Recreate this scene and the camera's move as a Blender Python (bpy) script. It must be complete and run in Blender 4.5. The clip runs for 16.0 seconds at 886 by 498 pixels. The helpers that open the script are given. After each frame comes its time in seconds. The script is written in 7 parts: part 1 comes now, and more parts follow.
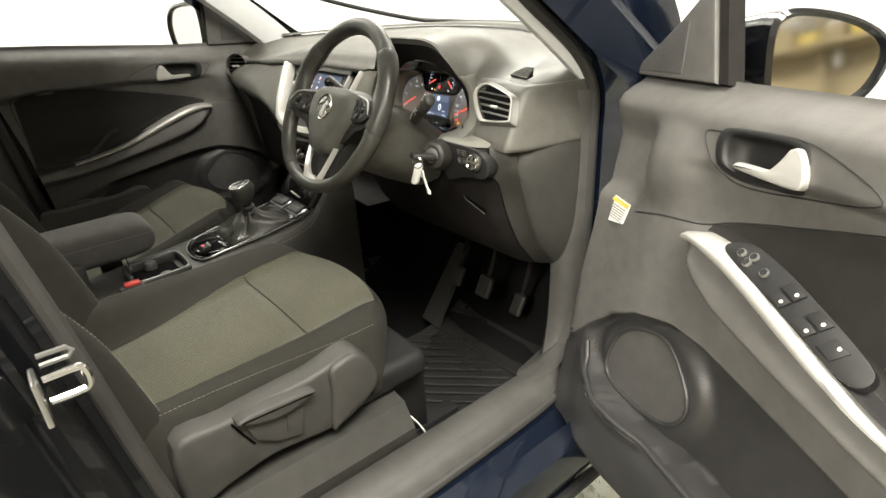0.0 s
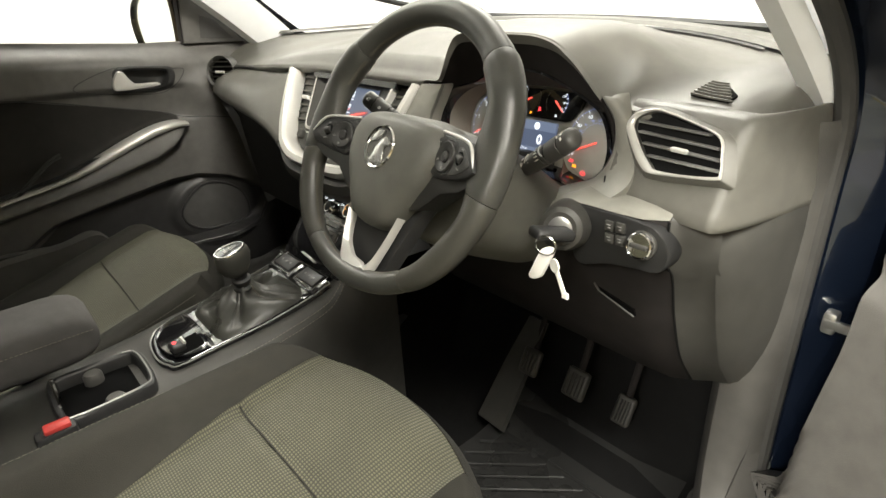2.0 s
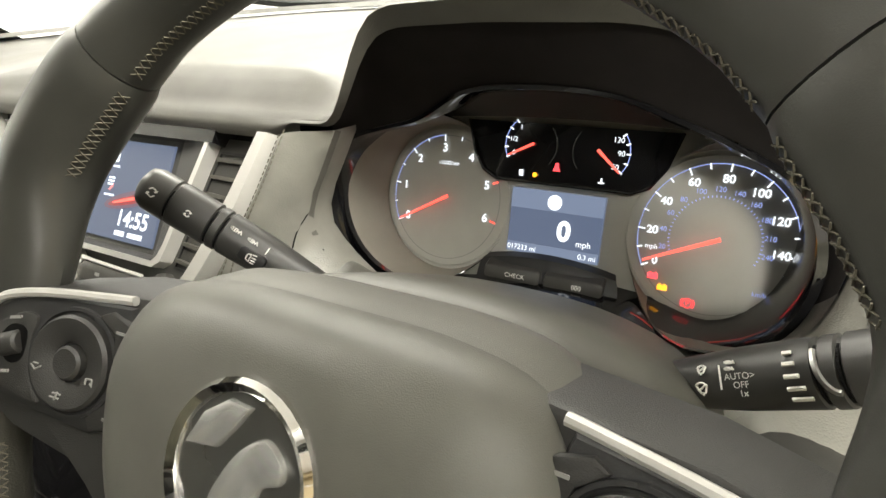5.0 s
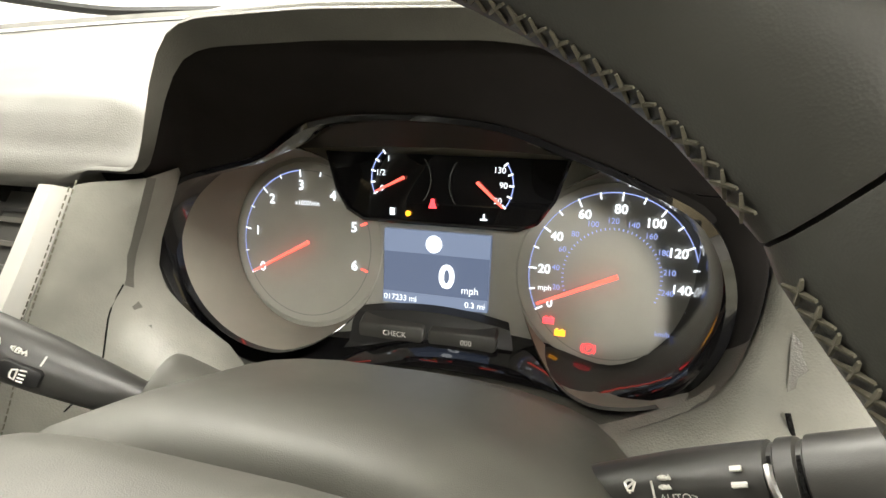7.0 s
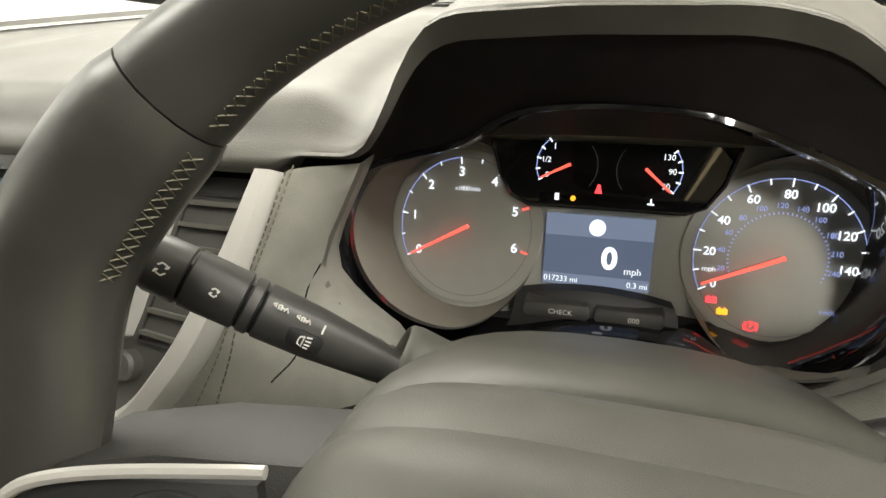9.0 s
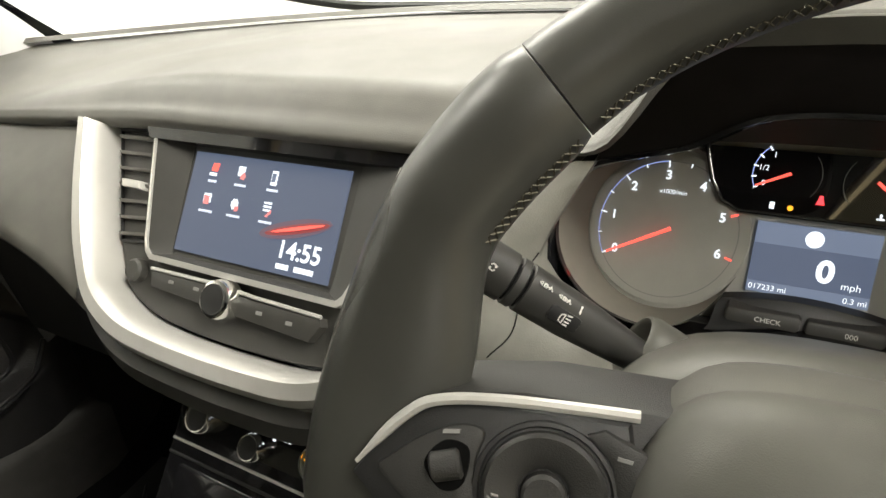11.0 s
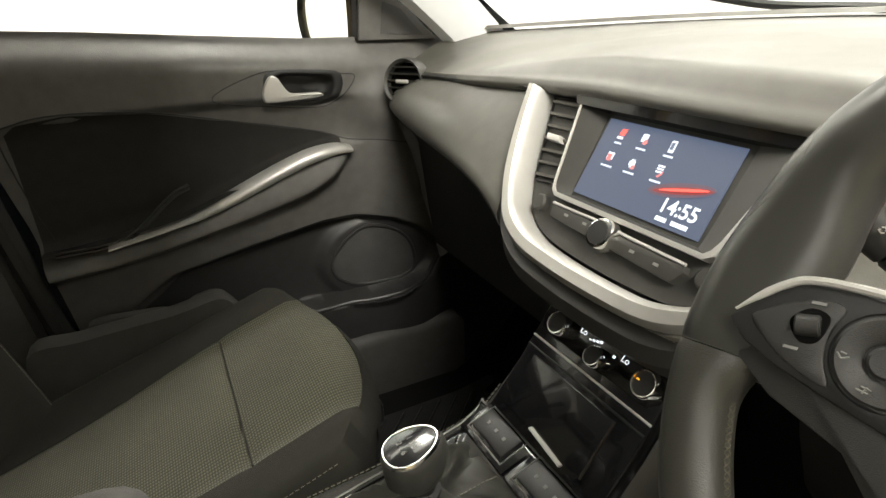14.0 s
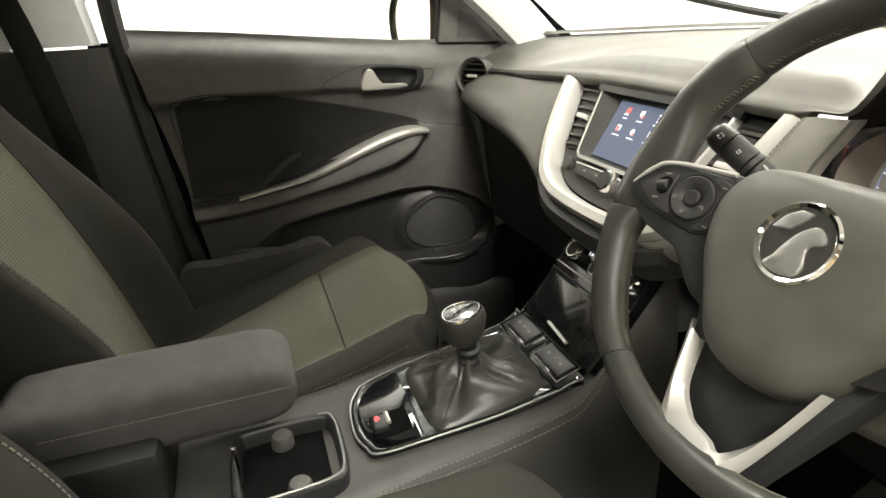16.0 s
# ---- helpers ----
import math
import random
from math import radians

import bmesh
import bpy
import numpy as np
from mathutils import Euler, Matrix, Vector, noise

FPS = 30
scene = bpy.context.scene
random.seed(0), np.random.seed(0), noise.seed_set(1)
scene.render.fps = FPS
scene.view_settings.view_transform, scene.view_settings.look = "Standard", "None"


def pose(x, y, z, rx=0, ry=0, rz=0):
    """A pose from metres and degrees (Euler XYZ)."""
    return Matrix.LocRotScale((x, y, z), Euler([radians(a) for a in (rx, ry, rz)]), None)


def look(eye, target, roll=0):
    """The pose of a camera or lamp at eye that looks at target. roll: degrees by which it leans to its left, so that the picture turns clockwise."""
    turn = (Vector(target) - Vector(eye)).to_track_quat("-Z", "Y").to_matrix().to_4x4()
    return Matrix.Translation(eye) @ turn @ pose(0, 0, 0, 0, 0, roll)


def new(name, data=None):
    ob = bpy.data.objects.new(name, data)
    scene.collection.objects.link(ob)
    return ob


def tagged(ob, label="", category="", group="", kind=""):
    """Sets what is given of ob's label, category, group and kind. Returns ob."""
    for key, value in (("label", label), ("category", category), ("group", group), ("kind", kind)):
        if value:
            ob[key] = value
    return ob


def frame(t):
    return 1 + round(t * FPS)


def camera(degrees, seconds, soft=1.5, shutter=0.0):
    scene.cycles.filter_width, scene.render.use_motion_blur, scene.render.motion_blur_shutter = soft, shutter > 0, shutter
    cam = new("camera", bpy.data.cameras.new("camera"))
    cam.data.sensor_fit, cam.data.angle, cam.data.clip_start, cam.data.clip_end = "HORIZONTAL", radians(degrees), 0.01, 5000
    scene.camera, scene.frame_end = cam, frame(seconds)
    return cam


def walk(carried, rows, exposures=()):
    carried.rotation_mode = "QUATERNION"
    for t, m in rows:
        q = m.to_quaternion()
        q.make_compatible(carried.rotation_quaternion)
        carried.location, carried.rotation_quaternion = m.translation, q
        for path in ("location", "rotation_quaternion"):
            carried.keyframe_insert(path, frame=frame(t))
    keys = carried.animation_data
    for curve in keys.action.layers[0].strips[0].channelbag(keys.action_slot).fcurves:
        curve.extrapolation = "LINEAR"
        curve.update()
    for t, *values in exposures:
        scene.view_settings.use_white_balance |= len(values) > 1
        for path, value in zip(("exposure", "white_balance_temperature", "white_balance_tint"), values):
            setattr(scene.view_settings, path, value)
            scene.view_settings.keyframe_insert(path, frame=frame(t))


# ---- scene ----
cam = camera(76.2, 16.0)
PATH = [
    (0, (1.408, -0.529, 1.215), (-0.017, 0.594, 0.374), -3.2),
    (0.5, (1.293, -0.502, 1.205), (-0.134, 0.623, 0.369), -2.9),
    (1, (1.17, -0.486, 1.207), (-0.238, 0.663, 0.37), -2.5),
    (1.5, (1.046, -0.422, 1.187), (-0.346, 0.751, 0.358), -2.5),
    (2, (0.925, -0.367, 1.176), (-0.462, 0.809, 0.342), -2.6),
    (2.5, (0.801, -0.353, 1.163), (-0.57, 0.846, 0.336), -2.2),
    (3, (0.706, -0.299, 1.143), (-0.609, 0.96, 0.315), -2.1),
    (3.5, (0.611, -0.221, 1.133), (-0.632, 1.106, 0.3), -2.3),
    (4, (0.541, -0.157, 1.13), (-0.618, 1.238, 0.288), -3.0),
    (4.5, (0.507, -0.103, 1.123), (-0.533, 1.381, 0.278), -2.9),
    (5, (0.494, -0.067, 1.128), (-0.423, 1.495, 0.279), -3.2),
    (7.5, (0.476, 0.003, 1.127), (-0.061, 1.733, 0.279), -2.8),
    (8, (0.471, -0.01, 1.119), (-0.07, 1.719, 0.27), -3.1),
    (8.5, (0.43, -0.029, 1.129), (-0.128, 1.686, 0.264), -3.3),
    (9, (0.382, -0.049, 1.135), (-0.178, 1.66, 0.259), -2.6),
    (9.5, (0.359, -0.06, 1.153), (-0.331, 1.591, 0.261), -3.6),
    (10, (0.321, -0.066, 1.141), (-0.394, 1.584, 0.266), -2.9),
    (12.5, (0.329, -0.166, 1.14), (-0.984, 1.096, 0.315), -2.4),
    (13, (0.341, -0.181, 1.146), (-1.12, 0.905, 0.317), -2.6),
    (13.5, (0.355, -0.196, 1.146), (-1.22, 0.727, 0.328), -2.7),
    (14, (0.372, -0.21, 1.14), (-1.272, 0.593, 0.332), -2.2),
    (14.5, (0.415, -0.231, 1.144), (-1.273, 0.483, 0.343), -2.1),
    (15, (0.482, -0.257, 1.143), (-1.233, 0.407, 0.355), -1.9),
    (15.5, (0.546, -0.278, 1.147), (-1.183, 0.344, 0.358), -2.0),
    (16, (0.613, -0.302, 1.15), (-1.126, 0.296, 0.362), -1.8),
]
EXPOSURES = [(0.0, -0.28), (1.5, -0.18), (2.5, 0.0), (3.5, 0.15), (5.0, 0.2), (7.0, 0.45), (8.0, 0.36), (8.5, 0.15), (9.0, -0.12), (10.5, -0.1), (12.5, -0.28), (14.0, -0.04), (15.0, 0.12), (16.0, 0.16)]
walk(cam, [(t, look(eye, target, roll)) for t, eye, target, roll in PATH], EXPOSURES)
# ---- end of path ----

# ---- world and lamps: a bright workshop bay with white screens and ceiling panels ----
world = bpy.data.worlds.new("bay_light")
world.use_nodes = True
scene.world = world
world.node_tree.nodes["Background"].inputs[0].default_value = (1.0, 0.97, 0.9, 1)
world.node_tree.nodes["Background"].inputs[1].default_value = 0.12


def area_lamp(name, x, y, z, sx, sy, watts, target=None, color=(1.0, 0.96, 0.86)):
    data = bpy.data.lights.new(name, "AREA")
    data.shape, data.size, data.size_y, data.energy, data.color = "RECTANGLE", sx, sy, watts, color
    ob = new(name, data)
    ob.matrix_basis = look((x, y, z), target or (x, y + 0.001, 0))
    return ob


for lx, ly, watts in ((-2.1, 2.4, 120), (-0.8, 2.4, 125), (-2.2, -0.4, 35), (2.4, -0.6, 390), (2.0, -4.2, 780), (3.6, 2.0, 35)):
    area_lamp("ceiling_lamp", lx, ly, 3.55, 1.2, 1.6, watts)
# added fill lamp, out of view: bounces light off the white west screen
area_lamp("bounce_fill_lamp", -2.7, 0.2, 3.5, 0.3, 3.0, 160, (-3.7, 0.2, 1.6))


# ---- materials ----
def mat(name, col, rough=0.6, metal=0.0, vary=0.15, scale=40.0, bump=0.0, bscale=600.0, coat=0.0, wear=0.0, spec=0.5):
    m = bpy.data.materials.new(name)
    m.use_nodes = True
    nt = m.node_tree
    b = nt.nodes["Principled BSDF"]
    b.inputs["Roughness"].default_value, b.inputs["Metallic"].default_value = rough, metal
    b.inputs["Coat Weight"].default_value = coat
    b.inputs["Specular IOR Level"].default_value = spec
    co = nt.nodes.new("ShaderNodeTexCoord")
    n1 = nt.nodes.new("ShaderNodeTexNoise")
    n1.inputs["Scale"].default_value, n1.inputs["Detail"].default_value = scale, 5
    n2 = nt.nodes.new("ShaderNodeTexNoise")
    n2.inputs["Scale"].default_value, n2.inputs["Detail"].default_value = scale / 9, 3
    mix = nt.nodes.new("ShaderNodeMath")
    mix.operation = "ADD"
    ramp = nt.nodes.new("ShaderNodeValToRGB")
    e = ramp.color_ramp.elements
    e[0].position, e[1].position = 0.6, 1.4
    e[1].position = 1.0
    e[0].color = [c * (1 - vary) for c in col] + [1]
    e[1].color = [min(1, c * (1 + vary)) for c in col] + [1]
    half = nt.nodes.new("ShaderNodeMath")
    half.operation = "MULTIPLY"
    half.inputs[1].default_value = 0.8
    L = nt.links.new
    L(co.outputs["Object"], n1.inputs["Vector"])
    L(co.outputs["Object"], n2.inputs["Vector"])
    L(n1.outputs[0], mix.inputs[0])
    L(n2.outputs[0], mix.inputs[1])
    L(mix.outputs[0], half.inputs[0])
    L(half.outputs[0], ramp.inputs[0])
    L(ramp.outputs[0], b.inputs["Base Color"])
    rr = nt.nodes.new("ShaderNodeMapRange")
    rr.inputs["To Min"].default_value, rr.inputs["To Max"].default_value = max(0.02, rough - 0.06 - wear), min(1, rough + 0.06 + wear)
    rr.inputs["From Min"].default_value, rr.inputs["From Max"].default_value = 0.35, 0.65
    L(n2.outputs[0], rr.inputs[0])
    L(rr.outputs[0], b.inputs["Roughness"])
    if bump:
        v = nt.nodes.new("ShaderNodeTexVoronoi")
        v.inputs["Scale"].default_value = bscale
        bu = nt.nodes.new("ShaderNodeBump")
        bu.inputs["Strength"].default_value, bu.inputs["Distance"].default_value = bump, 0.0006
        L(co.outputs["Object"], v.inputs["Vector"])
        L(v.outputs["Distance"], bu.inputs["Height"])
        L(bu.outputs[0], b.inputs["Normal"])
    return m


def glow(name, col, power):
    m = bpy.data.materials.new(name)
    m.use_nodes = True
    b = m.node_tree.nodes["Principled BSDF"]
    b.inputs["Base Color"].default_value = (0.02, 0.02, 0.02, 1)
    b.inputs["Emission Color"].default_value = (*col, 1)
    b.inputs["Emission Strength"].default_value = power
    return m


def clear(name, tint=(1, 1, 1), rough=0.0, gloss=0.08):
    """Thin clear pane: lets light through and mirrors a little."""
    m = bpy.data.materials.new(name)
    m.use_nodes = True
    nt = m.node_tree
    nt.nodes.remove(nt.nodes["Principled BSDF"])
    t, g, mx = (nt.nodes.new("ShaderNodeBsdf" + k) for k in ("Transparent", "Glossy")), None, nt.nodes.new("ShaderNodeMixShader")
    t, g = t
    t.inputs[0].default_value = (*tint, 1)
    g.inputs["Roughness"].default_value = rough
    mx.inputs[0].default_value = gloss
    nt.links.new(t.outputs[0], mx.inputs[1])
    nt.links.new(g.outputs[0], mx.inputs[2])
    nt.links.new(mx.outputs[0], nt.nodes["Material Output"].inputs[0])
    return m


def weave(name, col, col2, scale=178.0, depth=0.5, lean=0.0):
    """Knitted seat cloth: rows of small raised cells."""
    m = bpy.data.materials.new(name)
    m.use_nodes = True
    nt = m.node_tree
    L = nt.links.new
    b = nt.nodes["Principled BSDF"]
    b.inputs["Roughness"].default_value = 0.9
    b.inputs["Sheen Weight"].default_value = 0.15
    co = nt.nodes.new("ShaderNodeTexCoord")
    mp = nt.nodes.new("ShaderNodeMapping")
    mp.inputs["Rotation"].default_value = (radians(lean), 0, 0)
    L(co.outputs["Object"], mp.inputs[0])
    waves = []
    for ax, k in (("X", 1.0), ("Y", 1.6)):
        w = nt.nodes.new("ShaderNodeTexWave")
        w.bands_direction = ax
        w.inputs["Scale"].default_value = scale * k / 3.14
        w.inputs["Distortion"].default_value = 0.6
        w.inputs["Detail"].default_value = 1
        L(mp.outputs[0], w.inputs["Vector"])
        waves.append(w)
    mul = nt.nodes.new("ShaderNodeMath")
    mul.operation = "MULTIPLY"
    L(waves[0].outputs["Fac"], mul.inputs[0])
    L(waves[1].outputs["Fac"], mul.inputs[1])
    n = nt.nodes.new("ShaderNodeTexNoise")
    n.inputs["Scale"].default_value, n.inputs["Detail"].default_value = 9, 4
    L(co.outputs["Object"], n.inputs["Vector"])
    ramp = nt.nodes.new("ShaderNodeValToRGB")
    ramp.color_ramp.elements[0].color, ramp.color_ramp.elements[1].color = (*col2, 1), (*col, 1)
    ramp.color_ramp.elements[1].position = 0.55
    L(mul.outputs[0], ramp.inputs[0])
    hs = nt.nodes.new("ShaderNodeHueSaturation")
    mr = nt.nodes.new("ShaderNodeMapRange")
    mr.inputs["From Min"].default_value, mr.inputs["From Max"].default_value = 0.3, 0.7
    mr.inputs["To Min"].default_value, mr.inputs["To Max"].default_value = 0.86, 1.14
    L(n.outputs[0], mr.inputs[0])
    L(mr.outputs[0], hs.inputs["Value"])
    L(ramp.outputs[0], hs.inputs["Color"])
    L(hs.outputs[0], b.inputs["Base Color"])
    bu = nt.nodes.new("ShaderNodeBump")
    bu.inputs["Strength"].default_value, bu.inputs["Distance"].default_value = depth, 0.0015
    L(mul.outputs[0], bu.inputs["Height"])
    L(bu.outputs[0], b.inputs["Normal"])
    return m


M_DASH = mat("grained_dash_skin", (0.098, 0.095, 0.083), 0.42, bump=0.25, bscale=1300, wear=0.04)
M_DASHLOW = mat("grained_dark_plastic", (0.04, 0.039, 0.035), 0.52, bump=0.2, bscale=2000)
M_SPOKE = mat("soft_wheel_plastic", (0.024, 0.0235, 0.022), 0.5, bump=0.2, bscale=2000)
M_DARK = mat("matt_black_plastic", (0.016, 0.016, 0.016), 0.5, bump=0.12, bscale=2000)
M_TUNNEL = mat("soft_black_tunnel", (0.02, 0.0178, 0.0172), 0.9, bump=0.1, bscale=800, spec=0.15)
# Near-black that stands in for the shade deep in wells and slots.
M_VOID = mat("recess_shade_black", (0.004, 0.004, 0.004), 0.95, spec=0.05)
M_GLOSS = mat("piano_black", (0.008, 0.008, 0.009), 0.08, vary=0.05, coat=0.5)
M_SILVER = mat("satin_silver_trim", (0.58, 0.57, 0.54), 0.34, 0.42, vary=0.05)
M_CHROME = mat("chrome", (0.85, 0.84, 0.82), 0.1, 1.0, vary=0.03)
M_LEAGR = mat("pebbled_leather_trim", (0.2, 0.195, 0.172), 0.45, bump=0.22, bscale=900)
M_STALK = mat("smooth_stalk_plastic", (0.045, 0.044, 0.041), 0.4, bump=0.04, bscale=2500)
M_EMB = mat("satin_emblem_ground", (0.16, 0.16, 0.15), 0.3, 0.7)
M_EMBS = mat("bright_emblem_metal", (0.76, 0.76, 0.74), 0.28, 0.75)
M_LEATHER = mat("smooth_black_leather", (0.041, 0.041, 0.036), 0.36, bump=0.06, bscale=2600, wear=0.05)
M_PERF = mat("perforated_leather", (0.036, 0.035, 0.029), 0.42, bump=0.18, bscale=1300)
M_HUB = mat("grained_hub_plastic", (0.10, 0.098, 0.085), 0.5, bump=0.12, bscale=2600)
M_STITCH = mat("grey_thread", (0.17, 0.16, 0.13), 0.8)
M_STITCHD = mat("dark_thread", (0.10, 0.092, 0.068), 0.8)
M_CLOTH = weave("woven_seat_cloth", (0.104, 0.101, 0.064), (0.034, 0.033, 0.022))
M_CLOTHB = weave("woven_back_cloth", (0.104, 0.101, 0.064), (0.034, 0.033, 0.022), lean=-72)
M_CLOTH2 = mat("plain_seat_cloth", (0.018, 0.0168, 0.0125), 0.92, bump=0.5, bscale=900)
M_ARM = mat("grey_armrest_cloth", (0.066, 0.0635, 0.061), 0.9, bump=0.5, bscale=1000)
M_SEATPL = mat("grey_seat_plastic", (0.056, 0.054, 0.05), 0.55, bump=0.3, bscale=600)
M_DOOR = mat("grained_door_skin", (0.104, 0.1, 0.094), 0.48, bump=0.3, bscale=700, wear=0.05)
M_PAD = mat("dark_door_cloth", (0.024, 0.0225, 0.0205), 0.8, bump=0.3, bscale=900, spec=0.3)
# Hard plastic, set darker than it is to stand in for pocket shade.
M_DOORLOW = mat("shade_toned_door_plastic", (0.034, 0.0333, 0.0333), 0.4, bump=0.3, bscale=600)
M_CARPET = mat("black_carpet_and_vent_shade", (0.008, 0.008, 0.008), 0.95, bump=1.0, bscale=900, spec=0.1)
M_RUBBER = mat("black_rubber", (0.009, 0.009, 0.009), 0.42, bump=0.2, bscale=500)
M_MATR = mat("scuffed_mat_rubber", (0.018, 0.018, 0.0175), 0.33, bump=0.25, bscale=300, wear=0.05)
M_SEAL = mat("door_seal_rubber", (0.035, 0.034, 0.032), 0.6, bump=0.2, bscale=700)
M_PAINT = mat("dark_blue_paint", (0.0075, 0.0125, 0.026), 0.2, 0.4, coat=1.0, vary=0.1, scale=90)
M_PAINTD = mat("black_blue_paint", (0.0055, 0.006, 0.0072), 0.22, 0.1, coat=0.8, vary=0.1, scale=90)
M_RIM = mat("dull_silver_rim", (0.24, 0.24, 0.23), 0.4, 0.5)
M_PILLAR = mat("pale_pillar_trim", (0.78, 0.79, 0.8), 0.7, vary=0.03, bump=0.3, bscale=900)
M_WHITEWALL = mat("white_screen_cloth", (0.88, 0.88, 0.88), 0.9, vary=0.02, scale=3)
M_CREAM = mat("cream_wall_paint", (0.27, 0.22, 0.13), 0.8, vary=0.12, scale=4)
M_GREYWALL = mat("grey_wall_paint", (0.3, 0.28, 0.25), 0.8, vary=0.12, scale=4)
M_STEEL = mat("worn_tread_steel", (0.2, 0.2, 0.165), 0.5, 0.5, vary=0.25, scale=12, wear=0.1)
M_CONC = mat("workshop_concrete", (0.16, 0.155, 0.145), 0.8, vary=0.2, scale=6)
M_RED = mat("red_plastic", (0.36, 0.035, 0.03), 0.4)
M_WHITEPL = mat("white_plastic", (0.85, 0.84, 0.8), 0.4, vary=0.02)
M_WHITEINK = mat("white_print", (0.75, 0.74, 0.7), 0.7, vary=0.02)
M_GREYINK = mat("grey_print", (0.22, 0.22, 0.21), 0.7, vary=0.02)
M_METAL = mat("grey_steel_parts", (0.5, 0.5, 0.48), 0.3, 0.9)
# Charcoal face painted paler to stand in for haze on the cover glass.
M_DIAL = mat("dial_face_glass_haze", (0.34, 0.335, 0.30), 0.6, vary=0.05)
M_CUP = mat("brown_grey_cup", (0.19, 0.177, 0.15), 0.55, vary=0.08)
M_MIRROR = mat("mirror_silver", (0.9, 0.9, 0.88), 0.015, 1.0, vary=0.0)
M_YELLOW = mat("yellow_print", (0.5, 0.38, 0.06), 0.6)
M_PANE = clear("window_pane", (0.97, 0.99, 0.98), gloss=0.04)
# Tint of the added rear panes, dark enough to hold back light.
M_TINT = clear("rear_blocking_tint", (0.1, 0.11, 0.11), gloss=0.06)
G_WHITE = glow("white_backlight", (0.9, 0.95, 1.0), 1.5)
G_BLUE = glow("blue_backlight", (0.4, 0.5, 1.0), 1.0)
G_RED = glow("red_backlight", (1.0, 0.1, 0.07), 2.2)
G_REDW = glow("red_warning_lamp", (1.0, 0.05, 0.06), 2.5)
G_PINK = glow("pink_red_icon", (1.0, 0.3, 0.28), 1.1)
G_TEXT = glow("soft_white_text", (0.85, 0.9, 1.0), 1.2)
G_REDDIM = glow("dim_red_streak", (0.6, 0.1, 0.1), 0.6)
G_REDDIM2 = glow("faint_red_streak", (0.2, 0.12, 0.17), 0.85)
G_AMBER = glow("amber_warning_lamp", (1.0, 0.4, 0.02), 2.0)
G_DISP = glow("lcd_blue_grey", (0.13, 0.17, 0.27), 0.75)
G_DISP2 = glow("lcd_blue_grey_band", (0.2, 0.25, 0.36), 0.9)
G_PANEL = glow("ceiling_light_panel", (1.0, 0.97, 0.9), 8.0)

# ---- building helpers ----


def spl(pts, n, closed=False):
    """Catmull-Rom points through pts."""
    p = [Vector(q) for q in pts]
    m = len(p)
    segs = m if closed else m - 1
    out = []
    for k in range(n):
        s = k * segs / (n if closed else n - 1)
        i = min(int(s), segs - 1)
        f = s - i
        if closed:
            a, b, c, d = p[(i - 1) % m], p[i % m], p[(i + 1) % m], p[(i + 2) % m]
        else:
            b, c = p[i], p[i + 1]
            a = p[i - 1] if i else b * 2 - c
            d = p[i + 2] if i + 2 < m else c * 2 - b
        out.append(0.5 * (2 * b + (c - a) * f + (2 * a - 5 * b + 4 * c - d) * f * f + (3 * b - a - 3 * c + d) * f ** 3))
    return out


def grid(rows, cu=False, cv=False, caps=False):
    """A surface over rows of points. cu closes each row, cv closes the rows round."""
    bm = bmesh.new()
    vs = [[bm.verts.new(p) for p in r] for r in rows]
    nr, nc = len(vs), len(vs[0])
    for i in range(nr if cv else nr - 1):
        for j in range(nc if cu else nc - 1):
            q = [vs[i][j], vs[i][(j + 1) % nc], vs[(i + 1) % nr][(j + 1) % nc], vs[(i + 1) % nr][j]]
            bm.faces.new(q)
    if caps:
        bm.faces.new(vs[0])
        bm.faces.new(vs[-1])
    bmesh.ops.recalc_face_normals(bm, faces=bm.faces)
    return bm


def tube(path, r, n=10, closed=False, flat=1.0, up=None, caps=True):
    """A round bar along path; r is a number or one for each point; flat squeezes it along up."""
    p = [Vector(q) for q in path]
    rows = []
    ref = Vector(up) if up else Vector((0.3, 0.2, 1)).normalized()
    for i, q in enumerate(p):
        t = (p[(i + 1) % len(p)] - p[i - 1]) if closed or 0 < i < len(p) - 1 else (p[1] - p[0] if i == 0 else p[-1] - p[-2])
        t.normalize()
        a = ref.cross(t)
        if a.length < 1e-4:
            a = Vector((1, 0, 0)).cross(t)
        a.normalize()
        b = t.cross(a)
        if not up:
            ref = b
        rr = r[i] if isinstance(r, (list, tuple)) else r
        rows.append([q + a * rr * math.cos(2 * math.pi * k / n) + b * rr * flat * math.sin(2 * math.pi * k / n) for k in range(n)])
    return grid(rows, cu=True, cv=closed, caps=caps and not closed)


def rbox(x, y, z, sx, sy, sz, bevel=0.004, seg=2, m=None):
    bm = bmesh.new()
    bmesh.ops.create_cube(bm, size=1)
    for v in bm.verts:
        v.co = Vector((v.co.x * sx, v.co.y * sy, v.co.z * sz))
    if bevel:
        bmesh.ops.bevel(bm, geom=bm.edges[:], offset=bevel, segments=seg, affect="EDGES", profile=0.5)
    mm = m or Matrix.Identity(4)
    for v in bm.verts:
        v.co = Vector((x, y, z)) + mm.to_3x3() @ v.co
    return bm


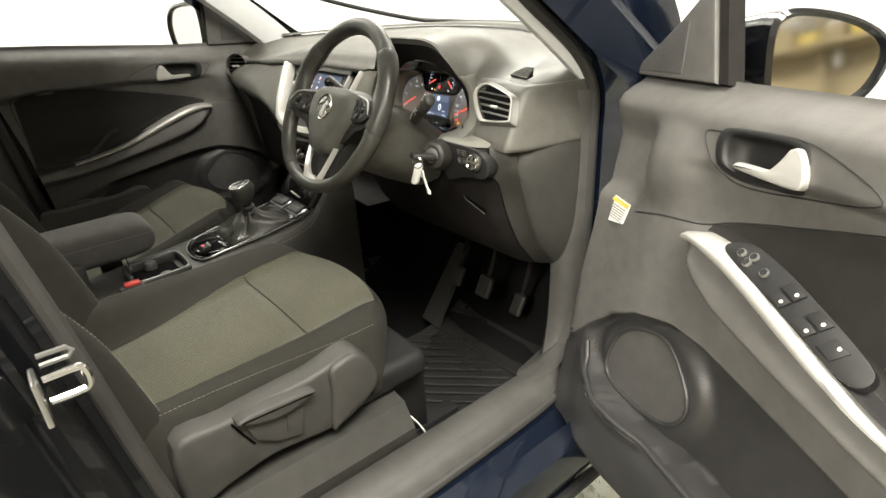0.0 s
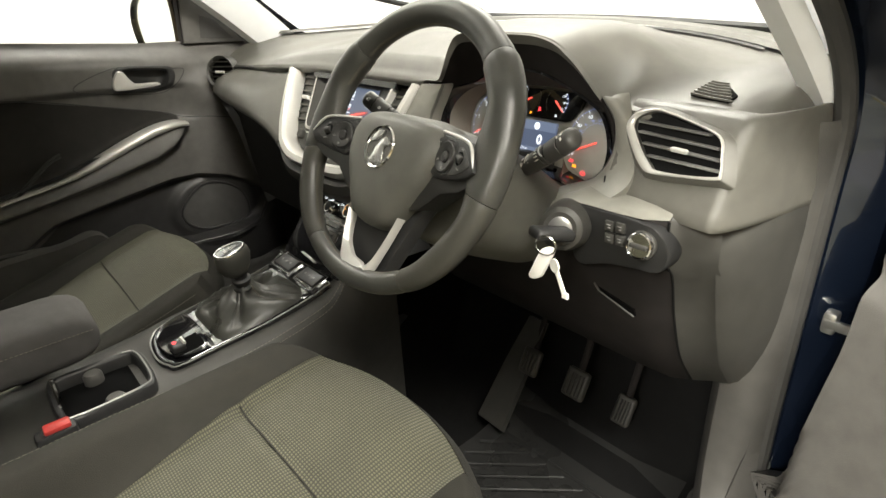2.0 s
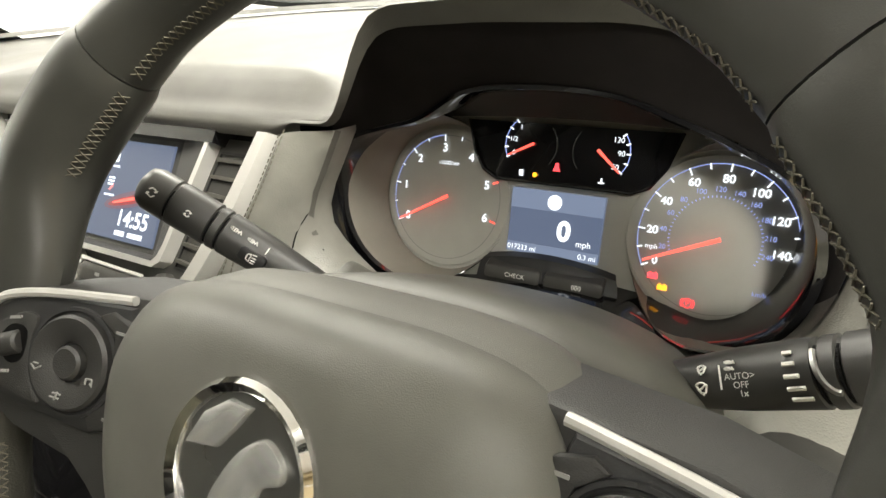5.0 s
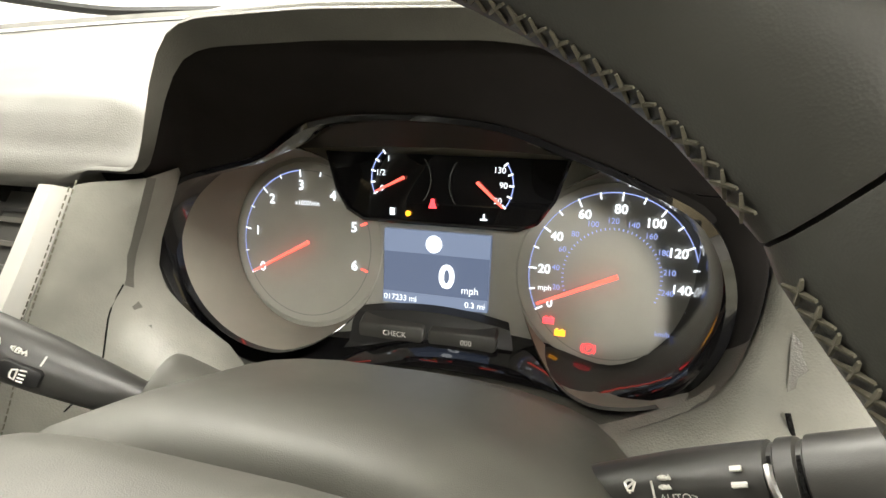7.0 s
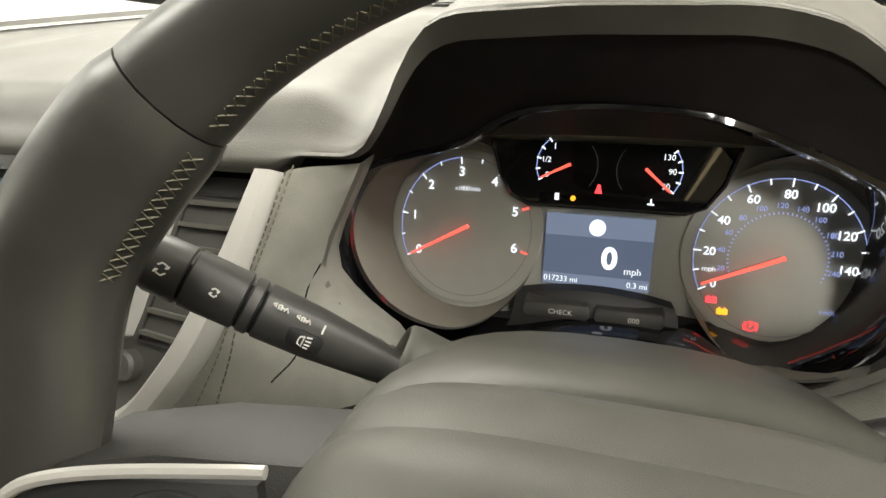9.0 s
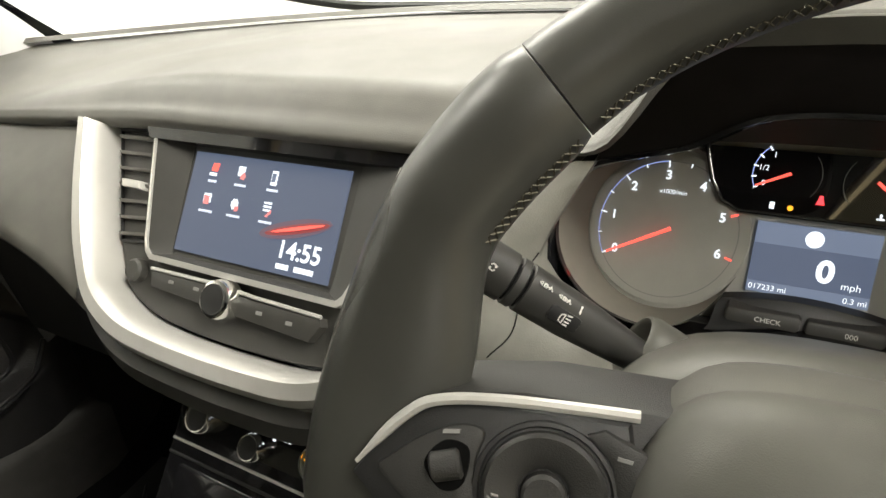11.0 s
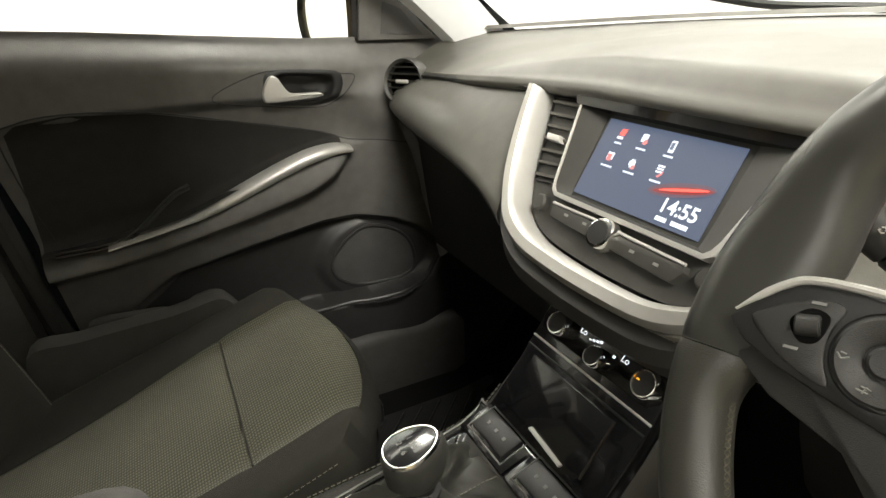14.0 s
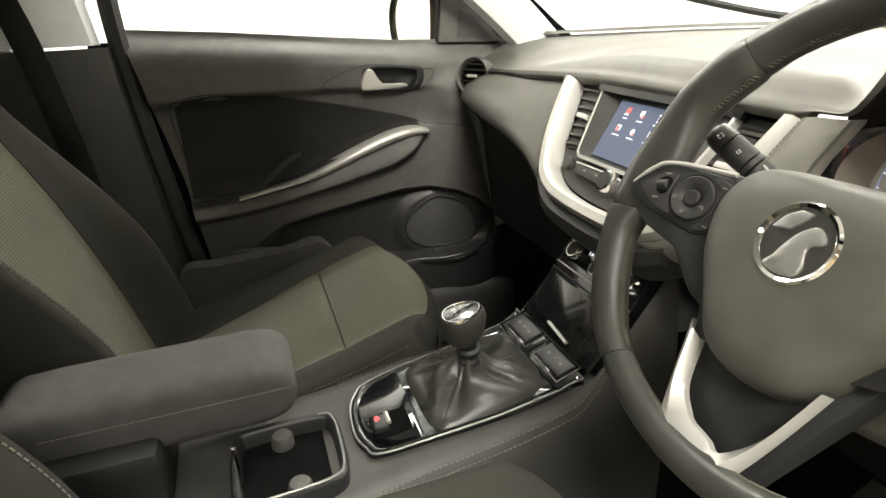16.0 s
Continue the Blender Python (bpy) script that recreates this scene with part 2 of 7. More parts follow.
def prism(pts, back, bevel=0.0, seg=2):
    """A plate: the outline pts (its front face), thickened by the vector back, front edge rounded."""
    bm = bmesh.new()
    f = bm.faces.new([bm.verts.new(p) for p in pts])
    r = bmesh.ops.extrude_face_region(bm, geom=[f])
    vs = [g for g in r["geom"] if isinstance(g, bmesh.types.BMVert)]
    bmesh.ops.translate(bm, verts=vs, vec=Vector(back))
    if not [g for g in bm.faces if g == f]:
        pass
    bmesh.ops.recalc_face_normals(bm, faces=bm.faces)
    if bevel:
        front = set(pts_key(v.co) for v in bm.verts) and [e for e in bm.edges if all(v not in vs for v in e.verts)]
        bmesh.ops.bevel(bm, geom=front, offset=bevel, segments=seg, affect="EDGES", profile=0.5)
    return bm


def pts_key(c):
    return (round(c.x, 5), round(c.y, 5), round(c.z, 5))


def ring_plate(outer, inner, back):
    """A frame between two outlines with as many points, thickened by back."""
    b = Vector(back)
    rows = [[Vector(p) for p in outer], [Vector(p) for p in inner], [Vector(p) + b for p in inner], [Vector(p) + b for p in outer]]
    return grid(rows, cu=True, cv=True)


def lathe(center, axis, prof, n=24):
    """Turned body: prof rows (distance along axis, radius)."""
    ax = Vector(axis).normalized()
    a = ax.orthogonal().normalized()
    b = ax.cross(a)
    rows = [[Vector(center) + ax * d + (a * math.cos(2 * math.pi * k / n) + b * math.sin(2 * math.pi * k / n)) * max(r, 1e-5) for k in range(n)] for d, r in prof]
    return grid(rows, cu=True, caps=True)


def merge(*bms):
    out = bmesh.new()
    for b in bms:
        me = bpy.data.meshes.new("tmp")
        b.to_mesh(me)
        b.free()
        out.from_mesh(me)
        bpy.data.meshes.remove(me)
    return out


def thing(name, at, label, category, group="", kind=""):
    ob = new(name)
    ob.matrix_basis = Matrix.Translation(at)
    ob.empty_display_size = 0.05
    return tagged(ob, label, category, group, kind)


def part(name, bm, material, parent=None, label="", sharp=35, smooth=True):
    me = bpy.data.meshes.new(name)
    bm.to_mesh(me)
    bm.free()
    me.materials.append(material)
    if smooth:
        me.shade_smooth()
        me.set_sharp_from_angle(angle=radians(sharp))
    ob = new(name, me)
    if parent:
        ob.parent = parent
        m = parent.matrix_basis
        up = parent.parent
        while up:
            m = m if parent.type == "MESH" else m
            up = up.parent
        ob.matrix_parent_inverse = world_of(parent).inverted()
    return tagged(ob, label)


def world_of(ob):
    return (world_of(ob.parent) @ ob.matrix_parent_inverse @ ob.matrix_basis) if ob.parent else ob.matrix_basis.copy()


def words(name, text, at, ux, uy, size, material, parent, thick=0.0, align="CENTER", bold=0.0):
    """Raised lettering: ux runs along the line, uy up the letters."""
    cu = bpy.data.curves.new(name, "FONT")
    cu.body, cu.size, cu.align_x, cu.align_y, cu.extrude, cu.offset = text, size, align, "CENTER", thick, bold
    tmp = bpy.data.objects.new(name, cu)
    scene.collection.objects.link(tmp)
    bpy.context.view_layer.update()
    me = bpy.data.meshes.new_from_object(tmp.evaluated_get(bpy.context.evaluated_depsgraph_get()))
    bpy.data.objects.remove(tmp)
    ux, uy = Vector(ux).normalized(), Vector(uy).normalized()
    m = Matrix.Translation(at) @ Matrix((ux, uy, ux.cross(uy))).transposed().to_4x4()
    me.transform(m)
    bm = bmesh.new()
    bm.from_mesh(me)
    bpy.data.meshes.remove(me)
    return part(name, bm, material, parent, smooth=False)


def sm(a, b, x):
    t = min(1, max(0, (x - a) / (b - a)))
    return t * t * (3 - 2 * t)


def lerp_tab(tab, x):
    if x <= tab[0][0]:
        return tab[0][1]
    for (a, va), (b, vb) in zip(tab, tab[1:]):
        if x <= b:
            return va + (vb - va) * (x - a) / (b - a)
    return tab[-1][1]

# ---- the bay round the car ----


def box_wall(name, x0, x1, y0, y1, z0, z1, material):
    return tagged(part(name, rbox((x0 + x1) / 2, (y0 + y1) / 2, (z0 + z1) / 2, x1 - x0, y1 - y0, z1 - z0, 0), material, smooth=False), kind="structure")


box_wall("floor", -4.2, 6.2, -6.2, 4.4, -0.1, 0.0, M_CONC)
box_wall("wall_north", -4.2, 6.2, 4.2, 4.4, 0, 3.8, M_WHITEWALL)
box_wall("wall_west_screen", -3.9, -3.7, -3.4, 4.2, 0, 3.8, M_WHITEWALL)
box_wall("wall_west", -3.9, -3.7, -6.2, -3.4, 1.25, 3.8, M_CREAM)
box_wall("wall_west_dado", -3.9, -3.69, -6.2, -3.4, 0, 1.25, M_GREYWALL)
box_wall("wall_south", -3.7, 6.0, -6.2, -6.0, 0, 3.8, M_CREAM)
box_wall("wall_east", 6.0, 6.2, -6.2, 4.2, 0, 3.8, M_CREAM)
box_wall("ceiling", -4.2, 6.2, -6.2, 4.4, 3.8, 3.9, M_WHITEWALL)

# tread plate under the car with raised five-bar lozenges
deck = tagged(part("turntable_deck", rbox(0.2, -0.2, 0.006, 5.2, 5.2, 0.012, 0.002), M_STEEL), "worn steel tread plate floor under the car", "floor", kind="structure")
bars = bmesh.new()
for i in range(-2, 34):
    for j in range(-16, 24):
        ox, oy = 0.62 + i * 0.034, 0.2 + j * 0.034
        if not (0.62 < ox < 1.7 and -0.35 < oy < 0.95):
            continue
        turn = radians(45 if (i + j) % 2 else -45)
        for k in (-1, 0, 1):
            c, s = math.cos(turn), math.sin(turn)
            px, py = ox - s * k * 0.008, oy + c * k * 0.008
            top = []
            for a, b in ((-0.012, 0), (0, 0.0022), (0.012, 0), (0, -0.0022)):
                top.append(bars.verts.new((px + c * a - s * b, py + s * a + c * b, 0.0123 if b == 0 else 0.0145)))
            bars.faces.new(top)
part("tread_bars", bars, M_STEEL, deck, smooth=False)["kind"] = "stuff"

# ---- car body ----
body = thing("car_body", (0, 0, 0.2), "dark blue car shell with open front door aperture", "car")
# door aperture seal, right side
seal_pts = [(0.70, -0.30, 1.50), (0.715, -0.02, 1.36), (0.735, 0.20, 1.19), (0.742, 0.31, 1.11), (0.745, 0.372, 1.03), (0.745, 0.378, 0.93), (0.745, 0.378, 0.75), (0.748, 0.37, 0.53), (0.765, 0.325, 0.43), (0.79, 0.24, 0.41), (0.8, 0.0, 0.405), (0.8, -0.3, 0.405), (0.795, -0.42, 0.44), (0.78, -0.48, 0.6), (0.765, -0.53, 0.9), (0.745, -0.57, 1.15), (0.71, -0.58, 1.42), (0.70, -0.52, 1.5)]
part("door_seal", tube(spl(seal_pts, 150, True), 0.011, 10, True), M_SEAL, body, "black rubber door seal")


def band(path, offs, n=120, closed=False):
    """Sweeps a profile of (outward x, away from the aperture) offsets along an aperture path in the y-z plane."""
    p = spl(path, n, closed)
    rows = []
    for i, q in enumerate(p):
        t = p[(i + 1) % len(p)] - p[i - 1] if closed or 0 < i < n - 1 else (p[1] - p[0] if i == 0 else p[-1] - p[-2])
        a = Vector((0, -t.z, t.y)).normalized()
        rows.append([q + Vector((dx, 0, 0)) + a * da for dx, da in offs])
    return grid(rows, cv=closed)


# painted flange outside the seal, all round the aperture
FLANGE = [(0.004, 0.008), (0.01, 0.02), (0.03, 0.028), (0.055, 0.04), (0.07, 0.075), (0.085, 0.12), (0.09, 0.16)]
part("aperture_flange", band(seal_pts[:12], FLANGE, 90), M_PAINT, body, "dark blue painted door aperture")
part("pillar_flange", band(seal_pts[11:] + seal_pts[:1], FLANGE, 60), M_PAINTD, body, "black painted pillar edge")
# trim inside the seal: pillar foot, scuff plate
part("scuff_plate", grid([[(0.795, y, 0.412), (0.785, y, 0.432), (0.765, y, 0.447), (0.735, y, 0.45), (0.715, y, 0.44), (0.70, y, 0.40), (0.69, y, 0.30)] for y in [-0.5 + 0.05 * k for k in range(15)]]), M_SEATPL, body, "grey plastic scuff plate")
foot = [(0.2, 0.447, 0.70), (0.26, 0.45, 0.705), (0.32, 0.48, 0.71), (0.35, 0.56, 0.715), (0.362, 0.68, 0.715), (0.365, 0.85, 0.715), (0.366, 1.02, 0.712)]
part("sill_trim", band(seal_pts[4:13], [(0.002, -0.008), (-0.006, -0.022), (-0.02, -0.034), (-0.04, -0.04), (-0.062, -0.036), (-0.078, -0.018), (-0.084, 0.03), (-0.085, 0.1)], 100), M_SEATPL, body, "grey plastic sill and pillar foot trim")
part("kick_panel", grid([[(0.745 if z > 0.5 else 0.765, y + 0.012, z), (x + 0.02, y - 0.004, z), (x, y + 0.02, z - 0.01), (x - 0.03, y + 0.14, z - 0.02), (x - 0.04, y + 0.45, z - 0.05)] for y, z, x in foot]), M_SEATPL, body, "grey plastic kick panel")
# A-pillar trims
for sx in (1, -1):
    line = [(sx * 0.722, 0.395, 1.0), (sx * 0.718, 0.375, 1.035), (sx * 0.70, 0.25, 1.14), (sx * 0.675, 0.05, 1.29), (sx * 0.65, -0.12, 1.41)]
    p = spl(line, 16)
    rows = [[q + Vector((sx * 0.025, 0.012, 0.0)), q + Vector((sx * 0.008, -0.008, 0.004)), q + Vector((-sx * 0.018, 0.006, 0.004)), q + Vector((-sx * 0.03, 0.05, 0.02)), q + Vector((-sx * 0.02, 0.09, 0.05))] for q in p]
    part("pillar_trim", grid(rows), M_PILLAR, body, "pale grey pillar trim")
    out = spl([(sx * 0.80, 0.52, 1.02), (sx * 0.79, 0.42, 1.09), (sx * 0.75, 0.12, 1.31), (sx * 0.70, -0.12, 1.46)], 14)
    part("windscreen_pillar", grid([[q + Vector((sx * 0.03, -0.05, -0.05)), q + Vector((sx * 0.05, 0.0, 0.0)), q + Vector((0.0, 0.06, 0.05)), q + Vector((-sx * 0.05, 0.05, 0.03))] for q in out]), M_PAINT, body)
# hinge bolt, door check arm
part("hinge_bolt", lathe((0.775, 0.42, 0.895), (0.6, -0.8, 0), [(-0.004, 0.019), (0.004, 0.018), (0.007, 0.014), (0.007, 0.0)], 18), M_PAINT, body, "round painted blanking plug")
part("check_strap", merge(rbox(0.80, 0.385, 0.775, 0.055, 0.008, 0.013, 0.002), rbox(0.78, 0.392, 0.775, 0.016, 0.02, 0.03, 0.004)), M_METAL, body, "dark steel door check arm")
# corrugated wiring boot between the body and the door
boot = spl([(0.80, 0.43, 0.735), (0.822, 0.408, 0.715), (0.832, 0.395, 0.67), (0.826, 0.40, 0.62), (0.815, 0.41, 0.585)], 61)
part("wiring_boot", tube(boot, [0.013 + (0.0022 if k % 4 < 2 else -0.0012) for k in range(61)], 12), M_RUBBER, body, "black corrugated wiring boot")
# outer sill and step
part("outer_sill", grid([[(0.87, y, 0.42), (0.90, y, 0.39), (0.905, y, 0.33), (0.885, y, 0.27), (0.84, y, 0.23), (0.78, y, 0.2)] for y in [-1.2 + 0.1 * k for k in range(17)]]), M_PAINT, body, "dark blue painted sill")
part("sill_protector", tube([(0.895, -1.2, 0.26), (0.895, 0.38, 0.26)], 0.012, 8), M_DARK, body)
part("front_wing", grid([[(0.86, 0.42 + 0.1 * k, z) for z in (0.3, 0.5, 0.7, 0.9, 1.0)] + [(0.78, 0.45 + 0.1 * k, 1.05)] for k in range(5)]), M_PAINT, body)
# B pillars
bp = [(-0.44, 0.42), (-0.50, 0.60), (-0.545, 0.9), (-0.585, 1.12), (-0.60, 1.45)]
part("b_pillar", grid([[(0.70, y - 0.02, z), (0.755, y - 0.012, z), (0.79, y - 0.025, z), (0.83, y - 0.035, z), (0.86, y - 0.06, z), (0.875, y - 0.11, z), (0.875, y - 0.3, z)] for y, z in [(b.x, b.y) for b in spl([(a, b, 0) for a, b in bp], 20)]]), M_PAINTD, body, "dark blue painted pillar")
part("b_pillar_trim", grid([[(0.70, y - 0.3, z), (0.66, y - 0.2, z), (0.665, y - 0.05, z), (0.69, y - 0.012, z), (0.745, y - 0.004, z)] for y, z in [(b.x, b.y) for b in spl([(a, b, 0) for a, b in bp], 20)]]), M_DASHLOW, body, "dark grey pillar trim")
strk = Vector((0.838, -0.558, 0.888))
part("striker_plate", rbox(strk.x, strk.y - 0.006, strk.z, 0.035, 0.006, 0.05, 0.002), M_METAL, body)
part("striker", tube([strk + Vector(v) for v in ((-0.012, 0.002, 0.036), (-0.012, 0.026, 0.036), (-0.012, 0.03, 0.031), (-0.012, 0.026, 0.026), (-0.012, 0.002, 0.026))], 0.0028, 6), M_RIM, body, "dull steel latch loop")
part("striker", tube(spl([strk + Vector(v) for v in ((-0.01, 0, 0.012), (-0.01, 0.028, 0.012), (-0.01, 0.034, 0.007), (-0.01, 0.034, -0.008), (-0.01, 0.028, -0.013), (-0.01, 0, -0.013))], 20), 0.0045, 8), M_CHROME, body, "bright steel door striker")
# left B pillar, seen past the passenger seat
part("b_pillar_trim", grid([[(-0.76, -0.525 + 0.1 * (1.1 - z), z), (-0.735, -0.535 + 0.1 * (1.1 - z), z), (-0.70, -0.60 + 0.1 * (1.1 - z), z), (-0.69, -0.72, z), (-0.74, -0.95, z)] for z in (0.35, 0.5, 0.7, 0.9, 1.0, 1.095)]), M_DASHLOW, body)
part("upper_pillar_trim", grid([[(-0.75, -0.545 - 0.12 * (z - 1.1), z), (-0.72, -0.555 - 0.12 * (z - 1.1), z), (-0.69, -0.62 - 0.12 * (z - 1.1), z), (-0.68, -0.76, z), (-0.74, -0.95, z)] for z in (1.1, 1.2, 1.3, 1.45)]), M_PILLAR, body, "pale grey pillar trim")
# roof, rear and rear sides, added mostly unseen to close and shade the cabin
part("roof", grid([[(x, y, 1.53 + 0.03 * math.cos(x * 2)) for x in (-0.66, -0.4, 0, 0.4, 0.66)] for y in (-0.12, -0.6, -1.2, -1.9, -2.3)]), M_PILLAR, body)
part("roof_skin", grid([[(x, y, 1.56 + 0.035 * math.cos(x * 2)) for x in (-0.7, -0.4, 0, 0.4, 0.7)] for y in (-0.15, -0.6, -1.2, -1.9, -2.35)]), M_PAINT, body, "dark blue roof")
# left sill, kick panel and dark door gap close the far side
part("kick_panel", rbox(-0.735, 0.50, 0.62, 0.05, 0.30, 0.75, 0.02), M_DARK, body)
part("scuff_plate", rbox(-0.755, -0.25, 0.33, 0.09, 1.3, 0.2, 0.03, 3), M_SEATPL, body, "grey plastic scuff plate")
part("door_seal", tube(spl([(-0.755, -0.50, 1.5), (-0.76, -0.515, 1.12), (-0.765, -0.47, 0.7), (-0.765, -0.42, 0.42)], 30), 0.02, 8), M_SEAL, body)
part("rear_blocking_panel", rbox(0, -2.3, 0.9, 1.5, 0.04, 1.3, 0.01), M_DASHLOW, body)
part("rear_side", rbox(-0.78, -1.5, 0.7, 0.05, 1.6, 0.8, 0.01), M_DASHLOW, body)
part("rear_side", rbox(0.84, -1.56, 0.68, 0.05, 1.5, 0.84, 0.02), M_PAINT, body, "dark blue rear door")
# dark panes added out of view to keep light from the rear cabin
for sx, y0 in ((-1, -0.95), (1, -0.88)):
    part("rear_blocking_pane", grid([[(sx * 0.79, y0, 1.08), (sx * 0.79, -2.3, 1.1)], [(sx * 0.70, y0, 1.53), (sx * 0.70, -2.3, 1.54)]]), M_TINT, body, "unseen dark rear pane added to hold back light")
part("floor_pan", grid([[(x, y, z) for x in (-0.78, -0.3, 0.3, 0.78)] for y, z in ((-2.3, 0.32), (-0.6, 0.27), (0.34, 0.26), (0.45, 0.31), (0.62, 0.5), (0.66, 0.95))]), M_CARPET, body, "black carpeted floor")
part("windscreen", grid([[(x, y0 - 0.9 * k + 0.12 * k * abs(x) * 0, 1.08 + 0.45 * k) for x, y0 in ((-0.72, 0.5), (-0.4, 0.72), (0, 0.78), (0.4, 0.72), (0.72, 0.5))] for k in (0, 0.25, 0.5, 0.75, 1.0)]), M_PANE, body).visible_shadow = False
wip = spl([(0.62, 0.62, 1.098), (0.2, 0.80, 1.102), (-0.2, 0.83, 1.105), (-0.40, 0.78, 1.12), (-0.60, 0.55, 1.2), (-0.68, 0.40, 1.28)], 40)
part("windscreen_band", tube(wip, 0.008, 6), M_DARK, body, "black rim of the windscreen")

# ---- dashboard ----
dash = thing("dashboard", (0, 0.35, 0.6), "dark grey grained soft dashboard with silver centre trim", "dashboard")
XS = [-0.73 + 0.02 * k for k in range(47)] + [0.205 + 0.0075 * k for k in range(71)]


MOUTH = [(0.20, 1.049), (0.235, 1.050), (0.252, 1.053), (0.265, 1.067), (0.277, 1.09), (0.29, 1.114), (0.305, 1.121), (0.36, 1.123), (0.43, 1.121), (0.45, 1.117), (0.468, 1.11), (0.491, 1.091), (0.51, 1.066), (0.522, 1.047), (0.538, 1.036), (0.56, 1.036)]


def nose(x):
    """How far the pad's thick rear edge stands above its ends."""
    return 0.013 * sm(-0.42, -0.1, x) * (1 - sm(0.26, 0.30, x))


def hood_h(x):
    """Height of the hood's mouth over the pad."""
    if x <= 0.205 or x >= 0.555:
        return 0.0
    return max(0.0, sum(lerp_tab(MOUTH, x + 0.004 * k) for k in range(-2, 3)) / 5 - 1.036 - nose(x))


def hood_wide(x):
    """The same further in, where the hood has spread into the pad."""
    return 0.086 * sm(0.225, 0.30, x) * (1 - sm(0.45, 0.63, x))


def pad_rear(x):
    hd = sm(0.22, 0.28, x) * (1 - sm(0.48, 0.545, x))
    y = 0.218 + 0.035 * sm(0.3, 0.7, abs(x)) - 0.014 * hd
    return y + 0.05 * sm(0.66, 0.73, x), 1.036 - 0.02 * sm(0.3, 0.68, -x) - 0.012 * sm(0.64, 0.73, x) + nose(x) + hood_h(x)


def pad_front(x):
    return 0.39 + 0.38 * (1 - min(1, abs(x) / 0.74) ** 2.4), 1.074 + 0.024 * (1 - (abs(x) / 0.74) ** 2)


rows = []
for x in XS:
    (yr, zr), (yf, zf) = pad_rear(x), pad_front(x)
    h = hood_h(x)
    q = 1 - 0.78 * max(min(1, h / 0.04), sm(0.19, 0.215, x) * (1 - sm(0.53, 0.58, x)))
    sec = [(x, yr + 0.03 * q, zr - 0.022 * q - 0.1 * h), (x, yr + 0.006 * q, zr - 0.016 * q), (x, yr, zr - 0.008 * q), (x, yr + 0.001, zr - 0.004 * q), (x, yr + 0.004, zr - 0.001)]
    for k in range(1, 29):
        f = (k / 28) ** 1.7
        y = yr + 0.003 + (yf - yr - 0.003) * f
        hf = h + (hood_wide(x) - h) * sm(0.03, 0.3, f)
        face = 0.024 * sm(-0.5, -0.05, x) * (1 - sm(0.20, 0.27, x)) * sm(0.0, 0.055, f) * (1 - sm(0.1, 0.9, f))
        z = face + (zr - h) * (1 - f) + zf * f + hf * (1 - sm(0.12, 1.0, f)) + 0.012 * math.sin(math.pi * f) * (1 - hf / 0.09)
        sec.append((x, y, z))
    sec.append((x, yf + 0.02, zf - 0.03))
    drop = 0.09 * sm(0.69, 0.735, x) ** 2
    rows.append([(a, b, c - drop) for a, b, c in sec])
part("dash_pad", grid(rows), M_DASH, dash, sharp=60)
part("demister_slot", grid([[(x, pad_front(x)[0] - 0.045, pad_front(x)[1] + 0.002), (x, pad_front(x)[0] - 0.032, pad_front(x)[1] + 0.003)] for x in [-0.6 + 0.04 * k for k in range(31)]]), M_DARK, dash)
part("windscreen_ledge", grid([[(x, pad_front(x)[0] - 0.03, pad_front(x)[1] + 0.004), (x, pad_front(x)[0] - 0.02, pad_front(x)[1] + 0.011), (x, pad_front(x)[0] + 0.05, pad_front(x)[1] + 0.01)] for x in [-0.7 + 0.04 * k for k in range(36)]]), M_DASH, dash)

# passenger side face below the pad, its lower lip and the dark knee area
FB = [(-0.172, 0.128, 0.900), (-0.20, 0.131, 0.914), (-0.24, 0.136, 0.927), (-0.32, 0.146, 0.938), (-0.45, 0.160, 0.946), (-0.58, 0.182, 0.948), (-0.70, 0.212, 0.945)]
FT = [(-0.240, 0.222, 1.029), (-0.255, 0.224, 1.029), (-0.28, 0.226, 1.028), (-0.36, 0.229, 1.023), (-0.46, 0.236, 1.018), (-0.58, 0.246, 1.011), (-0.70, 0.262, 1.0)]
ft, fb = spl(FT, 30), spl(FB, 30)
rows = []
for a, b in zip(ft, fb):
    r = []
    for k in range(11):
        f = k / 10
        q = a.lerp(b, f)
        r.append(q + Vector((0, -0.018, 0.006)) * math.sin(math.pi * f * 0.9) * sm(0.2, 0.4, -q.x))
    r += [b + Vector((0, 0.004, -0.012)), b + Vector((0, 0.025, -0.025)), b + Vector((0, 0.09, -0.035))]
    rows.append(r)
part("passenger_face", grid(rows), M_DASH, dash, sharp=70)
part("dash_groove", tube([p + Vector((0, -0.002, 0.004)) for p in ft], 0.004, 6), M_DARK, dash)
part("glovebox", grid([[(x, 0.24, 0.915), (x, 0.262, 0.87), (x, 0.275, 0.75), (x, 0.29, 0.64), (x, 0.36, 0.58), (x, 0.6, 0.57)] for x in (-0.69, -0.5, -0.3, -0.16, -0.10)]), M_DARK, dash, "dark glovebox front")
part("dash_end", grid([[(-0.702, 0.262, 1.0), (-0.705, 0.212, 0.945), (-0.70, 0.25, 0.85), (-0.69, 0.3, 0.6)], [(-0.725, 0.30, 1.0), (-0.725, 0.27, 0.94), (-0.72, 0.29, 0.85), (-0.71, 0.34, 0.6)]]), M_DASHLOW, dash)

# centre stack plane
NC = Vector((0, -0.85, 0.527))
DEEP = 0.02


def cs(x, z, off=0.0):
    return Vector((x - 0.010, 0.151 + 0.62 * (z - 0.93), z)) + NC * off


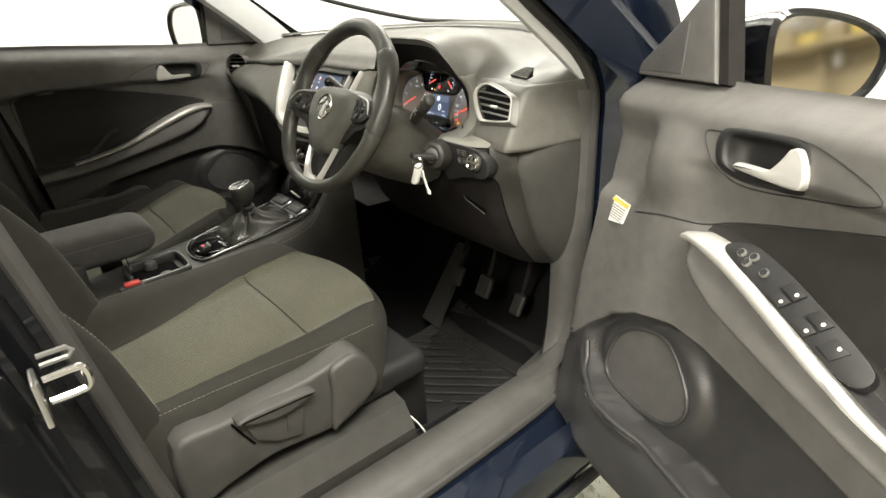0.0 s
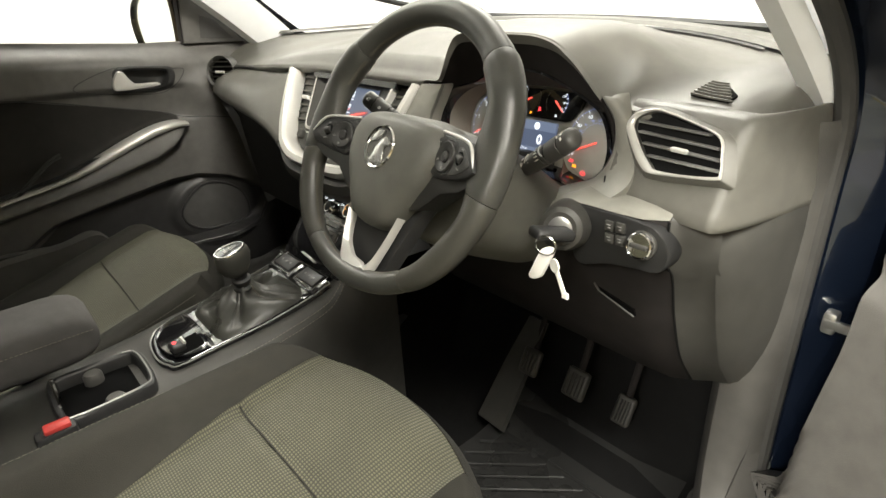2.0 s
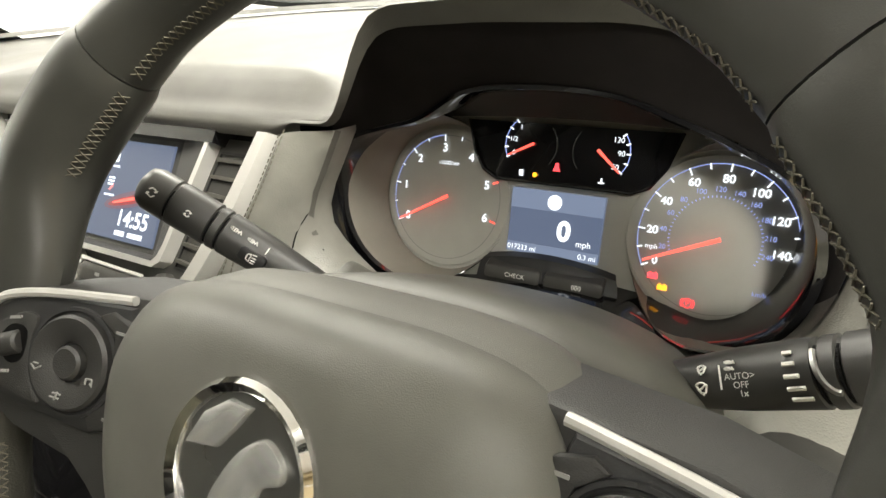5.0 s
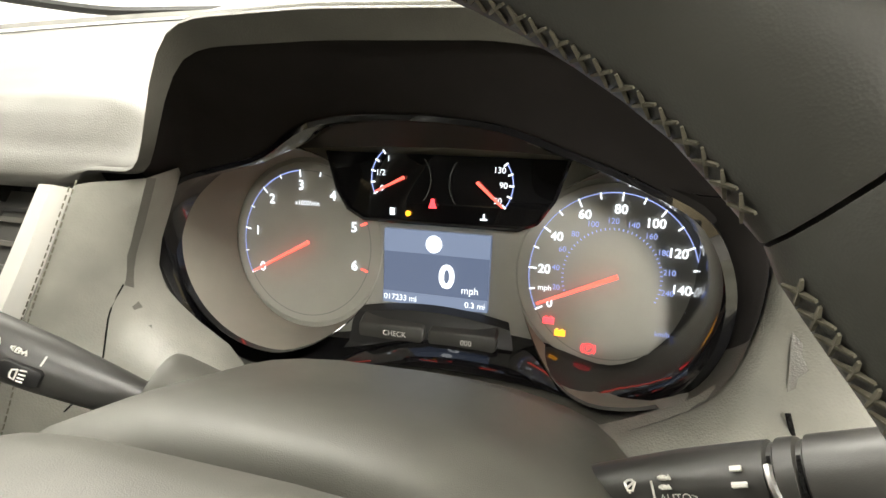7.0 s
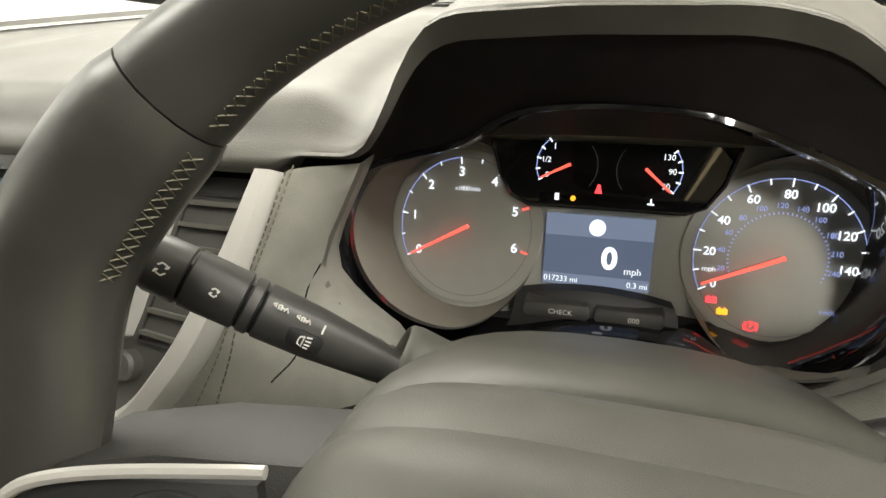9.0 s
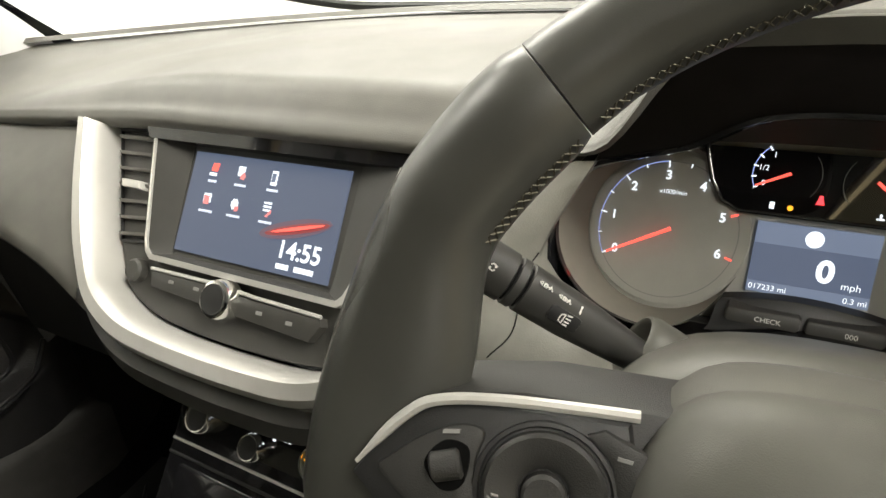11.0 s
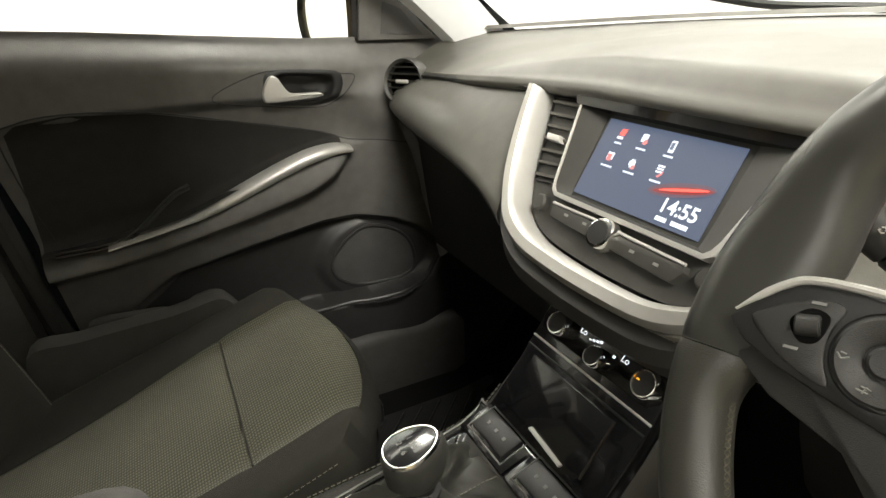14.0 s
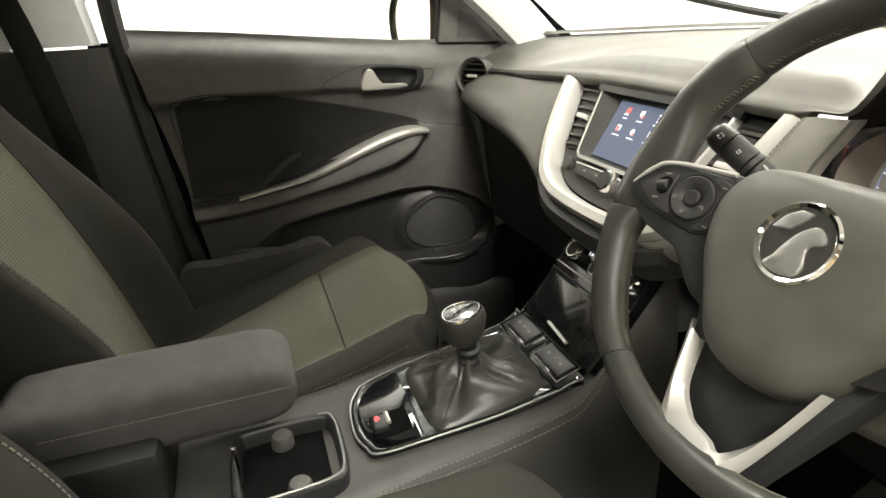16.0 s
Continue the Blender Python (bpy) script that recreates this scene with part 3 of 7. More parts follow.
ARCH_O = [(0.215, 1.036), (0.202, 0.99), (0.185, 0.95), (0.168, 0.925), (0.148, 0.903), (0.123, 0.889), (0.090, 0.880), (0.047, 0.877), (0.000, 0.876)]
ARCH_I = [(0.194, 1.036), (0.176, 0.99), (0.159, 0.955), (0.147, 0.936), (0.133, 0.919), (0.113, 0.909), (0.085, 0.902), (0.047, 0.899), (0.000, 0.898)]


def cf(x, z, off=0.0):
    """The fascia, which lies deeper than the arch round it."""
    return cs(x, z, off - DEEP)


def both(tab):
    l = [(-x, z) for x, z in tab]
    return l + [(x, z) for x, z in reversed(tab[:-1])]


ao, ai = spl([(x, z, 0) for x, z in both(ARCH_O)], 60), spl([(x, z, 0) for x, z in both(ARCH_I)], 60)
rows = []
for o, i in zip(ao, ai):
    i = i.lerp(o, 0.14)
    m1, m2 = o.lerp(i, 0.25), o.lerp(i, 0.75)
    rows.append([cs(o.x, o.y, -0.01), cs(o.x, o.y, 0.006), cs(m1.x, m1.y, 0.013), cs(m2.x, m2.y, 0.013), cs(i.x, i.y, 0.006), cs(i.x, i.y, -0.028)])
part("silver_arch", grid(rows), M_SILVER, dash, "satin silver curved trim", sharp=50)
part("arch_underside", grid([[cs(o.x * 1.0, o.y - 0.001, -0.004), cs(o.x * 1.01, o.y - 0.012, 0.0), cs(o.x * 1.01, o.y - 0.024, -0.012), cs(o.x, o.y - 0.03, -0.05)] for o in ao[8:52]]), M_DASHLOW, dash, "stitched dark underside")
part("stack_plate", prism([cf(p.x, p.y, 0.0) for p in ai] , NC * -0.03), M_DASHLOW, dash, "dark grey centre fascia")


def vent(outline, nslat, parent, depth=0.03, slat_mat=M_DASH):
    """An air vent: a recess with slats. outline: four corners tl, tr, br, bl."""
    tl, tr, br, bl = [Vector(p) for p in outline]
    n = (tr - tl).cross(bl - tl).normalized()
    if n.dot(Vector((0, -1, 0.3))) < 0:
        n = -n
    v = part("air_vent", ring_plate([tl, tr, br, bl], [p.lerp((tl + br) / 2, 0.04) for p in (tl, tr, br, bl)], -n * depth), M_DARK, parent, "black air vent")
    # black sheet just behind the slats paints the vent's depth shade
    part("vent_shade_back", prism([tl - n * 0.012, tr - n * 0.012, br - n * 0.012, bl - n * 0.012], -n * 0.004), M_CARPET, v)
    for k in range(nslat):
        f = (k + 0.6) / nslat
        a, b = tl.lerp(bl, f), tr.lerp(br, f)
        a, b = a.lerp(b, 0.03), b.lerp(a, 0.03)
        up = (tl - bl).normalized()
        part("slat", grid([[a + n * 0.002, b + n * 0.002], [a + n * 0.003 + up * 0.003, b + n * 0.003 + up * 0.003], [a - n * 0.012 + up * 0.004, b - n * 0.012 + up * 0.004], [a - n * 0.012, b - n * 0.012]], cv=True, caps=False), slat_mat, v, smooth=False)
    c = tl.lerp(bl, 0.5).lerp(tr.lerp(br, 0.5), 0.5)
    ux = (tr - tl).normalized()
    part("vent_tab", prism([c + ux * a + (tl - bl).normalized() * b + n * 0.009 for a, b in ((-0.012, 0.004), (0.012, 0.004), (0.012, -0.004), (-0.012, -0.004))], -n * 0.01, 0.002), M_SILVER, v)
    return v


for s in (-1, 1):
    c4 = [cf(-0.192, 1.036, 0.003), cf(-0.134, 1.036, 0.003), cf(-0.112, 0.952, 0.003), cf(-0.153, 0.948, 0.003)]
    if s > 0:
        c4 = [cf(-(p.x + 0.010), p.z, 0.0015) for p in (c4[1], c4[0], c4[3], c4[2])]
    vent(c4, 7, dash)

# screen: chrome rimmed frame, sloping cheeks, display
fr_o = [(-0.132, 1.036), (-0.111, 0.955), (-0.107, 0.946), (-0.099, 0.941), (0.099, 0.941), (0.107, 0.946), (0.111, 0.957), (0.132, 1.036)]
fr_i = [(-0.128, 1.034), (-0.107, 0.955), (-0.104, 0.949), (-0.098, 0.945), (0.098, 0.945), (0.103, 0.949), (0.107, 0.957), (0.128, 1.034)]
part("screen_rim", ring_plate([cf(x, z, 0.012) for x, z in fr_o], [cf(x, z, 0.013) for x, z in fr_i], NC * -0.012), M_SILVER, dash, "bright silver screen rim")
part("screen_surround", ring_plate([cf(x, z, 0.011) for x, z in fr_i], [cf(x, z, 0.001) for x, z in ((-0.09, 1.03), (-0.088, 0.96), (-0.087, 0.952), (-0.086, 0.948), (0.083, 0.948), (0.084, 0.952), (0.085, 0.96), (0.088, 1.03))], NC * -0.004), M_DASHLOW, dash)
part("screen_hood", prism([cf(-0.14, 1.04, 0.016), cf(0.14, 1.04, 0.016), cf(0.135, 1.03, 0.013), cf(-0.135, 1.03, 0.013)], NC * -0.02), M_GLOSS, dash)
disp = part("display", prism([cf(-0.085, 1.026, 0.002), cf(0.08, 1.026, 0.002), cf(0.08, 0.952, 0.002), cf(-0.085, 0.952, 0.002)], NC * -0.004), G_DISP, dash, "lit dark blue touch screen", smooth=False)
UXC, UYC = Vector((1, 0, 0)), Vector((0, 0.527, 0.85))
words("clock_digits", "14:55", cf(0.049, 0.968, 0.003), UXC, UYC, 0.0195, G_WHITE, disp, bold=0.0004)
for k in range(2):
    part("text_bar", prism([cf(x, z, 0.0035) for x, z in ((0.03 + 0.018 * k, 0.959), (0.042 + 0.024 * k, 0.959), (0.042 + 0.024 * k, 0.9555), (0.03 + 0.018 * k, 0.9555))], NC * -0.001), G_WHITE, disp, smooth=False)
for i, (ix, iz) in enumerate(((-0.058, 1.014), (-0.026, 1.014), (0.009, 1.014), (-0.058, 0.992), (-0.026, 0.992), (0.009, 0.992))):
    def flat_icon(name, pts, off, material):
        part(name, prism([cf(ix + a, iz + b, off) for a, b in pts], NC * -0.0006), material, disp, smooth=False)

    def block(x0, z0, x1, z1):
        return ((x0, z1), (x1, z1), (x1, z0), (x0, z0))

    if i == 0:
        flat_icon("icon_mark", ((-0.002, 0.0045), (0.0045, 0.005), (0.0035, -0.001), (-0.003, -0.001)), 0.0035, G_RED)
        flat_icon("icon", block(-0.0045, -0.0045, 0.0035, -0.0022), 0.0035, G_WHITE)
    elif i == 1:
        flat_icon("icon", block(-0.0045, -0.002, 0.0025, 0.005), 0.0035, G_WHITE)
        flat_icon("icon_mark", ((0.0, -0.001), (0.003, 0.001), (0.005, -0.002), (0.003, -0.0045), (-0.0005, -0.004)), 0.0042, G_PINK)
    elif i == 2:
        flat_icon("icon", block(-0.003, -0.005, 0.003, 0.005), 0.0035, G_WHITE)
        flat_icon("icon_mark", block(-0.0018, -0.0028, 0.0018, 0.0032), 0.0042, G_DISP2)
    elif i == 3:
        flat_icon("icon", block(-0.0048, -0.002, 0.0035, 0.0045), 0.0035, G_WHITE)
        flat_icon("icon_mark", block(-0.0035, -0.0035, 0.0022, 0.0028), 0.0042, G_PINK)
    elif i == 4:
        flat_icon("icon", [((0.0043 if q % 2 else 0.0033) * math.cos(q * math.pi / 8) - 0.0008, (0.0043 if q % 2 else 0.0033) * math.sin(q * math.pi / 8)) for q in range(16)], 0.0035, G_WHITE)
        flat_icon("icon_mark", ((0.0005, -0.0015), (0.0045, -0.001), (0.0045, -0.0045), (0.001, -0.005)), 0.0042, G_PINK)
    else:
        for q in (-0.001, 0.0015, 0.004):
            flat_icon("icon", block(-0.0045, q, 0.0032, q + 0.0015), 0.0035, G_WHITE)
        flat_icon("icon_mark", ((-0.001, -0.0045), (0.0045, 0.0005), (0.0045, -0.002), (0.001, -0.005)), 0.0042, G_PINK)
    wd = (0.0045, 0.006, 0.0055, 0.0075, 0.007, 0.0065)[i]
    part("text_bar", prism([cf(ix + a, iz + b, 0.0035) for a, b in ((-wd, -0.0075), (wd, -0.0075), (wd, -0.0092), (-wd, -0.0092))], NC * -0.001), G_TEXT, disp, smooth=False)
for rx, rz, rl, rw, g in ((0.04, 0.983, 0.036, 0.006, G_REDDIM2), (0.042, 0.983, 0.032, 0.0032, G_REDDIM), (0.044, 0.9835, 0.026, 0.0011, G_RED)):
    part("red_swoosh", prism([cf(rx + rl * math.cos(q) * 0.95 - rw * math.sin(q) * 0.2, rz + rl * math.cos(q) * 0.2 + rw * math.sin(q), 0.0026 + 0.0004 * (0.006 / rw)) for q in [math.pi / 8 * k for k in range(16)]], NC * -0.0003), g, disp, smooth=False)
# button bar, volume knob, two round buttons
part("button_bar", prism([cf(x, z, 0.009) for x, z in ((-0.098, 0.934), (-0.094, 0.922), (0.08, 0.916), (0.088, 0.927), (0.086, 0.932), (0.02, 0.932), (-0.02, 0.934))], NC * -0.012, 0.002), M_DASHLOW, dash)
part("button_bar_rim", tube([cf(-0.097, 0.935, 0.009), cf(-0.02, 0.936, 0.009), cf(0.02, 0.934, 0.009), cf(0.087, 0.933, 0.009)], 0.0016, 6), M_SILVER, dash)
knob = part("volume_knob", lathe(cf(-0.008, 0.927, 0.006), NC, [(0, 0.0165), (0.01, 0.016), (0.013, 0.015), (0.014, 0.012)], 28), M_CHROME, dash, "chrome ringed volume knob")
part("knob_face", lathe(cf(-0.008, 0.927, 0.006), NC, [(0.012, 0.0125), (0.0155, 0.012), (0.016, 0.0)], 24), M_DARK, knob)
for bx, bz in ((-0.122, 0.930), (0.108, 0.930)):
    part("round_button", lathe(cf(bx, bz, 0.0), NC, [(0, 0.0105), (0.007, 0.010), (0.009, 0.008), (0.009, 0.0)], 24), M_DASHLOW, dash)
for ix, iz in ((-0.07, 0.929), (-0.04, 0.929), (0.03, 0.925), (0.06, 0.924)):
    part("button_mark", prism([cf(ix + a, iz + b, 0.0095) for a, b in ((-0.003, 0.0012), (0.003, 0.0012), (0.003, -0.0012), (-0.003, -0.0012))], NC * -0.001), M_GREYINK, dash, smooth=False)

# leather trimmed panel between the centre trim and the dials
arc_r = [o for o in ao if o.x > 0.03]
EDGE = [(0.30, 0.185, 0.86), (0.285, 0.2, 0.89), (0.263, 0.211, 0.926), (0.242, 0.212, 0.943), (0.226, 0.212, 0.96), (0.2195, 0.211, 0.976), (0.226, 0.212, 0.998), (0.236, 0.215, 1.018), (0.25, 0.218, 1.045)]
edge = spl(EDGE, 601)
fs = []
rows = []
for o in arc_r:
    f = sm(0.876, 1.036, o.y)
    a = cs(o.x, o.y, 0.004)
    e = edge[round(f * 600)]
    rows.append([a - NC * 0.003, a.lerp(e, 0.05) + NC * 0.003, a.lerp(e, 0.16) + NC * 0.006, a.lerp(e, 0.42) + NC * 0.006, a.lerp(e, 0.7) + NC * 0.002, e, e + Vector((-0.004, 0.03, -0.003))])
    fs.append(f)
part("stitched_side_panel", grid(rows), M_LEAGR, dash, "grained side panel with dark stitching", sharp=70)



def stitches(path, step, length, r, name, material, parent, lift=(0, 0, 0), across=0.0):
    """A row of short thread bars along path, joined into one part."""
    p = [Vector(q) for q in path]
    out, acc = [], 0.0
    for a, b in zip(p, p[1:]):
        seg = (b - a).length
        d = (b - a).normalized()
        while acc < seg:
            c = a + d * acc + Vector(lift)
            out.append(tube([c - d * length / 2, c + d * length / 2], r, 4))
            acc += step
        acc -= seg
    ob = part(name, merge(*out), material, parent)
    ob["kind"] = "stuff"
    return ob


joint = []
for k in range(13):
    g = k / 12
    want = 0.63 - 0.4 * g
    r = rows[min(range(len(fs)), key=lambda n: abs(fs[n] - want))]
    joint.append(r[5].lerp(r[4], min(1, g * 2.4)).lerp(r[3], max(0, g * 1.7 - 0.7)) + NC * 0.0008)
part("panel_joint", tube(spl([joint[0], joint[3], joint[8], joint[12]], 20), 0.0005, 5), M_CARPET, dash)
stitches([r[1].lerp(r[2], 0.75) for r in rows], 0.0045, 0.003, 0.0005, "stitching", M_STITCHD, dash, NC * 0.0026)
stitches([r[2].lerp(r[3], 0.2) for r in rows], 0.0045, 0.003, 0.0005, "stitching", M_STITCHD, dash, NC * 0.0022)

# ---- instrument cluster ----
OUT = [(0.25, 0.215, 1.050), (0.256, 0.208, 1.058), (0.268, 0.205, 1.08), (0.285, 0.204, 1.108), (0.32, 0.204, 1.118), (0.37, 0.204, 1.12), (0.43, 0.204, 1.117), (0.475, 0.204, 1.1), (0.502, 0.206, 1.075), (0.529, 0.23, 1.05), (0.541, 0.241, 1.02), (0.541, 0.24, 0.982), (0.526, 0.228, 0.951), (0.488, 0.215, 0.934), (0.44, 0.222, 0.905), (0.375, 0.222, 0.903), (0.31, 0.222, 0.9), (0.262, 0.212, 0.928), (0.236, 0.2125, 0.948), (0.2195, 0.212, 0.975), (0.228, 0.213, 1.005), (0.242, 0.216, 1.032)]
INN = [(0.225, 0.25, 1.024), (0.24, 0.25, 1.034), (0.263, 0.25, 1.041), (0.295, 0.25, 1.05), (0.328, 0.25, 1.068), (0.37, 0.25, 1.073), (0.42, 0.25, 1.07), (0.458, 0.25, 1.058), (0.492, 0.25, 1.044), (0.519, 0.25, 1.028), (0.533, 0.25, 0.998), (0.533, 0.25, 0.965), (0.519, 0.25, 0.935), (0.49, 0.25, 0.918), (0.445, 0.25, 0.926), (0.375, 0.25, 0.928), (0.31, 0.25, 0.915), (0.258, 0.25, 0.912), (0.222, 0.25, 0.936), (0.2085, 0.25, 0.968), (0.208, 0.25, 0.99), (0.214, 0.25, 1.01)]
cluster = thing("instrument_cluster", (0.375, 0.3, 0.9), "lit instrument cluster with two dials and a small screen", "instrument cluster")
si = spl(INN, 100, True)
mouth, n = [], 60
for k in range(n):
    f = k / (n - 1)
    x = 0.2495 + (0.5275 - 0.2495) * (f + 0.035 * math.sin(2 * math.pi * f) * -1)
    mouth.append(Vector((x, pad_rear(x)[0] + 0.002, pad_rear(x)[1] - 0.001)))
part("cowl", grid([[o, o.lerp(i, 0.35), o.lerp(i, 0.7) + Vector((0, 0.002, 0)), i] for o, i in zip(mouth, spl(INN[0:10], n))]), M_TUNNEL, cluster, "black cowl tunnel", sharp=80)
near = spl(EDGE, 400)
low_o, low_i = spl([tuple(mouth[-1])] + OUT[9:] + OUT[:1], 60), spl(INN[8:] + INN[:1], 60)
low_o = [min(near, key=lambda q: (q - o).length) if o.x < 0.262 and o.z > 0.93 else o for o in low_o]
for name, a, b, material, label in (("cowl", 0, 14, M_TUNNEL, "black cowl tunnel"), ("cowl_lip", 13, 60, M_DASH, "grained grey rim round the dials")):
    part(name, grid([[o + Vector((0, 0.006, -0.002)), o, o.lerp(i, 0.2) + Vector((0, -0.001, 0)), o.lerp(i, 0.6), i + Vector((0, 0.002, 0))] for o, i in list(zip(low_o, low_i))[a:b]]), material, cluster, label, sharp=60)
CC = Vector((0.374, 0.25, 0.99))
part("bezel", grid([[i + Vector((0, -0.002, 0)), i.lerp(CC, 0.03) + Vector((0, -0.003, 0)), i.lerp(CC, 0.06) + Vector((0, 0.004, 0)), i.lerp(CC, 0.07) + Vector((0, 0.05, 0))] for i in si], cv=True), M_GLOSS, cluster, "gloss black bezel", sharp=60)
UYK = Vector((0, 0.287, 0.958))
NK = Vector((0, -0.958, 0.287))


def kp(x, z, off=0.0):
    return Vector((x, 0.295 + 0.3 * (z - 0.96), z)) + NK * off


part("dial_plate", prism([kp(0.2, 1.06, -0.001), kp(0.55, 1.06, -0.001), kp(0.55, 0.9, -0.001), kp(0.2, 0.9, -0.001)], NK * -0.004), M_DIAL, cluster)


def arc_band(c, r0, r1, a0, a1, n, off=0.0):
    rows = [[kp(c[0] + r * math.cos(radians(a0 + (a1 - a0) * k / n)), c[1] + r * math.sin(radians(a0 + (a1 - a0) * k / n)), off) for r in (r0, r1)] for k in range(n + 1)]
    return grid(rows)


def tick(c, r0, r1, a, w, off=0.0006):
    u = Vector((math.cos(radians(a)), math.sin(radians(a)), 0))
    v = Vector((-u.y, u.x, 0))
    bm = bmesh.new()
    bm.faces.new([bm.verts.new(kp(c[0] + u.x * r + v.x * s, c[1] + u.y * r + v.y * s, off)) for r, s in ((r0, -w), (r1, -w), (r1, w), (r0, w))])
    return bm


def needle(c, r, a, parent, width=0.0011, tail=0.004):
    u = Vector((math.cos(radians(a)), math.sin(radians(a)), 0))
    p0, p1 = kp(c[0] - u.x * tail, c[1] - u.y * tail, 0.006), kp(c[0] + u.x * r, c[1] + u.y * r, 0.006)
    part("needle", tube([p0, p0.lerp(p1, 0.5), p1], [width * 1.2, width, width * 0.7], 6), G_RED, parent, "glowing red needle")


TC, SC, RD = (0.285, 0.975), (0.479, 0.972), 0.046
for name, c in (("rev_counter", TC), ("speedometer", SC)):
    d = part(name, lathe(kp(c[0], c[1], 0.0), NK, [(0.0005, 0.054), (0.001, 0.0535), (0.001, 0.0)], 48), M_DIAL, cluster, "round backlit dial")
    away = 195 if c is TC else -15
    lift = [(radians(k * 5), sm(-0.8, 0.25, math.cos(radians(k * 5 - away)))) for k in range(72)]
    part("dial_cup", grid([[kp(c[0] + (0.0545 + g * r) * math.cos(a), c[1] + (0.0545 + g * r * (0.3 if math.sin(a) < 0 else 0.8)) * math.sin(a), 0.0006 + g * o) for a, g in lift] for r, o in ((0.0, 0.0), (0.004, 0.012), (0.0115, 0.037), (0.0135, 0.041))], cu=True), M_CUP, d, "brown-grey dial cup")
    part("chrome_ring", grid([[kp(c[0] + (0.0545 + g * r) * math.cos(a), c[1] + (0.0545 + g * r * (0.3 if math.sin(a) < 0 else 0.8)) * math.sin(a), 0.0006 + g * o) for a, g in lift] for r, o in ((0.0122, 0.0388), (0.0133, 0.0428), (0.0148, 0.0425), (0.0158, 0.037))], cu=True), M_GLOSS, d, "gloss black ring")
    part("scale_ring", arc_band(c, RD, RD + 0.0006, 0, 360, 72, 0.002), M_GREYINK, d, smooth=False)
    if c is TC:
        part("lit_scale", arc_band(c, RD, RD + 0.0006, 96, 208, 36, 0.0026), G_BLUE, d, smooth=False)
        ang = [208 - 37.5 * k for k in range(7)]
        part("dial_scale", merge(*[tick(c, RD - 0.0038, RD + 0.0007, a, 0.0005, 0.003) for a in ang[:5]], *[tick(c, RD - 0.002, RD + 0.0007, a - 18.7, 0.0004, 0.003) for a in ang[:4]]), G_WHITE, d, smooth=False)["kind"] = "stuff"
        for a in ang[5:]:
            part("red_tick", tick(c, RD - 0.004, RD + 0.0007, a, 0.0006, 0.003), G_RED, d, smooth=False)
        for k, a in enumerate(ang):
            words("dial_number", str(k), kp(c[0] + 0.037 * math.cos(radians(a)), c[1] + 0.037 * math.sin(radians(a)), 0.003), (1, 0, 0), UYK, 0.0088, G_WHITE, d, bold=0.00015)
        words("dial_unit", "x1000/min", kp(c[0] + 0.001, c[1] + 0.026, 0.003), (1, 0, 0), UYK, 0.0042, G_WHITE, d)
        needle(c, 0.043, 208, d)
    else:
        ang = [208 - 15.2 * k for k in range(16)]
        part("lit_scale", arc_band(c, RD, RD + 0.0005, -20, 208, 60, 0.0026), G_BLUE, d, smooth=False)
        part("dial_scale", merge(*[tick(c, RD - (0.004 if k % 2 == 0 else 0.0028), RD + 0.0007, a, 0.00045, 0.003) for k, a in enumerate(ang)]), G_WHITE, d, smooth=False)["kind"] = "stuff"
        part("inner_ticks", merge(*[tick(c, 0.0262, 0.0275, 200 - 5.2 * k, 0.0003, 0.003) for k in range(44)]), G_BLUE, d, smooth=False)["kind"] = "stuff"
        for k in range(8):
            a = ang[2 * k]
            words("dial_number", str(20 * k), kp(c[0] + 0.0375 * math.cos(radians(a)), c[1] + 0.0375 * math.sin(radians(a)), 0.003), (1, 0, 0), UYK, 0.0072, G_WHITE, d, bold=0.00012)
        for k, v in enumerate((20, 40, 60, 80, 100, 120, 140, 160, 180, 210, 240)):
            a = 195 - 20.5 * k
            words("dial_number", str(v), kp(c[0] + 0.031 * math.cos(radians(a)), c[1] + 0.031 * math.sin(radians(a)), 0.003), (1, 0, 0), UYK, 0.0045, G_BLUE, d)
        words("dial_unit", "mph", kp(c[0] - 0.0365, c[1] - 0.009, 0.003), (1, 0, 0), UYK, 0.0046, G_WHITE, d)
        words("dial_unit", "km/h", kp(c[0] + 0.03, c[1] - 0.028, 0.003), (1, 0, 0), UYK, 0.004, G_BLUE, d)
        needle(c, 0.044, 204, d)
        for (wx, wz), g, nm in (((-0.033, -0.0275), G_REDW, "battery_lamp"), ((-0.026, -0.034), G_AMBER, "engine_lamp"), ((-0.009, -0.041), G_REDW, "brake_lamp")):
            if nm == "brake_lamp":
                part(nm, merge(arc_band((c[0] + wx, c[1] + wz), 0.0025, 0.0031, 0, 360, 24, 0.003), arc_band((c[0] + wx, c[1] + wz), 0.0037, 0.0043, 140, 220, 8, 0.003), arc_band((c[0] + wx, c[1] + wz), 0.0037, 0.0043, -40, 40, 8, 0.003)), g, d, "red parking brake lamp", smooth=False)
                words("lamp_letter", "P", kp(c[0] + wx, c[1] + wz, 0.003), (1, 0, 0), UYK, 0.0045, g, d)
            else:
                part(nm, prism([kp(c[0] + wx + a, c[1] + wz + b, 0.003) for a, b in ((-0.003, 0.0014), (-0.002, 0.0014), (-0.002, 0.0022), (-0.001, 0.0022), (-0.001, 0.0014), (0.001, 0.0014), (0.001, 0.0022), (0.002, 0.0022), (0.002, 0.0014), (0.0032, 0.0014), (0.0032, -0.0018), (-0.003, -0.0018))], NK * -0.001), g, d, "lit warning lamp", smooth=False)

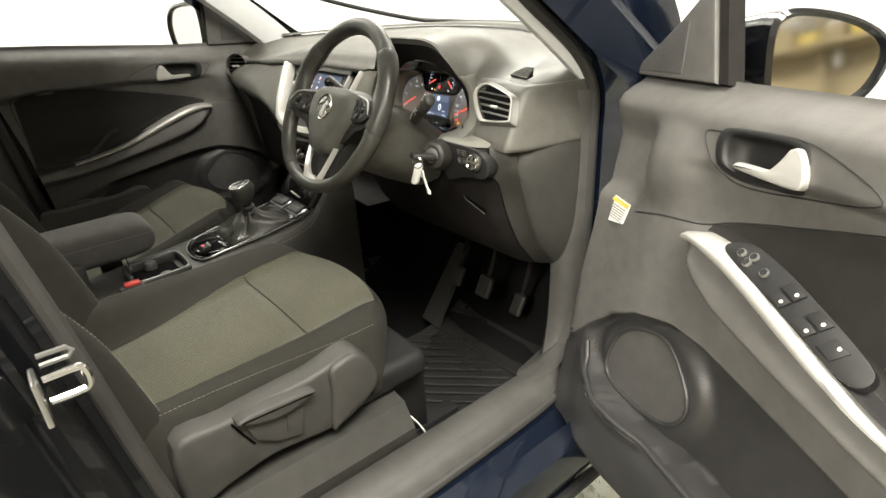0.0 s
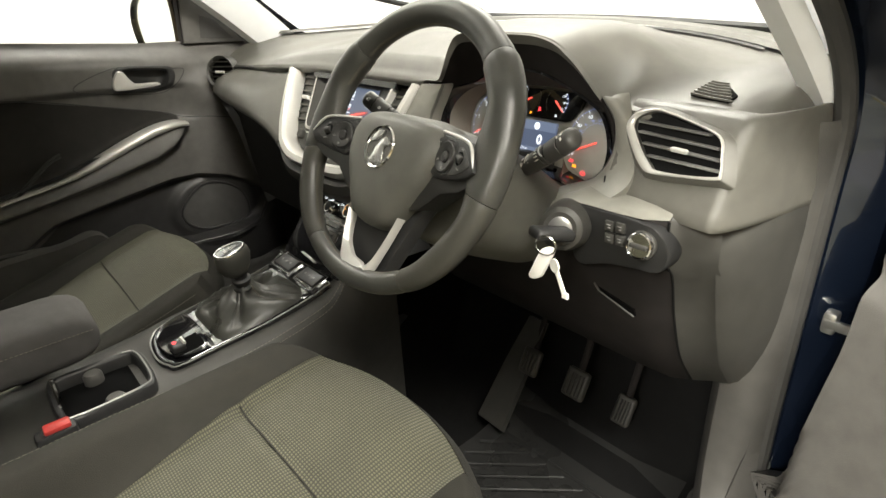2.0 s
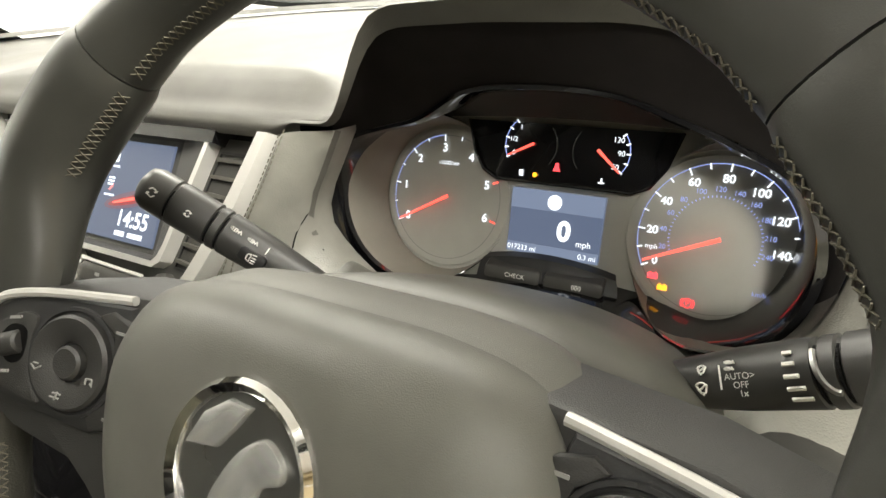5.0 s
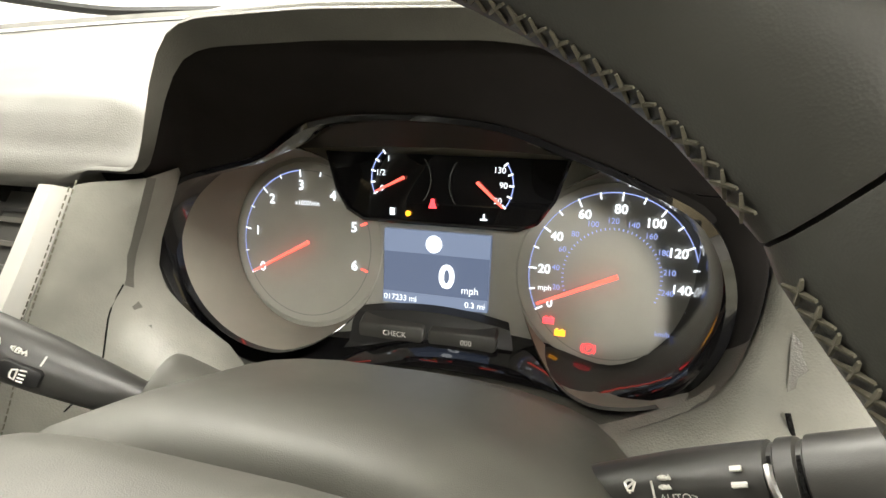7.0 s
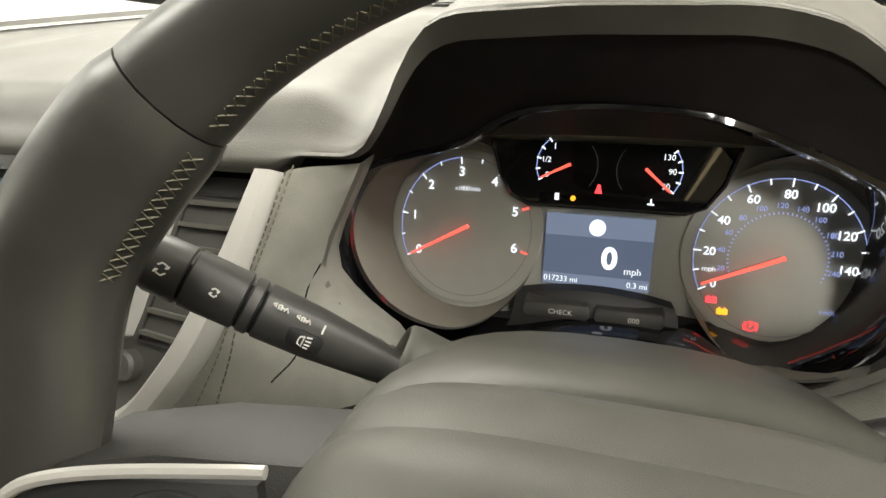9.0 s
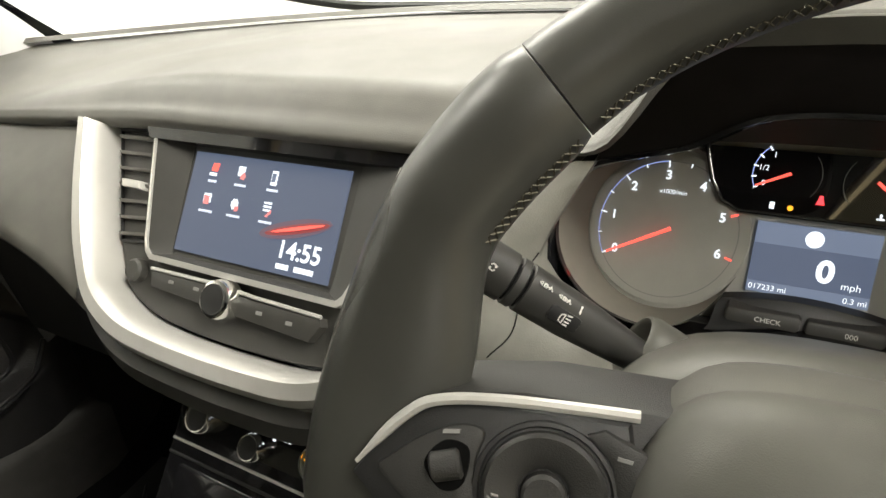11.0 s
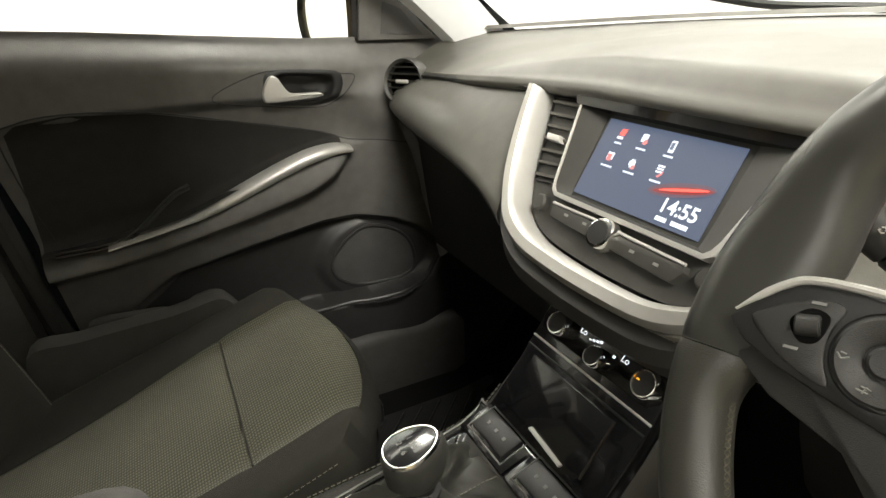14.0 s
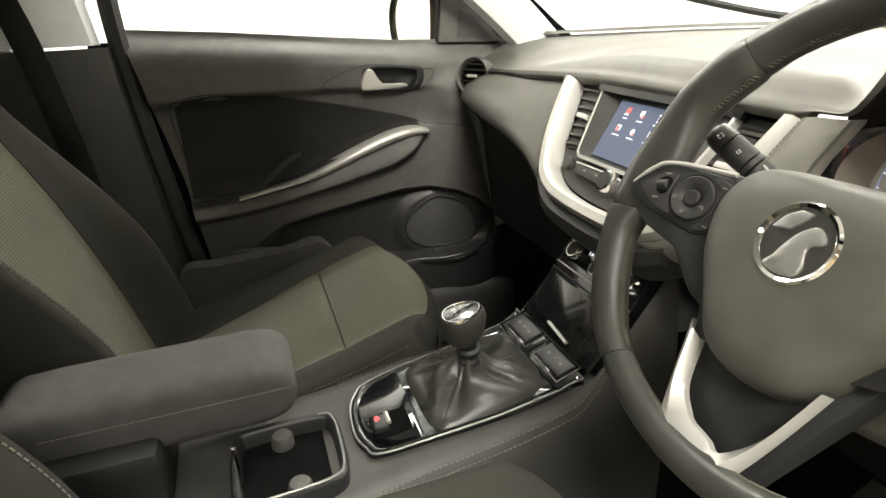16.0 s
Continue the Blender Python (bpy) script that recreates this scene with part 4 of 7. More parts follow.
# fuel and temperature gauges in their dark window
gw = part("gauge_window", prism([kp(x, z, 0.004) for x, z in ((0.302, 1.034), (0.452, 1.034), (0.445, 1.012), (0.436, 0.999), (0.425, 0.9945), (0.328, 0.9945), (0.317, 1.0), (0.309, 1.012))], NK * -0.004), M_GLOSS, cluster, "dark gauge window", smooth=False)
part("gauge_window_rim", tube([kp(x, z, 0.006) for x, z in ((0.302, 1.034), (0.309, 1.012), (0.317, 1.0), (0.328, 0.9945), (0.425, 0.9945), (0.436, 0.999), (0.445, 1.012), (0.452, 1.034))], 0.0012, 6), M_GLOSS, cluster)
part("cluster_brow", grid([[kp(0.27 + 0.215 * f, 1.034 + 0.004 * math.sin(math.pi * f), 0.006), kp(0.265 + 0.225 * f, 1.05 + 0.006 * math.sin(math.pi * f), 0.02), kp(0.26 + 0.235 * f, 1.058 + 0.008 * math.sin(math.pi * f), 0.04)] for f in [k / 20 for k in range(21)]]), M_DASHLOW, cluster)
for c, a0, a1, na, labels in (((0.352, 1.0195), 128, 208, 206, ((128, "1"), (168, "1/2"), (206, "0"))), ((0.401, 1.0185), -38, 38, -40, ((36, "130"), (0, "90"), (-38, "50")))):
    part("lit_scale", arc_band(c, 0.0195, 0.0201, a0, a1, 16, 0.0052), G_BLUE, gw, smooth=False)
    part("dial_scale", merge(*[tick(c, 0.0175, 0.0205, a0 + (a1 - a0) * k / 4, 0.0005, 0.0054) for k in range(5)]), G_WHITE, gw, smooth=False)["kind"] = "stuff"
    for a, tx in labels:
        words("dial_number", tx, kp(c[0] + 0.0142 * math.cos(radians(a)), c[1] + 0.0142 * math.sin(radians(a)), 0.0054), (1, 0, 0), UYK, 0.005, G_WHITE, gw)
    needle(c, 0.019, na, gw, 0.0009, 0.002)
    part("gauge_arc", arc_band(c, 0.0185, 0.0189, -40 if c[0] < 0.37 else 140, 40 if c[0] < 0.37 else 220, 16, 0.0052), M_GREYINK, gw, smooth=False)
part("fuel_icon", prism([kp(0.347 + a, 1.0 + b, 0.006) for a, b in ((-0.0018, 0.0022), (0.001, 0.0022), (0.001, -0.002), (-0.0018, -0.002))], NK * -0.001), G_WHITE, gw, smooth=False)
part("fuel_lamp", prism([kp(0.357 + 0.0017 * math.cos(k), 0.9995 + 0.0017 * math.sin(k), 0.006) for k in [0.628 * j for j in range(10)]], NK * -0.001), G_AMBER, gw, smooth=False)
part("belt_lamp", prism([kp(0.3725 + a, 1.006 + b, 0.006) for a, b in ((-0.001, 0.0028), (0.001, 0.0028), (0.0012, 0.0008), (0.0024, -0.0026), (-0.0024, -0.0026), (-0.0012, 0.0008))], NK * -0.001), G_REDW, gw, "red seat belt lamp", smooth=False)
part("temp_icon", prism([kp(0.4045 + a, 0.999 + b, 0.006) for a, b in ((-0.002, 0.0004), (-0.0005, 0.0004), (-0.0005, 0.003), (0.0005, 0.003), (0.0005, 0.0004), (0.002, 0.0004), (0.002, -0.0006), (-0.002, -0.0006))], NK * -0.001), G_WHITE, gw, smooth=False)
# trip display
td = part("trip_display", prism([kp(0.341, 0.9895, 0.003), kp(0.409, 0.9895, 0.003), kp(0.409, 0.9445, 0.003), kp(0.341, 0.9445, 0.003)], NK * -0.004), G_DISP, cluster, "blue grey trip display", smooth=False)
part("display_band", prism([kp(0.341, 0.9895, 0.0036), kp(0.409, 0.9895, 0.0036), kp(0.409, 0.976, 0.0036), kp(0.341, 0.976, 0.0036)], NK * -0.0005), G_DISP2, td, smooth=False)
part("display_band", prism([kp(0.341, 0.9515, 0.0036), kp(0.409, 0.9515, 0.0036), kp(0.409, 0.9445, 0.0036), kp(0.341, 0.9445, 0.0036)], NK * -0.0005), G_DISP2, td, smooth=False)
part("display_disc", prism([kp(0.374 + 0.0052 * math.cos(k * 0.314), 0.9822 + 0.0052 * math.sin(k * 0.314), 0.0045) for k in range(20)], NK * -0.0005), G_WHITE, td, smooth=False)
words("speed_digit", "0", kp(0.383, 0.963, 0.0045), (1, 0, 0), UYK, 0.0195, G_WHITE, td, bold=0.0007)
words("speed_unit", "mph", kp(0.398, 0.9565, 0.0045), (1, 0, 0), UYK, 0.0062, G_WHITE, td)
words("trip_miles", "017233 mi", kp(0.342, 0.948, 0.0045), (1, 0, 0), UYK, 0.0052, G_WHITE, td, align="LEFT")
words("trip_miles", "0.3 mi", kp(0.408, 0.948, 0.0045), (1, 0, 0), UYK, 0.0052, G_WHITE, td, align="RIGHT")
for bx, hw, tx in ((0.353, 0.0215, "CHECK"), (0.398, 0.021, "000")):
    b = part("cluster_button", prism([Vector((bx + a * hw, 0.268 + 0.35 * e - 0.008 * abs(bx + a * hw - 0.376), 0.9355 + e)) for a, e in ((-1, 0.0024), (-0.93, 0.0044), (0.92, 0.0048), (1, 0.003), (0.98, -0.003), (0.9, -0.0045), (-0.93, -0.0045), (-1, -0.0026))], (0, 0.012, 0.003), 0.0012), M_DASHLOW, cluster, "black push button")
    words("button_text", tx, Vector((bx + 0.003, 0.2665, 0.9358)), (1, 0, 0), (0, 0.33, 0.944), 0.0046, M_WHITEINK, b)
part("cluster_apron", grid([[Vector((0.376 + (f - 0.5) * w, y, z - 0.006 * (2 * f - 1) ** 2)) for f in [k / 16 for k in range(17)]] for w, y, z in ((0.17, 0.232, 0.906), (0.14, 0.25, 0.918), (0.112, 0.2655, 0.9265), (0.106, 0.2695, 0.93), (0.102, 0.274, 0.943), (0.098, 0.278, 0.947), (0.094, 0.285, 0.948), (0.088, 0.2915, 0.943))]), M_DARK, cluster, "black shelf")
# grey ledge right of the dials
ledge_t = spl([tuple(mouth[-1] + Vector((0.003, 0, 0.002))), (0.5305, 0.229, 1.05), (0.5425, 0.24, 1.02), (0.5425, 0.239, 0.982), (0.5275, 0.227, 0.951), (0.488, 0.214, 0.934), (0.455, 0.22, 0.915)], 24)
ledge_b = spl([(0.552, 0.25, 1.056), (0.562, 0.243, 1.034), (0.574, 0.232, 1.0), (0.59, 0.212, 0.968), (0.576, 0.188, 0.945), (0.53, 0.170, 0.928), (0.46, 0.172, 0.905)], 24)
part("dial_side_ledge", grid([[a + Vector((0, 0.01, 0)), a, a.lerp(b, 0.12) + Vector((0, -0.003, 0.003)), a.lerp(b, 0.5) + Vector((0, -0.002, 0.004)), b, b + Vector((0, 0.004, -0.008))] for a, b in zip(ledge_t, ledge_b)]), M_LEAGR, dash, "pale grey side panel by the dials", sharp=70)
# ---- driver's side face of the dashboard ----


def face_y(x, z):
    return 0.243 - 0.16 * (x - 0.563) + 0.5 * (z - 1.03)


rows = []
for k in range(24):
    x = 0.553 + 0.185 * k / 23
    b = 0.008 + 0.17 * max(0, (x - 0.694) / 0.044) ** 2
    rows.append([(x, face_y(x, 1.04) + b + dy, z) for z, dy in ((1.038, 0.06), (1.046, 0.03), (1.046, 0.012), (1.042, 0.003))] + [(x, face_y(x, z) + b, z) for z in (1.033, 1.015, 0.995, 0.97, 0.953, 0.942)] + [(x, face_y(x, 0.935) + b + 0.005, 0.935), (x, face_y(x, 0.93) + b + 0.03, 0.931)])
part("vent_panel", grid(rows), M_DASH, dash, "grey grained face round the vent", sharp=60)
rows = []
for k in range(24):
    x = 0.17 + 0.53 * k / 23
    e = 0.045 * sm(0.62, 0.70, x)
    mid = sm(0.46, 0.54, x)
    rows.append([(x, 0.25, 0.905 + 0.038 * mid), (x, 0.205 + e, 0.905 + 0.041 * mid), (x, 0.178 + e, 0.905 + 0.037 * mid), (x, 0.170 + e, 0.895 + 0.041 * mid), (x, 0.174 + e, 0.885), (x, 0.195 + e, 0.86), (x, 0.216 + e, 0.795), (x, 0.25 + e, 0.72), (x, 0.300 + e, 0.655), (x, 0.325 + e, 0.643), (x, 0.45, 0.63)])
rows_k = rows
part("knee_panel", grid(rows[:22]), M_TUNNEL, dash, "black lower dash panel", sharp=60)
part("knee_side", grid(rows[21:]), M_DASHLOW, dash, "grey side of the dash", sharp=60)
part("knee_ledge", grid([[Vector(p) + Vector((0, -0.001, 0.002)) for p in r[:4]] for r in rows[14:22]]), M_LEAGR, dash, "pale grey ledge above the switches", sharp=60)
part("dash_end", grid([[(0.695 + 0.035 * f, 0.212 + 0.07 * f * f + dy, z) for f in (0, 0.33, 0.66, 1)] + [(0.738, 0.36 + dy * 0.5, z)] for z, dy in ((0.95, 0.03), (0.93, 0.012), (0.9, 0.004), (0.86, 0.02), (0.8, 0.04), (0.72, 0.075), (0.655, 0.13))]), M_DASHLOW, dash)
part("face_joint", tube(spl([(x, face_y(x, z) + o, z) for x, z, o in ((0.5525, 0.962, 0.002), (0.555, 0.955, 0.002), (0.5595, 0.948, 0.002), (0.5672, 0.9431, 0.003), (0.60, 0.9435, 0.007), (0.634, 0.9432, 0.007), (0.649, 0.937, 0.009))], 30), 0.0011, 6), M_CARPET, dash, "dark panel joint")
v_out = spl([(x, z, 0) for x, z in ((0.5605, 1.022), (0.567, 1.0337), (0.5875, 1.0415), (0.6072, 1.0422), (0.6521, 1.0345), (0.681, 1.0265), (0.6895, 1.008), (0.6946, 0.992), (0.690, 0.9872), (0.6562, 0.982), (0.613, 0.9775), (0.598, 0.9815), (0.5825, 0.9935), (0.565, 1.012))], 72, True)
v_in = spl([(x, z, 0) for x, z in ((0.5712, 1.0215), (0.573, 1.0305), (0.5875, 1.0384), (0.6057, 1.0392), (0.6495, 1.0325), (0.6775, 1.0245), (0.6862, 1.008), (0.6905, 0.994), (0.686, 0.9902), (0.6551, 0.9852), (0.619, 0.9828), (0.609, 0.987), (0.5955, 0.9965), (0.578, 1.013))], 72, True)
VN = Vector((-0.14, -0.885, 0.44)).normalized()


def fp(p, off=0.0):
    return Vector((p.x, face_y(p.x, p.y), p.y)) + VN * off


vt = part("air_vent", grid([[fp(o + (o - Vector((0.628, 1.01, 0))) * 0.16, -0.009), fp(o + (o - Vector((0.628, 1.01, 0))) * 0.07, -0.002), fp(o, 0.0015), fp(i, 0.0), fp(i, -0.007)] for o, i in zip(v_out, v_in)], cv=True), M_DASH, dash, "driver's air vent in a raised surround", sharp=50)
part("vent_trim", grid([[fp(o, 0.0005), fp(o.lerp(i, 0.15), 0.0032), fp(o.lerp(i, 0.6), 0.0036), fp(o.lerp(i, 0.9), 0.0018), fp(i, -0.002)] for o, i in zip(v_out, v_in)], cv=True), M_SILVER, vt, "satin silver vent trim", sharp=60)
# depth of the opening painted by a black sheet near the front
part("vent_shade_back", prism([fp(p, -0.0062) for p in v_in], VN * -0.001), M_CARPET, vt)
for (x0, z0), (x1, z1) in (((0.5749, 1.0266), (0.666, 1.0264)), ((0.5791, 1.0163), (0.6805, 1.0152)), ((0.5893, 1.0056), (0.6859, 1.0051)), ((0.6005, 0.9943), (0.6905, 0.9954))):
    a, b = Vector((x0, z0, 0)), Vector((x1, z1, 0))
    dz = Vector((0, 0.0012, 0))
    part("slat", grid([[fp(a - dz, 0.0), fp(b - dz, 0.0)], [fp(a, 0.0012), fp(b, 0.0012)], [fp(a + dz, 0.0), fp(b + dz, 0.0)], [fp(a + dz * 2.6, -0.006), fp(b + dz * 2.6, -0.006)], [fp(a + dz * 0.8, -0.006), fp(b + dz * 0.8, -0.006)]], cv=True), M_RIM, vt, "satin edged slat", smooth=False)
part("vent_tab", grid([[fp(Vector((0.6405 + a * (1 - 0.25 * abs(q)), 1.006 + 0.0026 * q, 0)), 0.0052 - 0.002 * abs(q)) for a in (-0.0125, -0.011, 0.0, 0.011, 0.0125)] for q in (-1, -0.4, 0.4, 1)]), M_SILVER, vt, "silver vent tab")
# demister vent on the pad's end
def pad_z(x, y):
    """Height of the dash pad's upper face near its driver's end."""
    (yr, zr), (yf, zf) = pad_rear(x), pad_front(x)
    h, f = hood_h(x), (y - yr - 0.003) / (yf - yr - 0.003)
    hf = h + (hood_wide(x) - h) * sm(0.03, 0.3, f)
    return (zr - h) * (1 - f) + zf * f + hf * (1 - sm(0.12, 1.0, f)) + 0.012 * math.sin(math.pi * f) * (1 - hf / 0.09)


grille = [(0.605, 0.296), (0.612, 0.335), (0.628, 0.335), (0.655, 0.305), (0.652, 0.29)]
# flat near-black sheet paints the depth of the outlet
tv = part("demister_vent", prism([(x, y, pad_z(x, y) + 0.0022) for x, y in grille], (0, 0, -0.006)), M_VOID, dash, "demister outlet with its depth painted near-black")
for k in range(7):
    f = (k + 0.3) / 7
    a, b = Vector((0.605, 0.294, 0)).lerp(Vector((0.612, 0.336, 0)), f), Vector((0.657, 0.288, 0)).lerp(Vector((0.630, 0.336, 0)), f)
    part("slat", tube([(p.x, p.y, pad_z(p.x, p.y) + 0.003) for p in (a, a.lerp(b, 0.5), b)], 0.0015, 5), M_DASH, tv)
# light switch pod
pod = [(0.535, 0.929), (0.584, 0.937), (0.636, 0.935), (0.655, 0.925), (0.666, 0.902), (0.657, 0.881), (0.628, 0.877), (0.591, 0.871), (0.548, 0.862)]
podm = part("switch_pod", prism([Vector((p.x, 0.167 + 0.03 * (0.91 - p.y) + 0.35 * max(0, p.x - 0.645), p.y)) for p in spl([(x, z, 0) for x, z in pod], 40, True)], (0, 0.03, 0), 0.003), M_DARK, dash, "black light switch panel")
KC = Vector((0.636, 0.168, 0.910))
lsw = part("light_switch", lathe(KC, (0, -1, 0.15), [(0, 0.0172), (0.004, 0.0168), (0.005, 0.015), (0.005, 0.0)], 28), M_DASHLOW, dash, "round light switch")
part("switch_ring", lathe(KC, (0, -1, 0.15), [(0.0045, 0.0158), (0.0095, 0.0152), (0.0105, 0.0140), (0.0088, 0.0128)], 32), M_CHROME, lsw, "chrome ring")
part("switch_face", lathe(KC, (0, -1, 0.15), [(0.004, 0.0130), (0.0076, 0.0128), (0.008, 0.0)], 24), M_DARK, lsw)
part("switch_grip", rbox(KC.x, KC.y - 0.0095, KC.z + 0.001, 0.022, 0.006, 0.005, 0.002, 2), M_DASHLOW, lsw)
for a, b in ((0.594, 0.922), (0.608, 0.923), (0.595, 0.907), (0.609, 0.908)):
    db = part("dimmer_button", rbox(a, 0.1665, b, 0.0115, 0.006, 0.0125, 0.0015, 2), M_DASHLOW, podm, "black push button")
    part("dimmer_mark", merge(rbox(a, 0.1632, b + 0.002, 0.005, 0.0008, 0.0009, 0), rbox(a + 0.001, 0.1632, b - 0.0015, 0.003, 0.0008, 0.0009, 0)), M_GREYINK, db, smooth=False)
# slot depth is only painted, on a flat near-black plate
part("card_slot", prism([(0.558, 0.2095, 0.812), (0.61, 0.2125, 0.797), (0.61, 0.2155, 0.785), (0.56, 0.2125, 0.80)], (0, 0.01, 0)), M_VOID, dash, "card slot with its depth painted near-black")
part("slot_lip", tube([(0.552, 0.209, 0.816), (0.558, 0.2105, 0.806), (0.61, 0.2155, 0.785)], 0.0016, 6), M_DASHLOW, dash)
part("panel_seam", tube(spl([Vector(p) + Vector((0, -0.001, 0)) for p in rows_k[21][3:9]], 30), 0.0017, 6), M_CARPET, dash)
# passenger end vent
vc = Vector((-0.662, 0.225, 0.998))
va = Vector((0.52, -0.82, 0.22)).normalized()
ev = part("end_vent", lathe(vc - va * 0.02, va, [(0, 0.047), (0.02, 0.046), (0.027, 0.042), (0.022, 0.0375), (0.0, 0.036)], 30), M_DASHLOW, dash, "round end air vent")
# black disc paints the shade behind the slats
part("vent_shade_back", lathe(vc, va, [(-0.012, 0.038), (-0.01, 0.038), (-0.01, 0)], 24), M_CARPET, ev)
vu = va.cross(Vector((0, 0, 1))).normalized()
vv = vu.cross(va).normalized()
for k in range(5):
    h = -0.026 + 0.013 * k
    w = math.sqrt(0.0365 ** 2 - h * h)
    c = vc + vv * h
    part("slat", grid([[c - vu * w, c + vu * w], [c - vu * w + va * 0.004 + vv * 0.003, c + vu * w + va * 0.004 + vv * 0.003], [c - vu * w - va * 0.01 + vv * 0.004, c + vu * w - va * 0.01 + vv * 0.004]], cv=True), M_DASH, ev, smooth=False)
part("vent_tab", tube([vc + va * 0.007 - vu * 0.014, vc + va * 0.007 + vu * 0.012], 0.0038, 8), M_SILVER, ev)

# ---- steering wheel ----
wheel = thing("steering_wheel", (0.388, 0.0265, 1.004), "black leather steering wheel with silver spokes and flat bottom", "steering wheel")
WA = radians(29.2)
WC, WU, WV, WN = Vector((0.388, 0.0265, 1.004)), Vector((1, 0, 0)), Vector((0, math.sin(WA), math.cos(WA))), Vector((0, -math.cos(WA), math.sin(WA)))


def wp(u, v, d=0.0):
    return WC + WU * u + WV * v + WN * d


def rim_pt(a, dr=0.0, d=0.0):
    r = 0.166 + dr
    u, v = r * math.cos(radians(a)), r * math.sin(radians(a))
    if v < -0.125:
        v = -0.125 + (v + 0.125) * 0.85
    return wp(u, v, 0.0085 + d)


def rim_r(a):
    b = abs(((a - 90 + 180) % 360) - 180)
    return 0.0164 + 0.004 * sm(38, 52, b) * (1 - sm(60, 80, b)) - 0.0035 * sm(120, 155, b)


for a0, a1, material, label in ((44, 136, M_LEATHER, ""), (136, 190, M_LEATHER, ""), (190, 237, M_PERF, "perforated leather grip"), (237, 303, M_LEATHER, ""), (303, 350, M_PERF, "perforated leather grip"), (350, 404, M_LEATHER, "")):
    rows = []
    n = 28
    for k in range(n + 1):
        a = a0 + (a1 - a0) * k / n
        r = rim_r(a) - (0.0008 if k in (0, n) else 0.0)
        aa, c = a + (0.12 if k == 0 else -0.12 if k == n else 0), Vector()
        out = (rim_pt(aa, 0.01) - rim_pt(aa)).normalized()
        side = min(abs(aa - 176), abs(aa - 364), abs(aa - 4))
        flare = 1 + 1.15 * (1 - sm(5, 24, side))
        rows.append([rim_pt(aa) + out * r * math.cos(t) * (flare if math.cos(t) < 0 else 1.0) + WN * r * 0.95 * math.sin(t) for t in [2 * math.pi * j / 20 for j in range(20)]])
    part("rim_leather", grid(rows, cu=True, caps=True), material, wheel, label)
    threads = []
    m = int((a1 - a0) * 0.75)
    for k in range(m):
        for lean in (0, 1):
            ends = []
            for e in (0, 1):
                a = a0 + 1.5 + (a1 - a0 - 3) * (k + (e if lean else 1 - e) * 0.8) / m
                out = (rim_pt(a, 0.01) - rim_pt(a)).normalized()
                t = radians(164 + 15 * e)
                ends.append(rim_pt(a) + out * rim_r(a) * 1.015 * math.cos(t) + WN * rim_r(a) * 0.97 * math.sin(t))
            threads.append(tube([ends[0], ends[0].lerp(ends[1], 0.5) + WN * 0.0003, ends[1]], [0.00025, 0.00042, 0.00025], 4))
    part("stitching", merge(*threads), M_STITCHD, wheel, "cross laced tan stitching")["kind"] = "stuff"

half = [(0.0, 0.042), (0.042, 0.041), (0.068, 0.034), (0.081, 0.014), (0.081, -0.008), (0.073, -0.032), (0.057, -0.056), (0.046, -0.073), (0.03, -0.09), (0.0, -0.097)]
hub_o = spl([(u + 0.003, v, 0) for u, v in half] + [(-u + 0.003, v, 0) for u, v in reversed(half[1:-1])], 64, True)
rows = []
for s, d in [(1.0, -0.006), (1.0, 0.0)] + [(q, 0.029 * math.sqrt(1 - q ** 6)) for q in (0.995, 0.985, 0.97, 0.95, 0.92, 0.88, 0.83, 0.75, 0.6, 0.4, 0.2, 0.02)]:
    rows.append([wp(0.003 + (p.x - 0.003) * s, -0.02 + (p.y + 0.02) * s, d) for p in hub_o])
part("airbag_cover", grid(rows, cu=True, caps=True), M_HUB, wheel, "dark grey grained airbag cover", sharp=50)
rows = []
for s, d, lift in ((0.99, 0.004, 0.0), (1.01, -0.004, 0.001), (1.02, -0.018, 0.004), (1.0, -0.03, 0.005), (0.92, -0.042, 0.004), (0.7, -0.05, 0.0)):
    rows.append([wp(0.003 + (p.x - 0.003) * s, -0.02 + (p.y + 0.02) * s + lift * sm(0.0, 0.04, p.y), d) for p in hub_o])
part("back_cover", grid(rows, cu=True), M_HUB, wheel, "dark grey back cover", sharp=60)
emb = part("emblem", lathe(wp(0.001, -0.005, 0.026), WN, [(0, 0.0262), (0.004, 0.0262), (0.0058, 0.0248), (0.0045, 0.0225), (0.003, 0.022)], 40), M_CHROME, wheel, "round chrome emblem ring")
part("emblem_ground", lathe(wp(0.001, -0.005, 0.026), WN, [(0.0, 0.0225), (0.0032, 0.0222), (0.0034, 0.0)], 32), M_EMB, emb)
blob = [(-0.012, -0.018), (-0.002, -0.0215), (0.009, -0.0195), (0.012, -0.013), (0.009, -0.004), (0.010, 0.001), (0.016, 0.004), (0.015, 0.009), (0.009, 0.013), (0.003, 0.010), (-0.002, 0.004), (-0.006, -0.004), (-0.008, -0.011)]
part("emblem_shape", prism([wp(0.001 + p.x, p.y - 0.005, 0.0315) for p in spl([(a, b, 0) for a, b in blob], 40, True)], WN * -0.003, 0.001), M_EMBS, emb)
part("emblem_shape", prism([wp(0.001 + a, b - 0.005, 0.0315) for a, b in ((-0.019, 0.004), (-0.0075, 0.006), (-0.002, 0.013), (0.002, 0.019), (-0.006, 0.0195), (-0.014, 0.014))], WN * -0.003, 0.0008), M_EMBS, emb)
